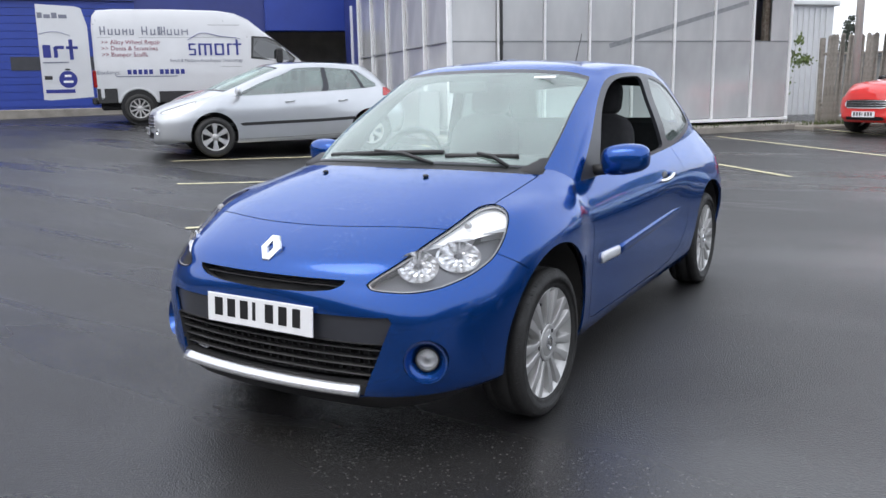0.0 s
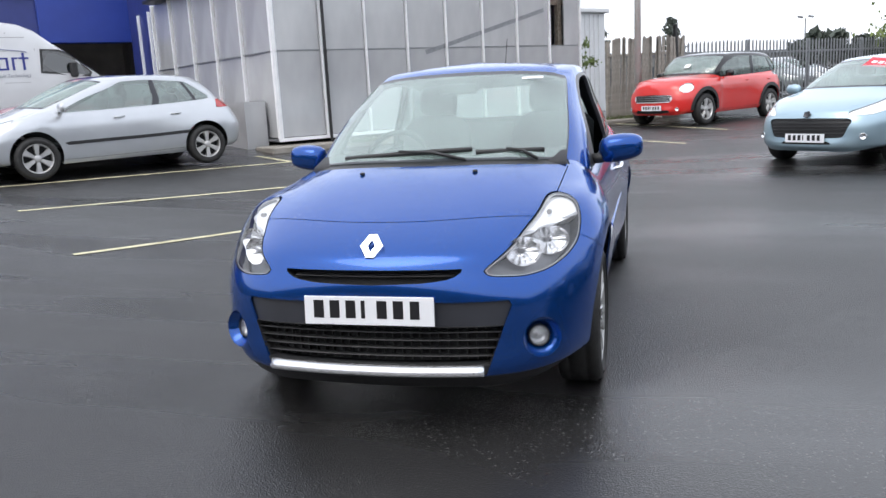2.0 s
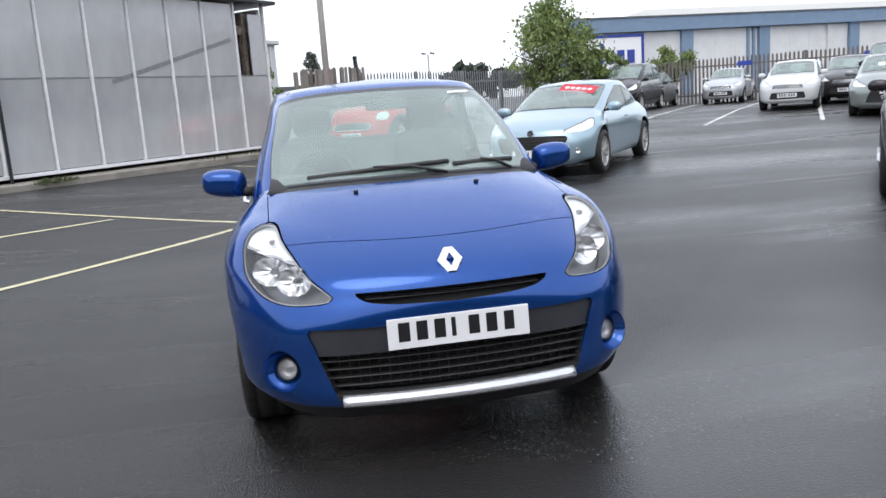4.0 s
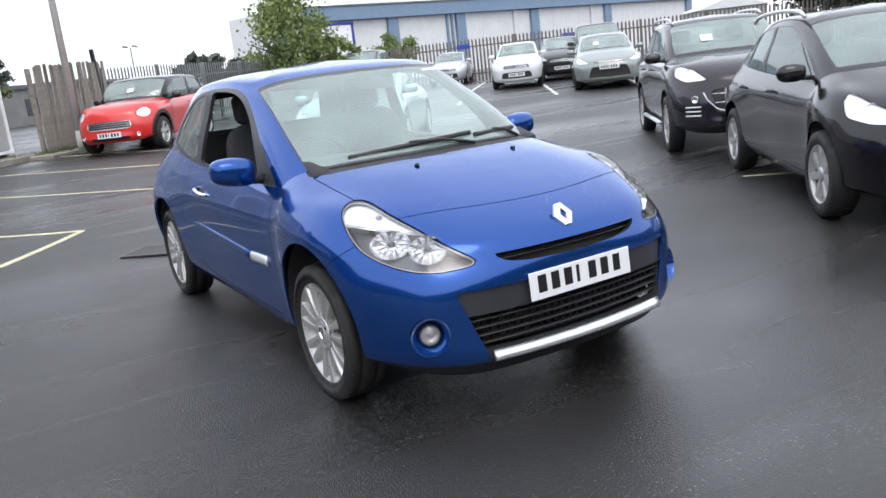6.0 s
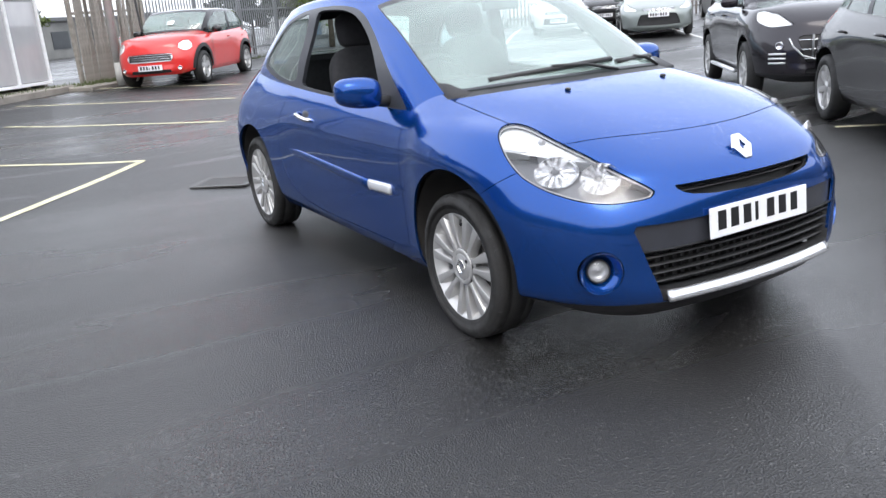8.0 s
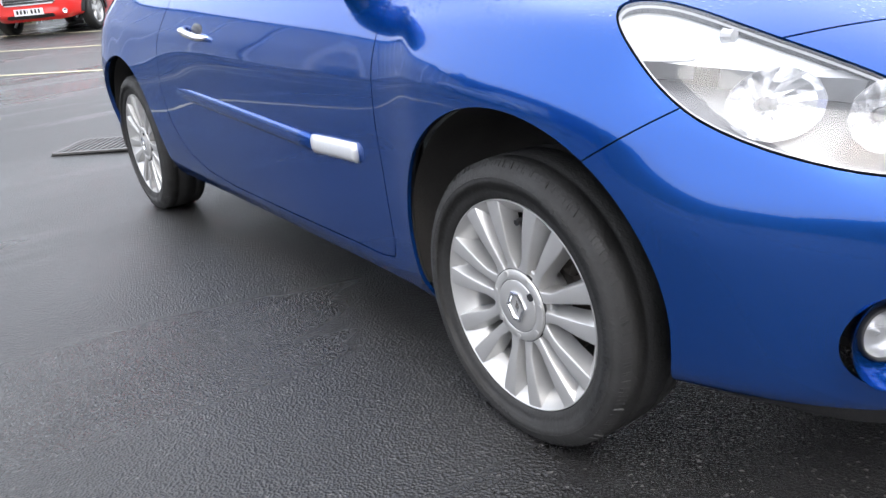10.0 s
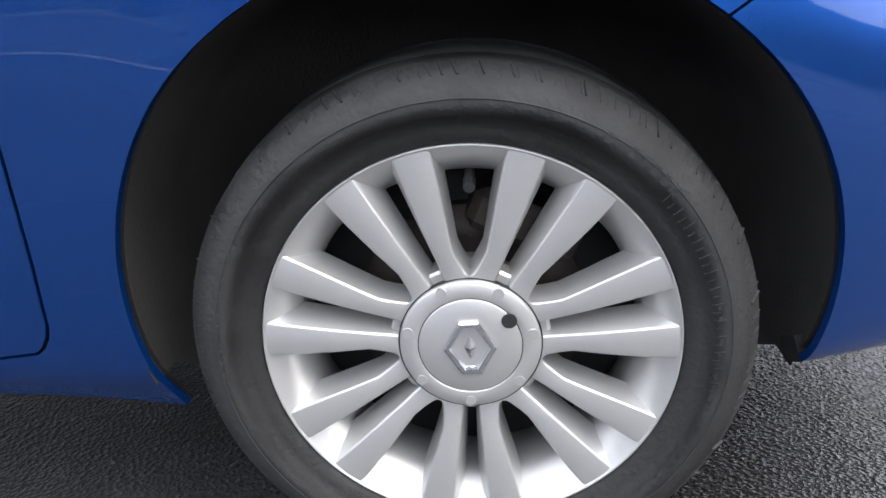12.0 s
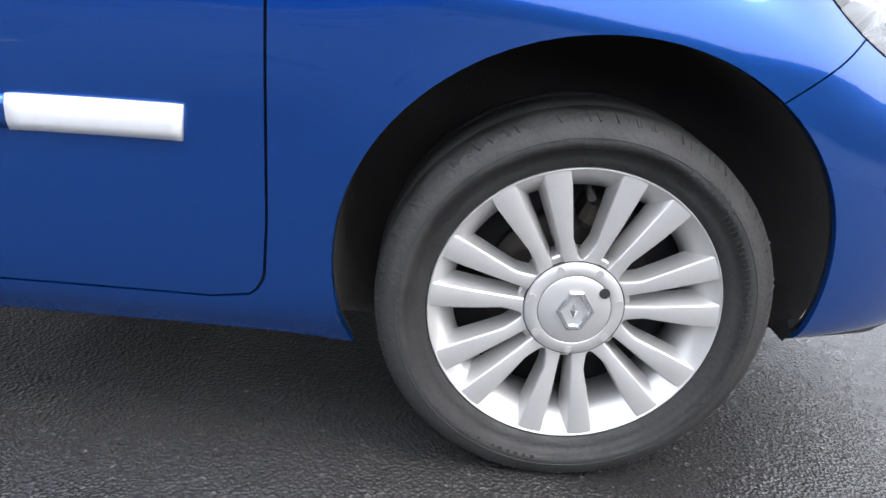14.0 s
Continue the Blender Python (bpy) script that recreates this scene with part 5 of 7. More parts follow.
    panel("windscreen_border", both(frit), GLOSS_BLACK, car)
    panel("rear_screen", both(back), body_mat if s.get("van") else SIDE_GLASS, car)
    for q in (dlo, dlo.flipped()):
        panel("side_window", q.pushed(-.004), s.get("glass_mat", PARKED_GLASS), car)
    # face
    hl = cuts["headlamp"]
    for g in ((lambda q: q), (lambda q: q.flipped())):
        o = panel("headlamp", g(hl), LAMP_GLASS, car)
        panel("lamp_bowl", g(hl.pushed(-.012)), LAMP_WHITE, o)
        panel("lamp_edge", g(rim(hl, .012)), LAMP_GREY, o)
        panel("rear_lamp", g(cuts["rear_lamp"].pushed(.002)), RED_LENS, car, "", .01)
        sgn = 1 if g(hl).p[:, 0].mean() > 0 else -1
        c = hl.p.mean(0)
        vs, fs = lathe([(0, .05), (.006, .052), (-.02, .04), (-.035, .012), (-.02, 0)], 20)
        rf = raw("reflector", vs, fs, CHROME, o)
        rf.matrix_local = Matrix.Translation((sgn * (c[0] - .03), c[1] + .02, c[2])) @ Vector((sgn * .5, -1, .1)).to_track_quat("X", "Z").to_matrix().to_4x4()
        # mirror
        yb = s["ws"] + .42
        bm = bmesh.new()
        bmesh.ops.create_uvsphere(bm, u_segments=16, v_segments=10, radius=1)
        for v in bm.verts:
            x, y, z = v.co
            v.co = (math.copysign(abs(x) ** .75, x) * .11, y * (.06 if y < 0 else .025), math.copysign(abs(z) ** .8, z) * .07)
        mi = part("door_mirror", bm, s.get("mirror_mat", body_mat), car, smooth=True)
        mi.matrix_local = Matrix.Translation((sgn * (s["w"] + .03), yb, s["belt"] + .06))
        bar("mirror_foot", [(-sgn * .16, .02, -.05), (-sgn * .05, 0, -.04)], .05, .04, BLACK_PLASTIC, mi)
        for yy in ([s["ws"] + 1.25, s["ws"] + 2.15] if doors == 5 else [s["ws"] + 1.4]):
            if yy < s["wb"] + .25:
                zz = s["belt"] - .12
                bar("door_handle", [(sgn * (s["w"] * .955), yy - .08, zz), (sgn * (s["w"] * .985), yy, zz + .005), (sgn * (s["w"] * .955), yy + .08, zz + .01)], .02, .028, s.get("handle_mat", body_mat), car, up=(1, 0, .2))
    gr = cuts["grille"]
    if len(gr.p):
        panel("grille", both(gr.pushed(-.014)), BLACK_PLASTIC, car)
        if ring:
            panel("grille_surround", both(clip(gr, .020 - np.abs(gr.p[:, 2] - gr.p[:, 2].min()))), SILVER_TRIM, car, "silver grille surround", .01)
            side_band = clip(gr, gr.p[:, 0] - gr.p[:, 0].max() + .03)
            panel("grille_surround", both(side_band.pushed(.004)), SILVER_TRIM, car, "", .01)
        z0, z1 = gr.p[:, 2].min(), gr.p[:, 2].max()
        n = s.get("slats", 4)
        for i in range(n):
            z = z0 + (i + .5) * (z1 - z0) / n
            near = gr.p[np.abs(gr.p[:, 2] - z) < .03]
            if len(near) < 3:
                continue
            xe = near[:, 0].max()
            pts = []
            for x in np.linspace(-xe, xe, 11):
                k = near[np.argmin(np.abs(near[:, 0] - abs(x)) + np.abs(near[:, 2] - z))]
                pts.append((x, k[1] + .008, z))
            bar("grille_slat", pts, .02, s.get("slat", .012), CHROME if chrome else BLACK_PLASTIC, car)
    it = cuts["intake"]
    if len(it.p):
        panel("lower_intake", both(it.pushed(-.014)), VOID, car)
        panel("intake_edge", both(rim(it, .03)), BLACK_PLASTIC, car)
    yf = min(q.p[:, 1].min() for q in (low, gr, it) if len(q.p))
    if bars:
        pl = plate(car, Matrix.Translation((0, yf - .006, plate_z)))
    for s2 in (-1, 1):
        for y0 in (0, s["wb"]):
            m = Matrix.Translation((s2 * (s["w"] - .105), y0, r))
            if s2 < 0:
                m = m @ Matrix.Rotation(math.pi, 4, "Z")
            road_wheel(car, m, r, style)
        if rails:
            zz, hh = s["h"] + .015, s["h"]
            pts = [(s2 * .60, s["wt"] + .15 + t * (s["rt"] - s["wt"] - .25), hh - .055 + .07 * math.sin(math.pi * t) ** .35) for t in np.linspace(0, 1, 15)]
            bar("roof_rail", pts, .03, .035, SILVER_TRIM, car, "silver roof rail")
    bm = bmesh.new()
    box(bm, (s["w"] * 1.5, s["wb"] + .9, .2), (0, s["wb"] / 2, s["sill"] + .12), None, .04)
    part("underbody", bm, VOID, car)
    if seats:
        bar("dashboard", [(x, s["ws"] + .28, s["belt"] - .02) for x in (-.6, 0, .6)], .4, .14, DASH, car)
        for x in (-.37, .37):
            for yy in (s["ws"] + 1.35, s["ws"] + 2.2):
                bm = bmesh.new()
                box(bm, (.46, .14, .66), (x, yy, s["belt"] - .13), Matrix.Rotation(radians(-15), 4, "X"), .05)
                box(bm, (.24, .09, .17), (x, yy + .12, s["belt"] + .30), None, .03)
                part("seat_back", bm, CLOTH, car, smooth=True)
        bm = bmesh.new()
        box(bm, (s["w"] * 1.6, s["wb"], .05), (0, s["wb"] / 2 + .2, s["sill"] + .25), None, .01)
        part("cabin_floor", bm, CLOTH, car)
    if sticker:
        q = catmull(np.array([screen.p[np.argmin(np.abs(screen.uv[:, 0] - .9) + np.abs(screen.uv[:, 1] - k))] for k in (8.9, 9.3)]), np.array([0., 1.]))
        for (dx, mat, w, hgt) in ((-.25 if sticker == "r" else 0, WHITE_PLATE, .15, .15),):
            c = screen.p[np.argmin(np.abs(screen.p[:, 0] - .02) + np.abs(screen.uv[:, 1] - 9.3))]
            bm = bmesh.new()
            box(bm, (w, .003, hgt), (0, 0, 0), None, .001)
            o = part("price_card", bm, mat, car, "white card on the windscreen")
            o.matrix_local = Matrix.Translation((dx, c[1] - .02, c[2])) @ Matrix.Rotation(radians(-58), 4, "X")
    if banner:
        c = screen.p[np.argmin(np.abs(screen.p[:, 0] - .3) + np.abs(screen.uv[:, 1] - 10.3))]
        bm = bmesh.new()
        box(bm, (.62, .003, .22), (0, 0, 0), None, .001)
        o = part("sale_banner", bm, BANNER_RED, car, "red banner with pale lettering across the windscreen top")
        o.matrix_local = Matrix.Translation((.26, c[1] - .03, c[2] + .0)) @ Matrix.Rotation(radians(-60), 4, "X") @ Matrix.Rotation(radians(14), 4, "Y")
        for i in range(5):
            bm = bmesh.new()
            box(bm, (.07, .003, .06), (-.2 + i * .1, -.003, 0), None, .001)
            part("banner_bar", bm, WHITE_PLATE, o)
    return car


BANNER_RED = material("red_banner", (0.55, 0.03, 0.05), .5, 0, .1, 10)
SILVER = paint("silver_paint", (.50, .52, .545), .55, .33)
PALE_BLUE = paint("pale_blue_grey_paint", (.33, .45, .52), .55, .33)
RED = paint("red_paint", (.62, .016, .012), .0, .3)
BLACKPAINT = paint("black_paint", (.008, .008, .009), .1, .20, coat=.55)
DARK_GREY = paint("dark_grey_metallic_paint", (.030, .027, .032), .5, .20, coat=.55)
CHARCOAL = paint("near_black_metallic_paint", (.013, .012, .014), .4, .20, coat=.55)
for dark_paint in (BLACKPAINT, DARK_GREY, CHARCOAL):
    dark_paint.node_tree.nodes["Principled BSDF"].inputs["Specular IOR Level"].default_value = .4
SAGE = paint("grey_green_metallic_paint", (.24, .27, .26), .55, .33)
WHITEPAINT = paint("white_paint", (.62, .63, .645), .0, .3)
NAVY = paint("dark_green_black_paint", (.02, .03, .03), .3, .3, coat=.55)

STEEL = material("galvanised_steel", (.24, .25, .26), .5, .5, .2, 10, .0005, 120)
S_308 = dict(w=.905, h=1.50, belt=.96, brow=.86, sill=.20, fo=.93, ro=.76, wb=2.608, ws=-.02, wt=1.0, rt=2.75, rb=3.05, r=.315)
S_MINI = dict(w=.89, h=1.57, belt=1.02, brow=.97, sill=.24, fo=.79, ro=.72, wb=2.595, ws=.38, wt=.84, rt=3.02, rb=3.16, r=.335, cab=1.17, nose=.02, mirror_mat=BLACKPAINT)
S_CC = dict(w=.873, h=1.40, belt=.90, brow=.82, sill=.20, fo=.87, ro=.66, wb=2.54, ws=.02, wt=.95, rt=2.52, rb=2.90, r=.32, slats=6, slat=.006, cab=1.05,
            glass=[(7.7, 8.1), (11.9, 8.12), (12.1, 8.35), (11.4, 10.0), (10.4, 10.7), (8.6, 10.8), (7.6, 9.6)])
S_CORSA = dict(w=.868, h=1.49, belt=.97, brow=.87, sill=.20, fo=.83, ro=.66, wb=2.511, ws=.03, wt=.92, rt=2.65, rb=2.95, r=.315, mirror_mat=BLACKPAINT)
S_SUV = dict(w=.903, h=1.68, belt=1.12, brow=1.06, sill=.28, fo=.97, ro=1.0, wb=2.67, ws=.30, wt=1.08, rt=3.15, rb=3.50, r=.36, cab=1.06, nose=.03, slats=3)
S_MONDEO = dict(w=.943, h=1.50, belt=.98, brow=.86, sill=.19, fo=.96, ro=.98, wb=2.85, ws=.22, wt=1.15, rt=2.75, rb=3.4, r=.325)
S_FIESTA = dict(w=.84, h=1.46, belt=.97, brow=.88, sill=.20, fo=.80, ro=.64, wb=2.486, ws=.20, wt=.92, rt=2.55, rb=2.85, r=.295)
S_MPV = dict(w=.92, h=1.85, belt=1.14, brow=1.02, sill=.22, fo=.92, ro=.9, wb=3.0, ws=.05, wt=1.0, rt=3.5, rb=3.75, r=.33, cab=1.12)

parked_car("silver_hatchback", "silver five-door hatchback parked across the marked bays", -.23, -10.70, S_308, SILVER, 5.5, "star", trim=SILVER, strip=(8.05, 11.75, 2.75), fogs=(.60, .42),
           grille=((0, 2.3), (1.8, 2.4), (1.5, 4.0), (0, 4.1)), intake=((0, 1.2), (1.6, 1.2), (1.6, 1.9), (0, 1.9)))
parked_car("red_hatchback", "dark red hatchback parked between the silver car and the van", -.05, -12.6, S_FIESTA, paint("dark_red_paint", (.22, .015, .02), .4, .3), 0, "seven")
parked_car("red_compact_car", "bright red compact car with black roof and arches by the fence", 12.75, -8.93, S_MINI, RED, 3.5, "five", roof_mat=BLACKPAINT, arch_mat=BLACK_PLASTIC, sticker=True,
           lamp=[(2.45, 4.3), (2.95, 3.85), (3.5, 3.85), (3.95, 4.3), (4.0, 4.9), (3.6, 5.4), (3.0, 5.4), (2.5, 4.95)], grille=((0, 2.35), (1.7, 2.4), (2.0, 2.9), (1.75, 3.5), (0, 3.6)), intake=((0, .6), (1.8, .65), (1.6, 1.25), (0, 1.3)), plate_z=.40, ring=True, fogs=(.60, .36))
parked_car("pale_blue_coupe", "pale blue-grey coupe-cabriolet with a red windscreen banner", 8.53, -2.74, S_CC, PALE_BLUE, 2.0, "ten", doors=3, banner=True, fogs=(.66, .40), badge=(0, .66),
           chrome=False, lamp=[(1.95, 4.15), (3.2, 4.2), (4.35, 4.9), (4.6, 5.9), (4.0, 6.0), (2.9, 5.4), (2.0, 4.7)], grille=((0, 1.8), (1.8, 1.9), (2.25, 3.3), (2.1, 3.8), (0, 3.85)), intake=((0, 1.2), (1.2, 1.2), (1.1, 1.5), (0, 1.5)), plate_z=.37)
parked_car("black_hatchback", "near-black five-door hatchback on wet tarmac", 2.37, 3.12, S_CORSA, CHARCOAL, 2.0, "seven", rails=True)
suv = parked_car("dark_grey_suv", "dark grey sport utility car with silver roof rails", 6.64, 2.60, S_SUV, DARK_GREY, 1.0, "ten", rails=True, sticker="r", trim=BLACK_PLASTIC, fogs=(.66, .70), step=True, size=.97,
           lamp=[(2.0, 4.7), (3.3, 4.65), (4.4, 5.25), (4.6, 5.9), (3.9, 6.0), (2.8, 5.6)], grille=((0, 1.9), (1.5, 2.0), (1.9, 3.7), (1.7, 3.95), (0, 4.0)), intake=((0, 1.1), (1.6, 1.1), (1.5, 1.5), (0, 1.5)), plate_z=.62)
bar("grille_surround", [(x, -.985 + .30 * x * x, z) for x, z in ((-.58, .77), (-.54, .68), (-.44, .575), (-.30, .53), (0, .515), (.30, .53), (.44, .575), (.54, .68), (.58, .77))], .015, .025, SILVER_TRIM, suv, "bright curved grille surround", up=(0, -1, .2))
for k in range(-4, 5):
    bar("grille_bar", [(k * .085, -.975 + .30 * (k * .085) ** 2, z) for z in (.55, .68, .80)], .022, .02, STEEL, suv, up=(0, -1, 0))
for sgn in (-1, 1):
    for z in (.50, .55, .60):
        bar("corner_slat", [(sgn * x, -.985 + .36 * x * x + .12 * x ** 4, z) for x in (.60, .68, .76)], .02, .018, SILVER_TRIM, suv, "bright corner slat", up=(0, -1, 0))
parked_car("grey_green_saloon", "grey-green metallic saloon facing the aisle", 19.6, 1.78, S_MONDEO, SAGE, 0, "ten", sticker="r", grille=((0, 4.0), (1.3, 4.05), (1.5, 4.7), (0, 4.8)), intake=((0, 1.3), (2.2, 1.4), (1.6, 3.1), (0, 3.15)), plate_z=.58)
parked_car("white_hatchback", "white hatchback in a far bay", 23.3, -.90, S_FIESTA, WHITEPAINT, 0, "seven")
parked_car("white_estate_car", "white estate car behind another white car", 30.2, -1.35, S_308, WHITEPAINT, 0, "seven")
parked_car("silver_compact_car", "silver compact car in front of the far fence", 32.4, -4.4, S_FIESTA, SILVER, 0, "seven")
parked_car("white_compact_car", "white compact car in a far bay", 30.3, .75, S_FIESTA, WHITEPAINT, 0, "seven")
parked_car("black_compact_car", "black compact car in a far bay", 25.6, .55, S_CORSA, CHARCOAL, 0, "seven", sticker=False)
parked_car("dark_people_carrier", "dark people carrier parked behind the saloon", 25.4, 1.85, S_MPV, DARK_GREY, 0, "seven")
parked_car("dark_saloon", "dark saloon in the far row", 26.0, 5.1, S_MONDEO, NAVY, 0, "seven")
parked_car("silver_saloon", "silver saloon beyond the steel fence", 28.5, -14.6, S_MONDEO, SILVER, 90, "seven")
parked_car("grey_hatchback", "grey hatchback beyond the steel fence", 27.0, -15.0, S_308, SAGE, 90, "seven")
parked_car("dark_van", "dark panel van by the steel fence", 27.5, -7.4, S_MPV, DARK_GREY, 0, "seven")
parked_car("dark_green_car", "dark green car by the steel fence", 31.0, -5.9 - 1.6, S_308, NAVY, 0, "seven")


# ---------------------------------------------------------------- buildings
POLY = material("weathered_translucent_sheet", (.39, .395, .405), .14, 0, .12, .6, .0, 2.2, second=(.51, .515, .52), rvar=.05, spec=1.0, coat=.6)
streak = POLY.node_tree.nodes.new("ShaderNodeMapping")
streak.inputs["Scale"].default_value = (.9, .9, .45)
POLY.node_tree.links.new(next(q for q in POLY.node_tree.nodes if q.type == "TEX_COORD").outputs["Object"], streak.inputs[0])
for q in POLY.node_tree.nodes:
    if q.type == "TEX_NOISE":
        POLY.node_tree.links.new(streak.outputs[0], q.inputs["Vector"])
ALU = material("white_aluminium_bar", (.82, .83, .84), .4, 0, .06, 5)
BLUE_CLAD = material("dark_blue_cladding", (.026, .040, .19), .45, 0, .15, 2, .0006, 60)
BLUE_DOOR = material("blue_roller_shutter", (.018, .048, .30), .42, 0, .12, 2, .0006, 60)
PALE = material("pale_grey_render", (.46, .46, .44), .7, 0, .15, 3, .001, 80)
WHITE_CLAD = material("white_profiled_cladding", (.66, .67, .68), .5, 0, .08, 1.5, .0005, 50)
GREY_BLUE = material("grey_blue_fascia", (.17, .25, .36), .5, 0, .08, 1.5)
RUST = material("rusted_steel", (.26, .15, .09), .8, .2, .5, 12, .002, 90, second=(.42, .38, .33))
TIMBER = material("weathered_grey_timber", (.27, .25, .22), .85, 0, .35, 9, .002, 120)
STEEL_FAR = material("brown_grey_steel_pales", (.15, .135, .125), .6, .2, .25, 6)
BLACK_PIPE = material("black_pipe", (.014, .014, .015), .4, 0, .2, 10)
GRASS = material("weed_green", (.075, .095, .035), .8, 0, .4, 6)
LEAF = material("leaf_green", (.125, .19, .05), .55, 0, .45, 1.2, second=(.25, .32, .10))
LEAF_DARK = material("dark_conifer_green", (.018, .030, .016), .7, 0, .4, 1.5)
LEAF_GREY = material("distant_leaf_green", (.06, .075, .06), .7, 0, .3, 1.5)
BARK = material("bark", (.09, .075, .06), .9, 0, .35, 8, .004, 60)
ROOM = material("garage_interior_wall", (.58, .55, .50), .8, 0, .25, 1.5)


def slab(name, a0, a1, b0, b1, z0, z1, mat, parent=None, label="", bevel=0.0, kind="", category=""):
    """A block between site lines."""
    bm = bmesh.new()
    box(bm, (a1 - a0, b1 - b0, z1 - z0), (0, 0, 0), None, bevel)
    ob = part(name, bm, mat, parent, label)
    c = site((a0 + a1) / 2, (b0 + b1) / 2, (z0 + z1) / 2)
    at = Matrix.Translation(c) @ Matrix.Rotation(SITE_TURN, 4, "Z")
    ob.matrix_basis = parent.matrix_basis.inverted() @ at if parent else at
    if kind or category:
        tagged(ob, label, category, kind=kind)
    return ob


def sheet_house():
    A0, B0, bay, n = 4.43, -11.6, 1.012, 8
    h = empty("sheet_clad_outbuilding", site_pose(A0, B0, 0.30), "lean-to clad in weathered translucent sheets with white bars", "building")
    z0, z1, zm = 0.52, 3.86, 2.23
    rng = random.Random(3)
    A1 = A0 + n * bay
    for i in range(n):
        a0, a1 = A0 + i * bay + .04, A0 + (i + 1) * bay - .04
        for zz0, zz1 in ((z0 + .06, zm - .015), (zm + .015, z1)):
            if i == n - 1 and zz0 > 2:
                slab("cladding_sheet", a0 + .45, a1, B0 - .03, B0, zz0, zz1 - .2, POLY, h)
                continue
            slab("cladding_sheet", a0, a1, B0 - .03 + rng.uniform(-.012, .012), B0, zz0, zz1, POLY, h)
        slab("mid_rail", a0, a1, B0 - .05, B0 + .006, zm - .012, zm + .012, STEEL, h)
    for i in range(n + 1):
        a = A0 + i * bay
        w = .045 if i == 0 else .022
        slab("upright_bar", a - w, a + w, B0 - .06, B0 + .035, z0 - .02, z1 + .03, ALU, h, "white aluminium upright", .006)
        slab("upright_fin", a - .008, a + .008, B0 + .035, B0 + .055, z0 - .02, z1 + .03, ALU, h, "", .003)
    slab("base_rail", A0 - .05, A1, B0 - .06, B0 + .05, z0 - .02, z0 + .045, ALU, h, "white base rail", .006)
    bayl = 1.5
    for i in range(5):
        b1, b0 = B0 - i * bayl - .04, B0 - (i + 1) * bayl + .04
        for zz0, zz1 in ((z0 + .06, zm - .015), (zm + .015, z1)):
            slab("cladding_sheet", A0, A0 + .03 + rng.uniform(-.01, .01), b0, b1, zz0, zz1, POLY, h)
        slab("mid_rail", A0 - .03, A0 + .02, b0, b1, zm - .012, zm + .012, STEEL, h)
        slab("upright_bar", A0 - .06, A0 + .06, b0 - .065, b0 - .020, z0 - .02, z1 + .03, ALU, h, "", .006)
    slab("base_rail", A0 - .06, A0 + .05, B0 - 7.1, B0, z0 - .02, z0 + .035, STEEL, h, "", .006)
    slab("roof_sheet", A0 - .3, A1 + .25, B0 - 7.3, B0 + .25, z1 + .03, z1 + .11, BLACK_PIPE, h, "dark felt roof edge", .01)
    slab("back_wall", A0 + .1, A1 - .1, B0 - 7.2, B0 - 7.0, .2, 3.8, PALE, h)
    slab("end_wall", A1 - .12, A1 - .02, B0 - 7.0, B0 - .07, .2, 3.8, POLY, h)
    slab("steel_column", A1 - .55, A1 - .43, B0 - .3, B0 - .18, .3, 3.7, RUST, h, "rusted steel column")
    slab("steel_bracket", A1 - 1.0, A1 - .2, B0 - .28, B0 - .2, 3.2, 3.4, RUST, h, "rusted bracket")
    bm = bmesh.new()
    cylinder(bm, .030, .030, (0, 0, 0), (0, 0, 3.75), 12)
    cylinder(bm, .040, .040, (0, 0, 1.9), (0, 0, 1.96), 12)
    cylinder(bm, .045, .045, (0, 0, .0), (0, 0, .1), 12)
    o = part("downpipe", bm, BLACK_PIPE, h, "black downpipe")
    o.matrix_basis = h.matrix_basis.inverted() @ Matrix.Translation(site(A0 + bay + .02, B0 + .12, .26))
    # thin strip proud of the sheets paints a diagonal strut's shadow from behind
    strut_shade = slab("strut_shadow_strip", A0 + 3.4 * bay, A0 + 6.9 * bay, B0 + .002, B0 + .006, 2.55, 2.64, STEEL, h, "strip on the sheets for the shadow of a strut behind")
    strut_shade.matrix_basis = strut_shade.matrix_basis @ Matrix.Rotation(radians(-15), 4, "Y")
    # loose sheet leaning at the corner
    slab("loose_sheet", A0 - .5, A0 - .06, B0 - 2.2, B0 - .5, .3, 1.3, POLY, h, "loose torn sheet")


sheet_house()
slab("concrete_apron", 4.0, 13.0, -11.9, -11.05, -.2, .43, CONCRETE, None, "cracked concrete plinth strip below the outbuilding", .02, "structure", "plinth")
slab("fence_kerb", 12.3, 14.3, -11.3, -10.5, -.2, .40, CONCRETE, None, "broken concrete kerb along the timber fence", .03, "structure", "kerb")


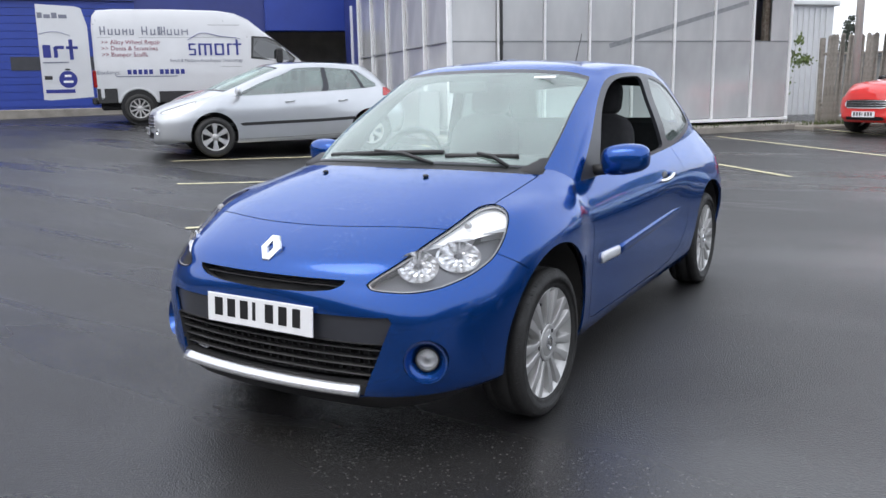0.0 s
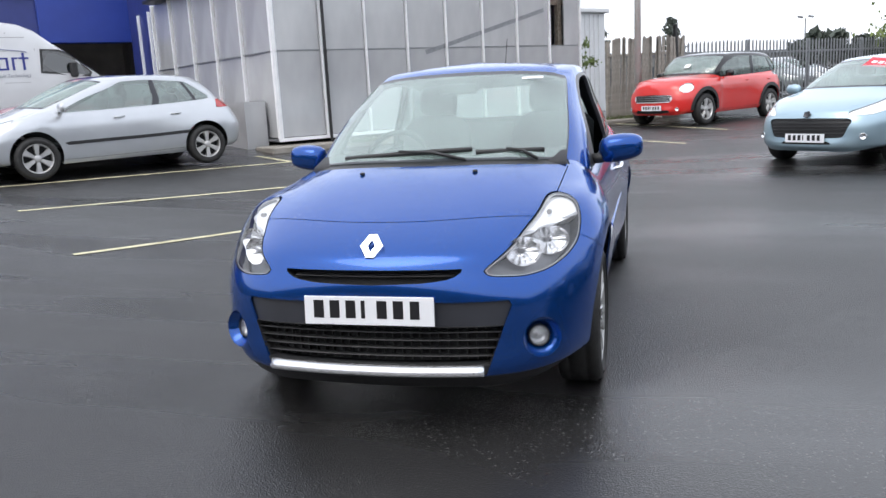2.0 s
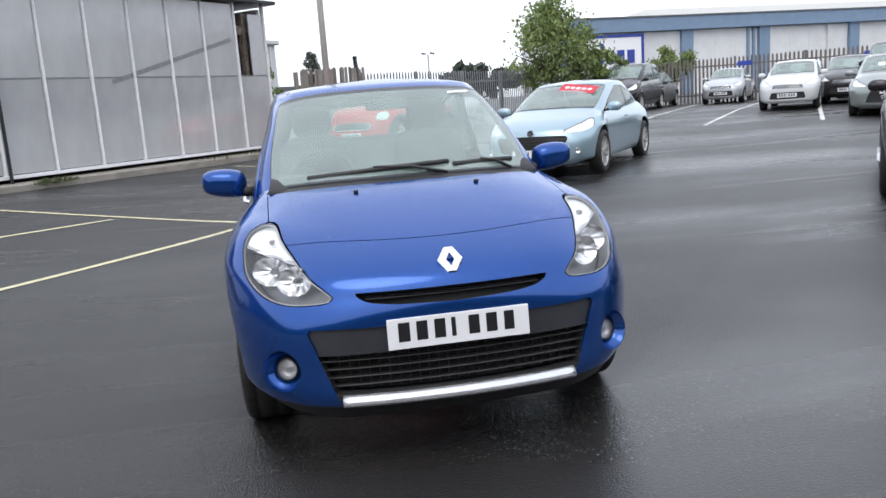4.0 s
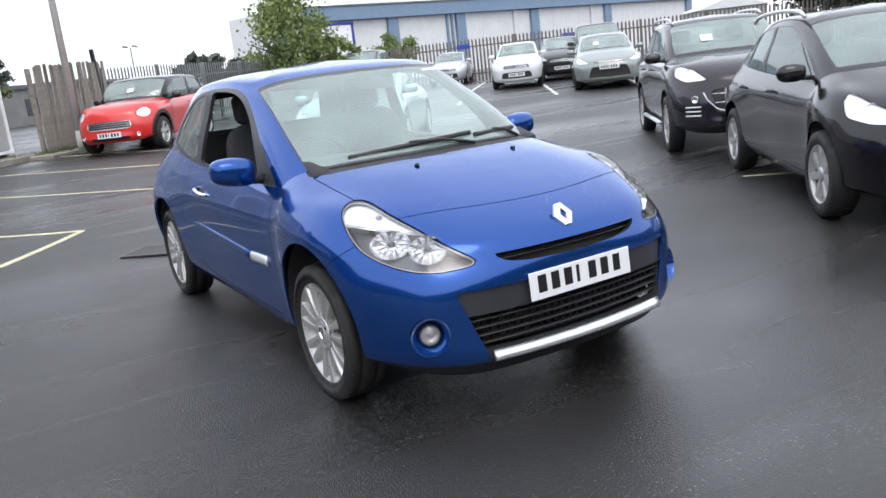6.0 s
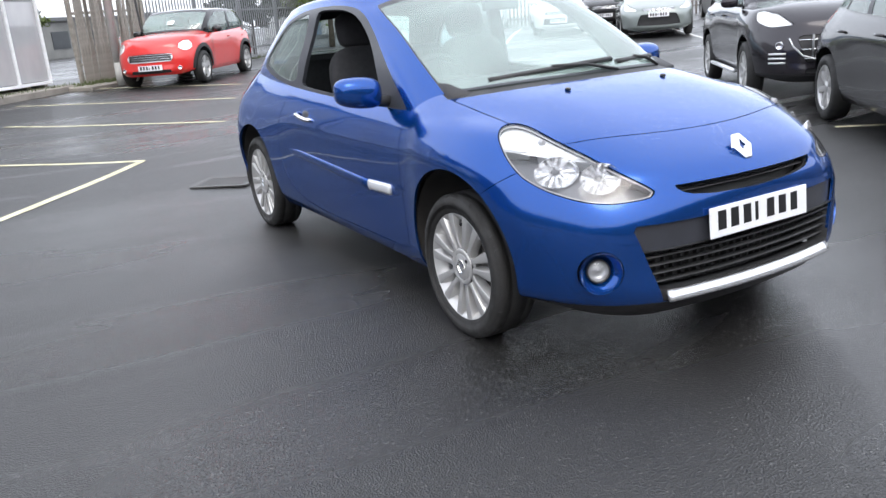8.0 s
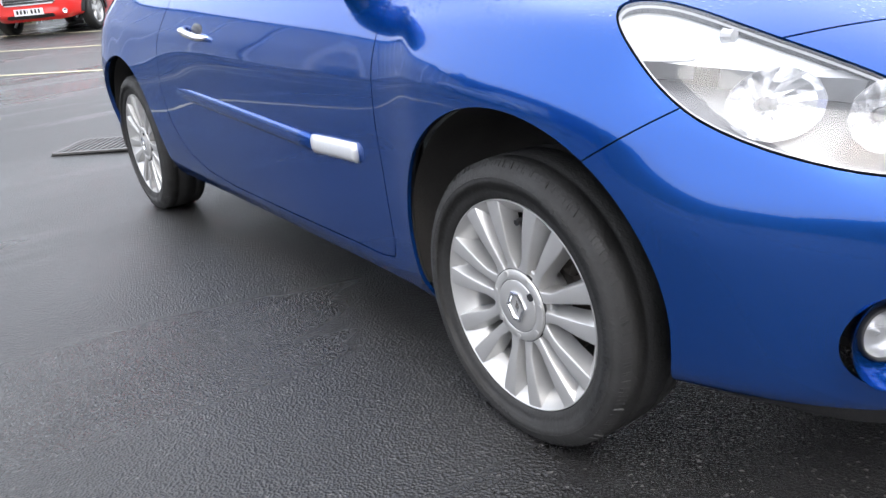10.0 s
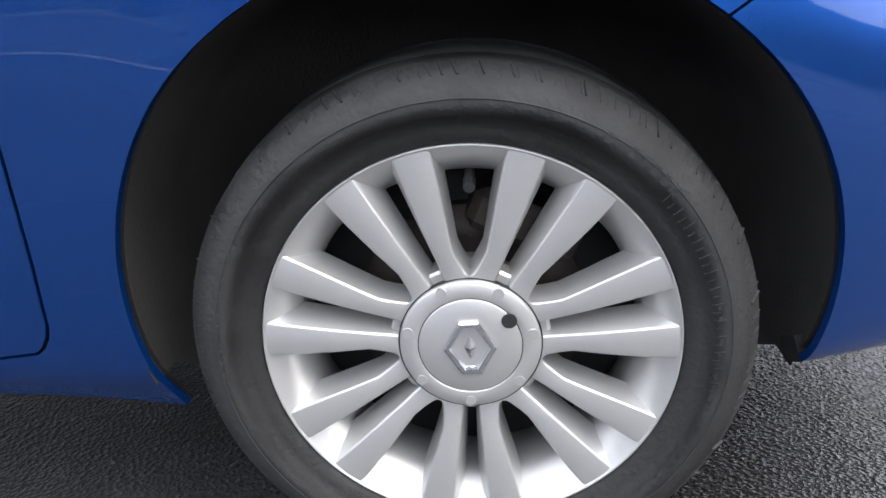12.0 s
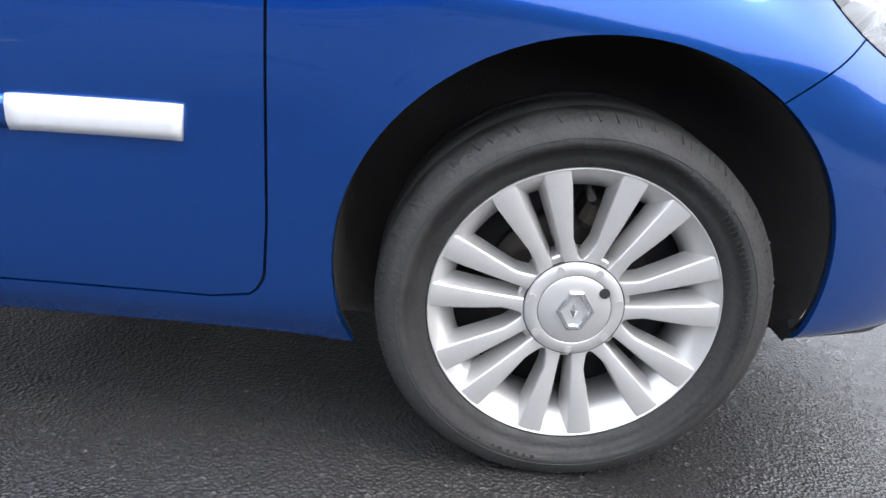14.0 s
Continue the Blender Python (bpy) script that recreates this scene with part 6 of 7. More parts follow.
def garage():
    g = empty("garage_building", site_pose(0, -24, .5), "dark blue clad garage with blue roller shutters and one open bay", "building")
    slab("wall_left", -40, -12.2, -24.3, -24, 0, 7, BLUE_CLAD, g)
    for a0, a1 in ((-12, -6.6), (-6.3, -1.5)):
        slab("shutter_back", a0, a1, -24.16, -24.13, .6, 4.2, BLUE_CLAD, g)
        n = 16
        for i in range(n):
            z = .62 + i * (4.2 - .62) / n
            slab("shutter_slat", a0, a1, -24.12, -24.02, z, z + (4.2 - .62) / n - .012, BLUE_DOOR, g)
        slab("window_strip", a0 + 1.2, a1 - .3, -24.02, -24.0, 2.15, 2.55, GLOSS_BLACK, g, "dark window strip in the shutter")
        slab("shutter_box", a0, a1, -24.2, -23.9, 4.2, 4.6, BLUE_CLAD, g)
    for a0, a1 in ((-12.2, -12), (-6.6, -6.3), (-1.5, 2.45)):
        slab("wall_pier", a0, a1, -24.3, -24, 0, 4.6, BLUE_CLAD, g)
    slab("upper_wall", -12.2, 7, -24.3, -23.95, 4.6, 7, BLUE_CLAD, g)
    slab("shutter_box", 2.45, 5.35, -24.25, -23.85, 3.32, 4.6, BLUE_DOOR, g, "raised blue shutter", .02)
    slab("wall_pier", 5.35, 5.75, -24.4, -23.8, 0, 4.6, PALE, g, "pale grey column", .01)
    slab("side_wall", 5.05, 5.2, -23.8, -20.2, 0, 7, BLUE_CLAD, g)
    for i in range(3):
        slab("window_bar", 4.98, 5.05, -22.7 + i * 1.1, -22.62 + i * 1.1, .5, 4, ALU, g)
    slab("window_bar", 4.99, 5.04, -22.7, -20.4, 2.1, 2.16, ALU, g)
    slab("interior_back", 1.5, 7, -33, -32.8, 0, 4.5, ROOM, g)
    slab("interior_side", 1.5, 1.6, -32.8, -24.3, 0, 4.5, ROOM, g)
    slab("interior_side", 7, 7.1, -32.8, -24.3, 0, 4.5, ROOM, g)
    slab("interior_ceiling", 1.5, 7, -32.8, -24.3, 4.5, 4.6, ROOM, g)
    slab("foot_kerb", -40, 2.4, -23.95, -23.2, .2, 1.0, CONCRETE, g, "pale concrete kerb along the garage", .02)


garage()


def unseen_wall(name, p, q, h):
    bm = bmesh.new()
    d = Vector(q) - Vector(p)
    box(bm, (d.length, .3, h), (0, 0, h / 2), None, .02)
    o = part(name, bm, DULL_WALL)
    c = (Vector(p) + Vector(q)) / 2
    o.matrix_world = Matrix.Translation((c.x, c.y, 0)) @ Matrix.Rotation(math.atan2(d.y, d.x), 4, "Z")
    tagged(o, "plain dull brick-coloured wall, unseen, added to darken reflections", "wall", kind="structure")


DULL_WALL = material("dull_brown_wall", (.11, .095, .085), .8, 0, .25, 1.0, .002, 30)
# added walls, out of view, cut low sky light and darken reflections
unseen_wall("unseen_wall_south", (-24, -17), (24, -17), 4.6)
unseen_wall("unseen_wall_west", (-24, -17), (-24, 4), 4.2)
unseen_wall("unseen_wall_east", (24, -17), (24, -2), 4.2)


def white_shed():
    s = empty("white_shed", site_pose(18, -18, .3), "white profiled steel shed behind the fence", "building")
    slab("shed_core", 15.3, 17.6, -24, -15.6, 0, 3.45, WHITE_CLAD, s)
    for i in range(11):
        slab("cladding_rib", 15.3 + i * .2, 15.36 + i * .2, -15.6, -15.56, .2, 3.4, WHITE_CLAD, s)
    for i in range(40):
        slab("cladding_rib", 15.26, 15.3, -24 + i * .2, -23.94 + i * .2, .2, 3.4, WHITE_CLAD, s)
    slab("shed_roof", 15.2, 17.7, -24.1, -15.45, 3.45, 3.6, WHITE_CLAD, s, "", .03)


white_shed()


GREY_ROOF = material("grey_roof_edge", (.13, .135, .14), .7, 0, .2, .8)


def warehouse():
    """Long white and grey-blue warehouse beyond the far fence."""
    p0, p1 = Vector((21.9, 61.5, 0)), Vector((80.0, 70.0, 0))
    d = (p1 - p0).normalized()
    L = 60.9
    m = Matrix.Translation(p0) @ Matrix.Rotation(math.atan2(d.y, d.x), 4, "Z")
    w = empty("warehouse", m, "long white warehouse with grey-blue pillars and fascia", "building")

    def blk(name, x0, x1, y0, y1, z0, z1, mat, label="", parent=None):
        bm = bmesh.new()
        box(bm, (x1 - x0, y1 - y0, z1 - z0), ((x0 + x1) / 2, (y0 + y1) / 2, (z0 + z1) / 2), None, .01)
        return part(name, bm, mat, parent or w, label)
    H = 7.1
    posts = [1.3, 13.0, 21.3, 31.8, 44.0, L - .6]
    blk("core", .7, L, .6, 8, 0, H, WHITE_CLAD)
    for x0, x1 in zip(posts, posts[1:]):
        wp = blk("wall_panel", x0 + .6, x1 - .6, .4, .6, 0, H - 1.2, WHITE_CLAD)
        n = int((x1 - x0) / 1.9)
        for k in range(n):
            xx = x0 + .8 + k * (x1 - x0 - 1.6) / max(1, n - 1)
            blk("cladding_rib", xx, xx + .04, .385, .4, 0, H - 1.2, WHITE_CLAD, "", wp)
    for x in posts:
        blk("pillar", x - .58, x + .58, .1, .6, 0, H - 1.0, GREY_BLUE, "grey-blue pillar")
    for x in (19.6, 20.2):
        blk("pillar_strip", x - .12, x + .12, .2, .4, 0, H - 1.0, GREY_BLUE)
    blk("fascia", .4, L + .3, -.2, 1.0, H - 1.15, H, GREY_BLUE, "grey-blue roof fascia")
    blk("fascia_cap", .35, L + .35, -.3, 1.0, H, H + .12, GREY_ROOF, "dark roof edge")
    bm = bmesh.new()
    vs = [bm.verts.new(v) for v in ((8, .8, H + .1), (L, .8, H + .1), (L, 8, H), (8, 8, H), (14, 8, H + 1.5), (L, 8, H + 1.5))]
    for f in ((0, 1, 5, 4), (2, 3, 4, 5), (0, 4, 3), (1, 2, 5)):
        bm.faces.new([vs[i] for i in f])
    part("roof", bm, PALE, w, "pale grey pitched roof")
    sg = blk("sign", 1.9, 8.2, .0, .1, 2.4, 5.55, WHITE_PLATE, "white sign with a blue border and bars")
    for x0, x1, z0, z1 in ((8.2, 8.45, 2.3, 5.8), (1.7, 8.45, 5.55, 5.8), (4.2, 4.5, 3.4, 5.1), (4.7, 5.5, 3.4, 4.5), (5.8, 6.5, 3.4, 4.5), (6.8, 7.5, 3.4, 4.5)):
        blk("sign_bar", x0, x1, -.05, .0, z0, z1, BLUE_DOOR, "", sg)
    for x in (28.6, 41.0):
        blk("downpipe", x, x + .16, .1, .4, 0, H - 1.0, WHITE_CLAD)


warehouse()


def low_shed():
    s = empty("low_white_building", pose(54.7, 43.3, 0, 0, 0, -35), "low white-roofed building beyond the far fence", "building")
    bm = bmesh.new()
    box(bm, (5.4, 6, 3.2), (0, 0, 1.6), None, .05)
    part("wall", bm, PALE, s)
    bm = bmesh.new()
    vs = [bm.verts.new(v) for v in ((-2.9, -3.3, 3.2), (2.9, -3.3, 3.2), (2.9, 3.3, 3.2), (-2.9, 3.3, 3.2), (0, -3.3, 4.1), (0, 3.3, 4.1))]
    for f in ((0, 4, 5, 3), (1, 2, 5, 4), (0, 1, 4), (2, 3, 5), (0, 3, 2, 1)):
        bm.faces.new([vs[i] for i in f])
    part("roof", bm, WHITE_CLAD, s)


low_shed()


def far_shed():
    """A long low grey building in the neighbouring yard, seen over and between the pales."""
    s = empty("grey_low_building", site_pose(38, -34, 0), "long low grey building in the next yard", "building")
    slab("wall", 10, 70, -36, -34, 0, 2.75, GREY_WALL, s)
    slab("roof_edge", 9.8, 70.2, -36.2, -33.8, 2.75, 3.0, GREY_ROOF, s, "darker roof edge")
    for i in range(14):
        slab("window", 13 + i * 4, 14.8 + i * 4, -34.0, -33.95, 1.0, 2.1, DARK_PANE, s)


GREY_WALL = material("dull_grey_cladding", (.20, .20, .19), .8, 0, .25, .6)
DARK_PANE = material("dark_far_pane", (.05, .055, .06), .3, 0, .2, 2)
far_shed()


# ---------------------------------------------------------------- fences and poles
def paling_mesh(name, w, t, h, tip, mat):
    me = bpy.data.meshes.new(name)
    bm = bmesh.new()
    pts = [(-w / 2, 0), (w / 2, 0), (w / 2, h - tip), (0, h) if tip else (w / 2, h), (-w / 2, h - tip)]
    pts = [p for i, p in enumerate(pts) if i == 0 or p != pts[i - 1]]
    a = [bm.verts.new((x, -t / 2, z)) for x, z in pts]
    b = [bm.verts.new((x, t / 2, z)) for x, z in pts]
    bm.faces.new(a[::-1])
    bm.faces.new(b)
    for i in range(len(pts)):
        j = (i + 1) % len(pts)
        bm.faces.new((a[i], a[j], b[j], b[i]))
    bmesh.ops.recalc_face_normals(bm, faces=bm.faces)
    bm.to_mesh(me)
    bm.free()
    me.materials.append(mat)
    return me


def fence(name, label, p0, p1, step, me, rails, post_step, post_h, mat, lean=0.0, seed=1, post_w=.09, jitter=0.0, piece="pale"):
    P0, P1 = site(*p0), site(*p1)
    d = P1 - P0
    L = Vector((d.x, d.y, 0)).length
    ang = math.atan2(d.y, d.x)
    f = empty(name, Matrix.Translation(P0) @ Matrix.Rotation(ang, 4, "Z"), label, "fence")
    rng = random.Random(seed)
    n = int(L / step)

    def zat(x):
        q = P0 + d * (x / L)
        return rise(q.x, q.y) - P0.z
    for i in range(n):
        x = (i + .5) * step
        o = new(piece, me)
        o.parent = f
        o.matrix_local = Matrix.Translation((x + rng.uniform(-jitter, jitter), 0, zat(x))) @ Matrix.Rotation(rng.gauss(lean, abs(lean) * .5 + jitter * .6), 4, "Y") @ Matrix.Diagonal((1, 1, 1 + rng.uniform(-1, 1) * jitter * 2, 1))
    for z in rails:
        bar("rail", [(0, .04, z), (L / 2, .04, z + zat(L / 2)), (L, .04, z + zat(L))], .05, .06, mat, f)
    k = max(1, int(L / post_step))
    for i in range(k + 1):
        x = i * L / k
        bm = bmesh.new()
        box(bm, (post_w, post_w, post_h), (x, .09, post_h / 2 + zat(x)), None, .006)
        part("post", bm, mat, f)
    return f


fence("timber_fence", "leaning weathered timber paling fence", (13.05, -11.1), (15.3, -10.75), .094, paling_mesh("paling", .096, .018, 2.02, .03, TIMBER), (.5, 1.6), 2.2, 1.95, TIMBER, lean=.03, seed=2, jitter=.006, piece="paling")
fence("steel_fence", "galvanised steel palisade fence with pointed pales", (15.35, -10.75), (34.8, -10.0), .155, paling_mesh("pale", .068, .012, 1.85, .07, STEEL), (.35, 1.5), 2.75, 1.85, STEEL, seed=3, jitter=.002)
fence("far_fence", "brown-grey steel palisade fence along the far boundary", (34.8, -10.0), (33.8, 24.0), .17, paling_mesh("pale", .085, .014, 1.95, .08, STEEL_FAR), (.35, 1.6), 2.75, 1.95, STEEL_FAR, seed=4, jitter=.002)
bm = bmesh.new()
box(bm, (.09, .09, 2.3), (0, 0, 1.15), Matrix.Rotation(radians(-4), 4, "Y"), .01)
o = tagged(part("black_fence_post", bm, BLACK_PIPE), "black leaning steel post at the fence end", "post")
o.matrix_world = site_pose(15.2, -10.8)
bm = bmesh.new()
cylinder(bm, .085, .06, (0, 0, 0), (0, 0, 9.0), 14)
cylinder(bm, .092, .092, (0, 0, 0), (0, 0, .5), 14)
o = tagged(part("lamp_post", bm, PALE, smooth=True), "tall grey steel lamp post in front of the fence", "lamp post")
o.matrix_world = Matrix.Translation(site(13.15, -10.3))
fl = empty("floodlight_mast", pose(12, 66, 0), "distant mast with two floodlights", "lamp post")
bm = bmesh.new()
cylinder(bm, .07, .05, (0, 0, 0), (0, 0, 5.3), 8)
part("mast", bm, STEEL, fl)
for x in (-.38, .38):
    bm = bmesh.new()
    box(bm, (.42, .3, .14), (x, 0, 5.4), Matrix.Rotation(radians(15), 4, "Y"), .03)
    part("floodlight", bm, STEEL, fl)
for a, b in ((34.6, -8.4), (34.6, -3.9), (34.5, 1.0)):
    bm = bmesh.new()
    box(bm, (.05, .62, .20), (0, 0, 1.62), None, .005)
    o = tagged(part("bay_sign", bm, BLUE_DOOR), "small blue sign on the far fence", "sign", "bay signs")
    o.matrix_world = site_pose(a, b)


# ---------------------------------------------------------------- plants
def crown(rng, centre, radii, count, size, clumps, taper=0.0):
    """Leaves as small bent quads gathered in clumps, with gaps: vertices and faces."""
    vs, fs = [], []
    cl = []
    for _ in range(clumps):
        while True:
            p = Vector((rng.uniform(-1, 1), rng.uniform(-1, 1), rng.uniform(-1, 1)))
            if p.length < 1:
                break
        slim = 1.15 - taper * (p.z + 1) * .5
        cl.append((Vector((p.x * radii[0] * slim, p.y * radii[1] * slim, p.z * radii[2])) + Vector(centre), rng.uniform(.16, .34) * min(radii) * (.55 + .45 * slim)))
    for _ in range(count):
        c, r = rng.choice(cl)
        p = c + Vector((rng.gauss(0, 1), rng.gauss(0, 1), rng.gauss(0, .8))) * r * .7
        s = size * rng.uniform(.6, 1.4)
        q = Euler((rng.uniform(0, 6.3), rng.uniform(0, 6.3), rng.uniform(0, 6.3))).to_matrix()
        k = len(vs)
        for x, y, z in ((-.5, 0, 0), (0, -.32, .06), (.5, 0, 0), (0, .32, .06)):
            vs.append(p + q @ Vector((x, y, z)) * s)
        fs.append((k, k + 1, k + 2, k + 3))
    return vs, fs


def tree(name, label, at, h, trunk, radii, centre_z, mat, leaves, size, clumps, seed, taper=0.15):
    rng = random.Random(seed)
    t = empty(name, Matrix.Translation(at), label, "tree")
    bm = bmesh.new()
    cylinder(bm, trunk, trunk * .55, (0, 0, -.1), (.1, 0, centre_z), 10)
    part("trunk", bm, BARK, t, smooth=True)
    for i in range(7):
        a = rng.uniform(0, 6.28)
        z = centre_z * rng.uniform(.55, 1.0)
        e = Vector((math.cos(a) * radii[0] * .75, math.sin(a) * radii[1] * .75, z + radii[2] * rng.uniform(.1, .7)))
        bm = bmesh.new()
        cylinder(bm, trunk * .4, trunk * .1, (.06, 0, z), e, 7)
        part("limb", bm, BARK, t)
    vs, fs = crown(rng, (0, 0, centre_z + radii[2] * .3), radii, leaves, size, clumps, taper)
    c = raw("crown", vs, fs, mat, t, "", False)
    return t


tree("bushy_tree", "leafy green tree behind the steel fence", (9.7, 26.3, .3), 5, .12, (2.0, 1.8, 1.65), 2.3, LEAF, 9500, .13, 60, 11, .8)
tree("bushy_tree", "small leafy tree spreading beside a taller one", (11.9, 27.3, .3), 4, .1, (1.7, 1.3, .6), 1.75, LEAF, 5000, .13, 34, 12, .5)
tree("shrub_tree", "low leafy tree behind the far fence", (17.9, 33.2, .3), 4, .1, (1.5, 1.1, .75), 1.75, LEAF, 7000, .11, 36, 13, .5)
tree("shrub_tree", "distant grey-green tree beyond the yard", (6.9, 27, .3), 5, .08, (1.4, 1.1, .5), 1.55, LEAF_GREY, 3000, .3, 26, 14)
tree("conifer", "dark narrow tree far behind the fence", (2.0, 62, .3), 6, .12, (.75, .75, 1.9), 3.2, LEAF_GREY, 2600, .2, 40, 15, .6)
tree("conifer", "dark narrow tree far behind the fence", (-3.2, 60, .3), 6, .12, (.75, .75, 1.9), 3.0, LEAF_GREY, 2600, .2, 40, 16, .6)
for i, (x, y, r, z) in enumerate(((33.5, 19, 3.0, 3.3), (36, 14, 3.6, 3.4), (38, 8, 3.8, 3.5), (40, 2, 4, 3.6))):
    tree("dark_evergreen", "dark evergreen tree above the yard's far side", (x, y, 0), 7, .2, (r, r, 2.9), z, LEAF_DARK, 17000, .2, 80, 30 + i)


def tufts(name, label, rows, count, h, seed):
    rng = random.Random(seed)
    vs, fs = [], []
    for _ in range(count):
        a0, b0, a1, b1, sp = rng.choice(rows)
        t = rng.random()
        p = site(a0 + (a1 - a0) * t + rng.gauss(0, sp), b0 + (b1 - b0) * t + rng.gauss(0, sp))
        top = 0.41 if b0 < -10.65 and a0 < 14 else p.z
        p.z = max(p.z, top) - .01
        an, hh = rng.uniform(0, 6.28), h * rng.uniform(.4, 1.3)
        w = Vector((math.cos(an), math.sin(an), 0)) * .012
        bend = Vector((rng.gauss(0, .3), rng.gauss(0, .3), 1)) * hh
        k = len(vs)
        vs += [p - w, p + w, p + bend * .6 + w * .7, p + bend]
        fs.append((k, k + 1, k + 2, k + 3))
    return tagged(raw(name, vs, fs, GRASS, None, "", False), label, "weeds", kind="stuff")


tufts("weeds", "green weeds along the fence foot and plinth edge", ((12.4, -10.9, 14.2, -10.7, .12), (12.6, -11.2, 15.3, -10.65, .1), (5.6, -11.0, 6.3, -11.0, .08), (9.6, -11.2, 12.8, -11.3, .12), (15.6, -10.6, 22, -10.3, .1)), 1100, .085, 8)
rng0 = random.Random(21)
vs, fs = crown(rng0, (0, 0, 0), (.5, .5, .8), 900, .1, 16)
o = tagged(raw("ivy_bush", vs, fs, LEAF, None, "", False), "green bush between outbuilding and fence", "bush")
o.matrix_world = Matrix.Translation(site(13.3, -12.6, 1.75))


# ---------------------------------------------------------------- small things on the ground
CAST_IRON = material("wet_cast_iron", (.075, .073, .07), .38, .3, .3, 30, .001, 200)


def drain():
    d = empty("drain_grate", pose(-.60, 4.33, rise(-.6, 4.33) + .004, 0, 0, math.degrees(SITE_TURN) - 90), "cast iron slotted drain grate set in the tarmac", "drain")
    # flat dark plate stands in for the shade below the bars
    bm = bmesh.new()
    box(bm, (.52, .42, .004), (0, 0, -.001))
    part("grate_pit", bm, VOID, d)
    for x0, y0, sx, sy in ((0, .2, .5, .03), (0, -.2, .5, .03), (.245, 0, .03, .4), (-.245, 0, .03, .4)):
        bm = bmesh.new()
        box(bm, (sx, sy, .016), (x0, y0, .006), None, .003)
        part("grate_frame", bm, CAST_IRON, d)
    for i in range(11):
        bm = bmesh.new()
        box(bm, (.020, .38, .014), (-.21 + i * .042, 0, .006), None, .002)
        part("grate_bar", bm, CAST_IRON, d)
    for y in (-.07, .07):
        bm = bmesh.new()
        box(bm, (.46, .016, .009), (0, y, .0032), None, .002)
        part("grate_bar", bm, CAST_IRON, d)


drain()


# ---------------------------------------------------------------- the van
LETTER_BLUE = material("dark_blue_lettering", (.02, .03, .22), .4, 0, .1, 10)
LETTER_GREY = material("grey_lettering", (.18, .19, .24), .4, 0, .1, 10)
LETTER_RED = material("dull_red_lettering", (.30, .10, .14), .4, 0, .1, 10)
VAN_SEAM = material("van_panel_seam", (.30, .31, .32), .6, 0, .1, 10)
# stations along the van from tail to nose: distance ahead of the rear axle, floor, shoulder, roof height, half width
VAN_RINGS = ((-.90, .50, 1.30, 2.30, .955), (-.87, .48, 1.30, 2.46, .970), (-.78, .47, 1.30, 2.57, .980), (-.4, .47, 1.30, 2.60, .985), (.8, .47, 1.30, 2.61, .985), (1.9, .47, 1.30, 2.59, .985),
             (2.30, .47, 1.30, 2.53, .985), (2.62, .47, 1.30, 2.39, .985), (2.95, .47, 1.30, 2.12, .98), (3.42, .47, 1.28, 1.77, .97), (3.82, .47, 1.22, 1.44, .955), (4.02, .47, 1.12, 1.24, .93), (4.16, .47, 1.0, 1.08, .88), (4.20, .50, .86, .92, .84))


def van_side(x, z):
    """Half width of the van's flank at a place."""
    r = [np.interp(x, [q[0] for q in VAN_RINGS], [q[k] for q in VAN_RINGS]) for k in range(5)]
    return r[4] * (1 - .10 * max(0, (z - r[2]) / (2.6 - 1.3)) ** 1.4)


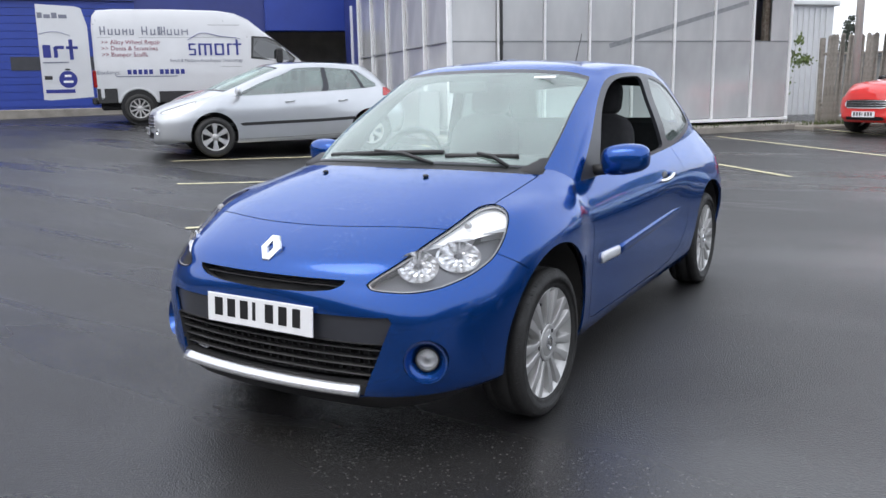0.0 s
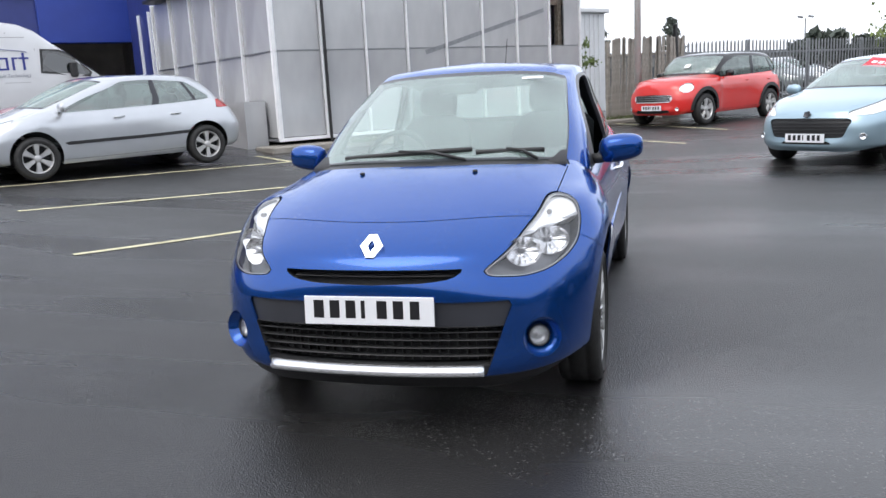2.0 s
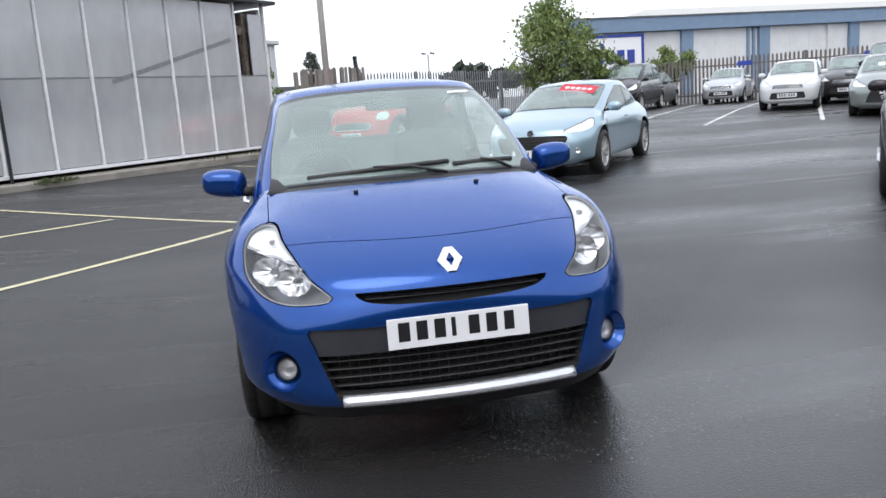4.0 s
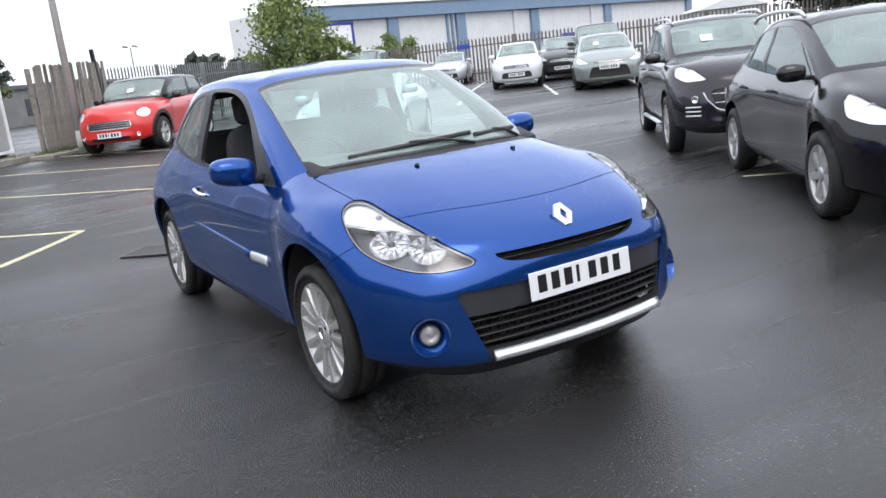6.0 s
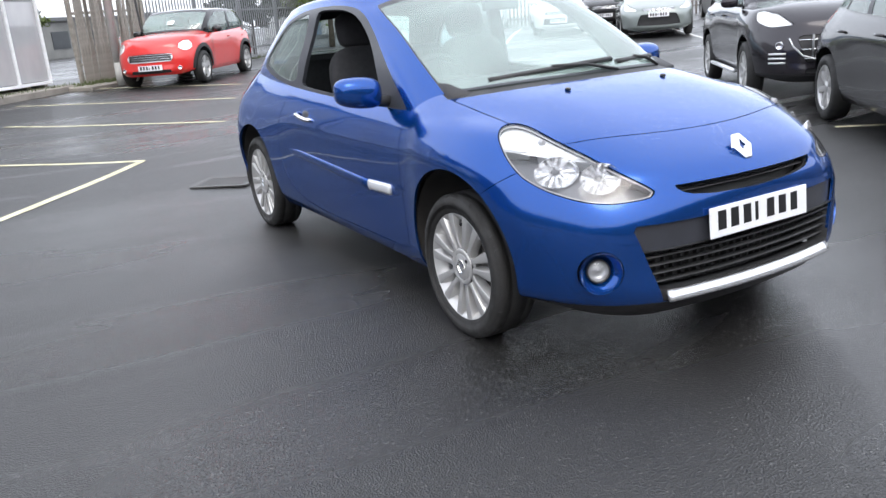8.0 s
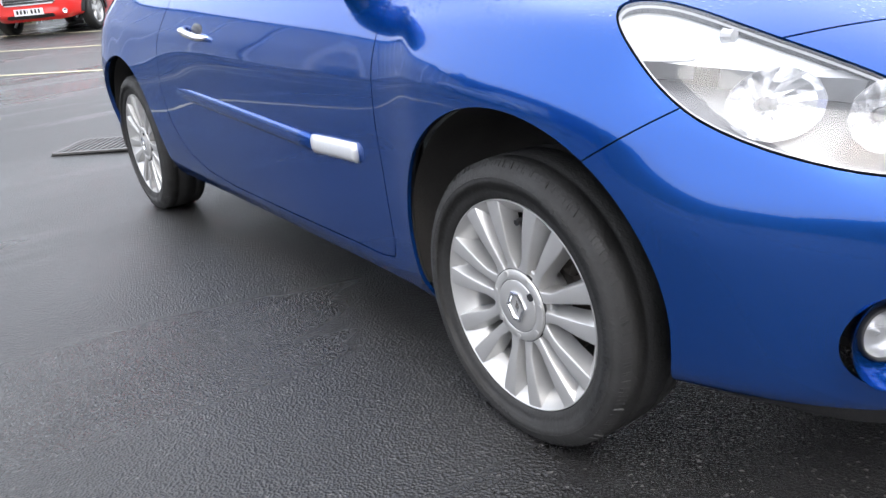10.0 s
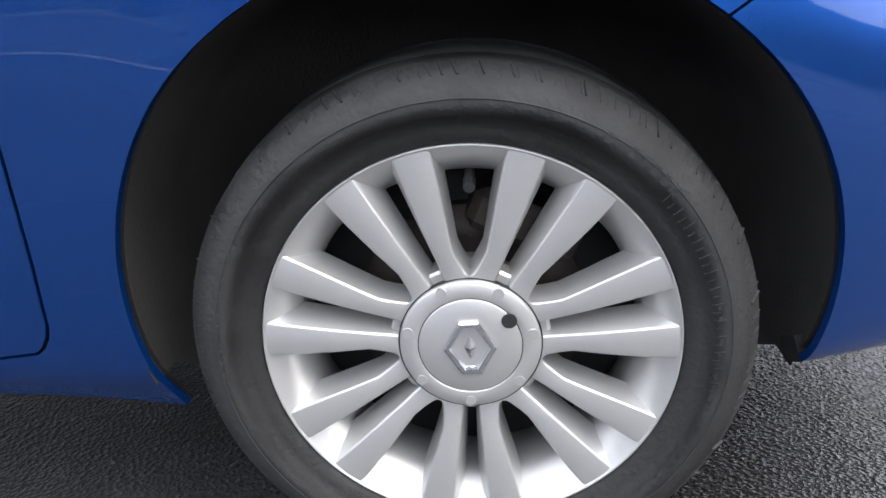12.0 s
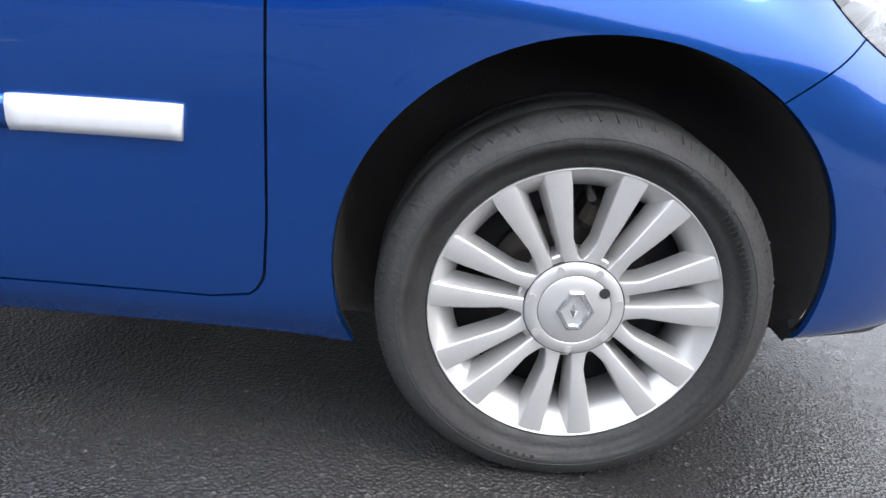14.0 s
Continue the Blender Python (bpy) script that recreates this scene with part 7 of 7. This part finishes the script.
def white_van():
    v = empty("white_van", site_pose(-1.41, -17.98), "white high-roof panel van with blue lettering and its rear door open", "van")
    vs, fs = [], []
    for x, z0, zs, z1, w in VAN_RINGS:
        hi = max(z1, zs + .02)
        row = [(w * .97, z0), (w, z0 + .12), (w, (z0 + zs) / 2), (w, zs)]
        for t in (.35, .7, .88):
            z = zs + (hi - zs) * t
            row.append((min(w, van_side(x, z)), z))
        top = van_side(x, hi)
        row += [(top * .965, hi - .035 * min(1, (hi - zs) * 3)), (top * .86, hi), (top * .5, hi + .02), (0, hi + .028)]
        ring = [(x, -y, z) for y, z in row] + [(x, y, z) for y, z in row[-2::-1]]
        vs += ring
    k = 2 * 11 - 1
    for i in range(len(VAN_RINGS) - 1):
        for j in range(k - 1):
            fs.append((i * k + j, (i + 1) * k + j, (i + 1) * k + j + 1, i * k + j + 1))
    fs += [tuple(range(k)), tuple(range((len(VAN_RINGS) - 1) * k, len(VAN_RINGS) * k))[::-1]]
    fixed(vs, fs, "body_shell", WHITEPAINT, v, angle=38)

    def plate_on(name, pts, mat, lift=.004, parent=None, label=""):
        """A thin piece lying on the near flank, drawn as a polygon of places along and up the side."""
        bm = bmesh.new()
        a = [bm.verts.new((x, -van_side(x, z) - lift, z)) for x, z in pts]
        b = [bm.verts.new((x, -van_side(x, z) + .01, z)) for x, z in pts]
        bm.faces.new(a)
        bm.faces.new(b[::-1])
        for i in range(len(a)):
            j = (i + 1) % len(a)
            bm.faces.new((a[i], b[i], b[j], a[j]))
        return part(name, bm, mat, parent or v, label)

    def rect(name, x0, x1, z0, z1, mat, lift=.004, parent=None, label=""):
        return plate_on(name, [(x0, z0), (x1, z0), (x1, z1), (x0, z1)], mat, lift, parent, label)
    # glass, seams and dark lower edge
    plate_on("side_window", [(2.68, 1.50), (3.62, 1.40), (3.66, 1.46), (3.26, 1.83), (3.05, 1.93), (2.72, 1.95)], DARK_GLASS, .006, None, "dark cab side window")
    plate_on("window_rubber", [(2.63, 1.46), (3.66, 1.355), (3.71, 1.46), (3.28, 1.87), (3.06, 1.97), (2.67, 1.99)], BLACK_PLASTIC, .003)
    for x in (-.80, 2.02, 2.56):
        rect("panel_seam", x, x + .012, .55, 2.35 if x < 2.5 else 2.0, VAN_SEAM, .002)
    rect("panel_seam", -.87, 2.4, 2.235, 2.25, VAN_SEAM, .003)
    rect("panel_seam", -.78, 2.0, 1.95, 1.958, VAN_SEAM, .002)
    rect("panel_seam", -.85, 2.4, 1.265, 1.275, VAN_SEAM, .002)
    rect("rubbing_strip", -.89, -.46, .47, .80, BLACK_PLASTIC, .012, None, "black lower corner panel")
    rect("rubbing_strip", .46, 2.86, .47, .72, BLACK_PLASTIC, .012, None, "black lower side panel")
    for y in (-1, 1):
        bm = bmesh.new()
        box(bm, (.10, .10, .40), (-.91, y * .92, 1.02), None, .02)
        part("rear_lamp", bm, RED_LENS, v, "tall red rear lamp")
    bm = bmesh.new()
    box(bm, (.14, 1.9, .16), (-.95, 0, .52), None, .03)
    box(bm, (.14, 1.7, .30), (4.18, 0, .52), None, .04)
    part("bumper", bm, BLACK_PLASTIC, v, "black bumpers")
    bm = bmesh.new()
    q = [bm.verts.new(p) for p in ((2.98, -.80, 2.115), (2.98, .80, 2.115), (3.80, .88, 1.475), (3.80, -.88, 1.475))]
    bm.faces.new(q)
    bmesh.ops.solidify(bm, geom=bm.faces[:], thickness=-.012)
    part("windscreen", bm, DARK_GLASS, v)
    bm = bmesh.new()
    box(bm, (.16, .10, .34), (3.30, -1.10, 1.52), None, .03)
    box(bm, (.06, .16, .05), (3.32, -1.01, 1.40), None, .01)
    part("door_mirror", bm, BLACK_PLASTIC, v, "tall black door mirror")
    bm = bmesh.new()
    box(bm, (4.9, 1.5, .2), (1.6, 0, .40), None, .04)
    part("underbody", bm, VOID, v)
    # wheels before flat dark discs that paint the arches' shade, with a white lip
    for x in (0, 3.30):
        for sd in (-1, 1):
            vs, fs = lathe([(-.30, .41), (.004, .41), (.012, .44), (.004, .47)], 40)
            fs = [f for f in fs if min(vs[i][2] for i in f) > .08]
            o = raw("wheel_arch", vs, fs, WHITEPAINT, v)
            at = Matrix.Translation((x, sd * .985, .36)) @ Matrix.Rotation(math.pi / 2 * sd, 4, "Z")
            o.matrix_local = at
            vs, fs = lathe([(.0055, .41), (.0055, 0)], 40)
            o = raw("arch_shade_disc", vs, fs, VOID, v)
            o.matrix_local = at
            road_wheel(v, Matrix.Translation((x, sd * .935, .335)) @ Matrix.Rotation(math.pi / 2 * sd, 4, "Z"), .335, "ten")
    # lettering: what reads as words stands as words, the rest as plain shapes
    flat = Matrix.Rotation(radians(90), 4, "X")

    def words(text, x, z, size, mat):
        cu = bpy.data.curves.new("lettering", "FONT")
        cu.body, cu.size, cu.extrude, cu.align_x = text, size, .001, "LEFT"
        cu.materials.append(mat)
        o = new("lettering", cu)
        o.parent = v
        o.matrix_local = Matrix.Translation((x, -van_side(x, z) - .014, z)) @ flat
    for i, line in enumerate((">> Alloy Wheel Repair", ">> Dents & Scratches", ">> Bumper Scuffs")):
        words(line, -.72, 1.80 - i * .140, .138, LETTER_RED)
    words("Small & Medium Area Repair Technology", .76, 1.39, .100, LETTER_GREY)
    words("Bookings:", -.86, 1.12, .130, LETTER_GREY)
    x = -.72
    for i, wd in enumerate((.16, .14, .15, .14, .12, -.12, .18, .15, .06, .12, .15, .15, .22)):
        if wd > 0:
            top = 2.20 if i in (0, 6, 8, 9) else 2.14
            for k in (0, 1):
                rect("lettering_bar", x + k * wd * .55, x + k * wd * .55 + .028, 2.01, top, LETTER_GREY, .009)
            rect("lettering_bar", x, x + wd * .62, 2.01 + (.0 if i % 3 else .07), 2.035 + (.0 if i % 3 else .07), LETTER_GREY, .010)
        x += abs(wd) + .012
    for i in range(11):
        if i != 5:
            rect("lettering_bar", -.20 + i * .118, -.115 + i * .118, 1.115, 1.225, LETTER_BLUE, .006)
    rect("lettering_bar", -.45, .9, 1.055, 1.078, LETTER_GREY, .006)
    for x0, x1, z0, z1 in ((1.20, 1.36, 1.54, 1.575), (1.20, 1.36, 1.66, 1.695), (1.20, 1.36, 1.78, 1.815), (1.20, 1.24, 1.68, 1.80), (1.32, 1.36, 1.56, 1.68), (1.42, 1.47, 1.54, 1.815), (1.55, 1.60, 1.54, 1.80), (1.68, 1.73, 1.54, 1.80), (1.42, 1.73, 1.775, 1.815),
                           (1.79, 1.84, 1.56, 1.79), (1.79, 2.0, 1.54, 1.58), (1.79, 2.0, 1.775, 1.815), (1.96, 2.01, 1.54, 1.815), (2.08, 2.13, 1.54, 1.815), (2.08, 2.20, 1.775, 1.815), (2.29, 2.34, 1.54, 1.91), (2.22, 2.42, 1.775, 1.815)):
        rect("lettering_bar", x0, x1, z0, z1, LETTER_BLUE, .009)
    pts = [(1.20 + t * 1.2, 1.90 + .17 * math.sin(math.pi * min(1, t * 1.15)) ** 1.6 + .05 * math.sin(9 * t)) for t in np.linspace(0, 1, 22)]
    bar("car_outline", [(x, -van_side(x, z) - .012, z) for x, z in pts], .010, .018, LETTER_BLUE, v, up=(0, -1, 0))
    # the near rear door stands swung open, in line with the flank
    dr = new("rear_door")
    dr.parent = v
    dr["label"] = "open white rear door with blue lettering shapes"
    dr.matrix_local = Matrix.Translation((-.97, -.99, 0)) @ Matrix.Rotation(radians(4), 4, "Z")
    bm = bmesh.new()
    q = [(0, .62), (0, 2.20), (-.10, 2.58), (-.22, 2.62), (-1.02, 2.66), (-1.04, .58), (-.9, .56)]
    a = [bm.verts.new((x, -.03, z)) for x, z in q]
    b = [bm.verts.new((x, .03, z)) for x, z in q]
    bm.faces.new(a)
    bm.faces.new(b[::-1])
    for i in range(len(q)):
        j = (i + 1) % len(q)
        bm.faces.new((a[i], b[i], b[j], a[j]))
    part("door_panel", bm, WHITEPAINT, dr)
    for name, x0, x1, z0, z1, mat in (("lettering_bar", -.96, -.80, 1.50, 1.78, LETTER_BLUE), ("lettering_bar", -.74, -.66, 1.50, 1.74, LETTER_BLUE), ("lettering_bar", -.70, -.52, 1.69, 1.76, LETTER_BLUE),
                                      ("lettering_bar", -.42, -.34, 1.46, 1.90, LETTER_BLUE), ("lettering_bar", -.48, -.24, 1.69, 1.75, LETTER_BLUE), ("lettering_bar", -1.0, -.90, 2.36, 2.48, LETTER_GREY), ("lettering_bar", -.87, -.74, 2.36, 2.44, LETTER_GREY),
                                      ("lettering_bar", -.71, -.60, 2.36, 2.48, LETTER_GREY), ("lettering_bar", -.57, -.40, 2.36, 2.44, LETTER_GREY), ("lettering_bar", -.98, -.45, 1.38, 1.41, LETTER_GREY),
                                      ("lettering_bar", -.98, -.38, .72, .80, LETTER_BLUE), ("lettering_bar", -.98, -.82, 1.02, 1.10, BLACK_PLASTIC), ("door_handle", -.55, -.44, 1.22, 1.26, BLACK_PLASTIC)):
        bm = bmesh.new()
        box(bm, (x1 - x0, .006, z1 - z0), ((x0 + x1) / 2, -.033, (z0 + z1) / 2), None, .001)
        part(name, bm, mat, dr)
    bar("car_outline", [(-1.0 + t * .62, -.034, 1.95 + .12 * math.sin(2.4 * t + .5)) for t in np.linspace(0, 1, 10)], .008, .02, LETTER_BLUE, dr, up=(0, -1, 0))
    bm = bmesh.new()
    cylinder(bm, .19, .19, (-.50, -.030, 1.02), (-.50, -.036, 1.02), 28)
    st = part("round_sticker", bm, LETTER_BLUE, dr, "round dark blue sticker with pale bars")
    for z0, wd in ((1.10, .14), (.97, .20)):
        bm = bmesh.new()
        box(bm, (wd, .004, .05), (-.50, -.038, z0), None, .001)
        part("lettering_bar", bm, WHITE_PLATE, st)


white_van()
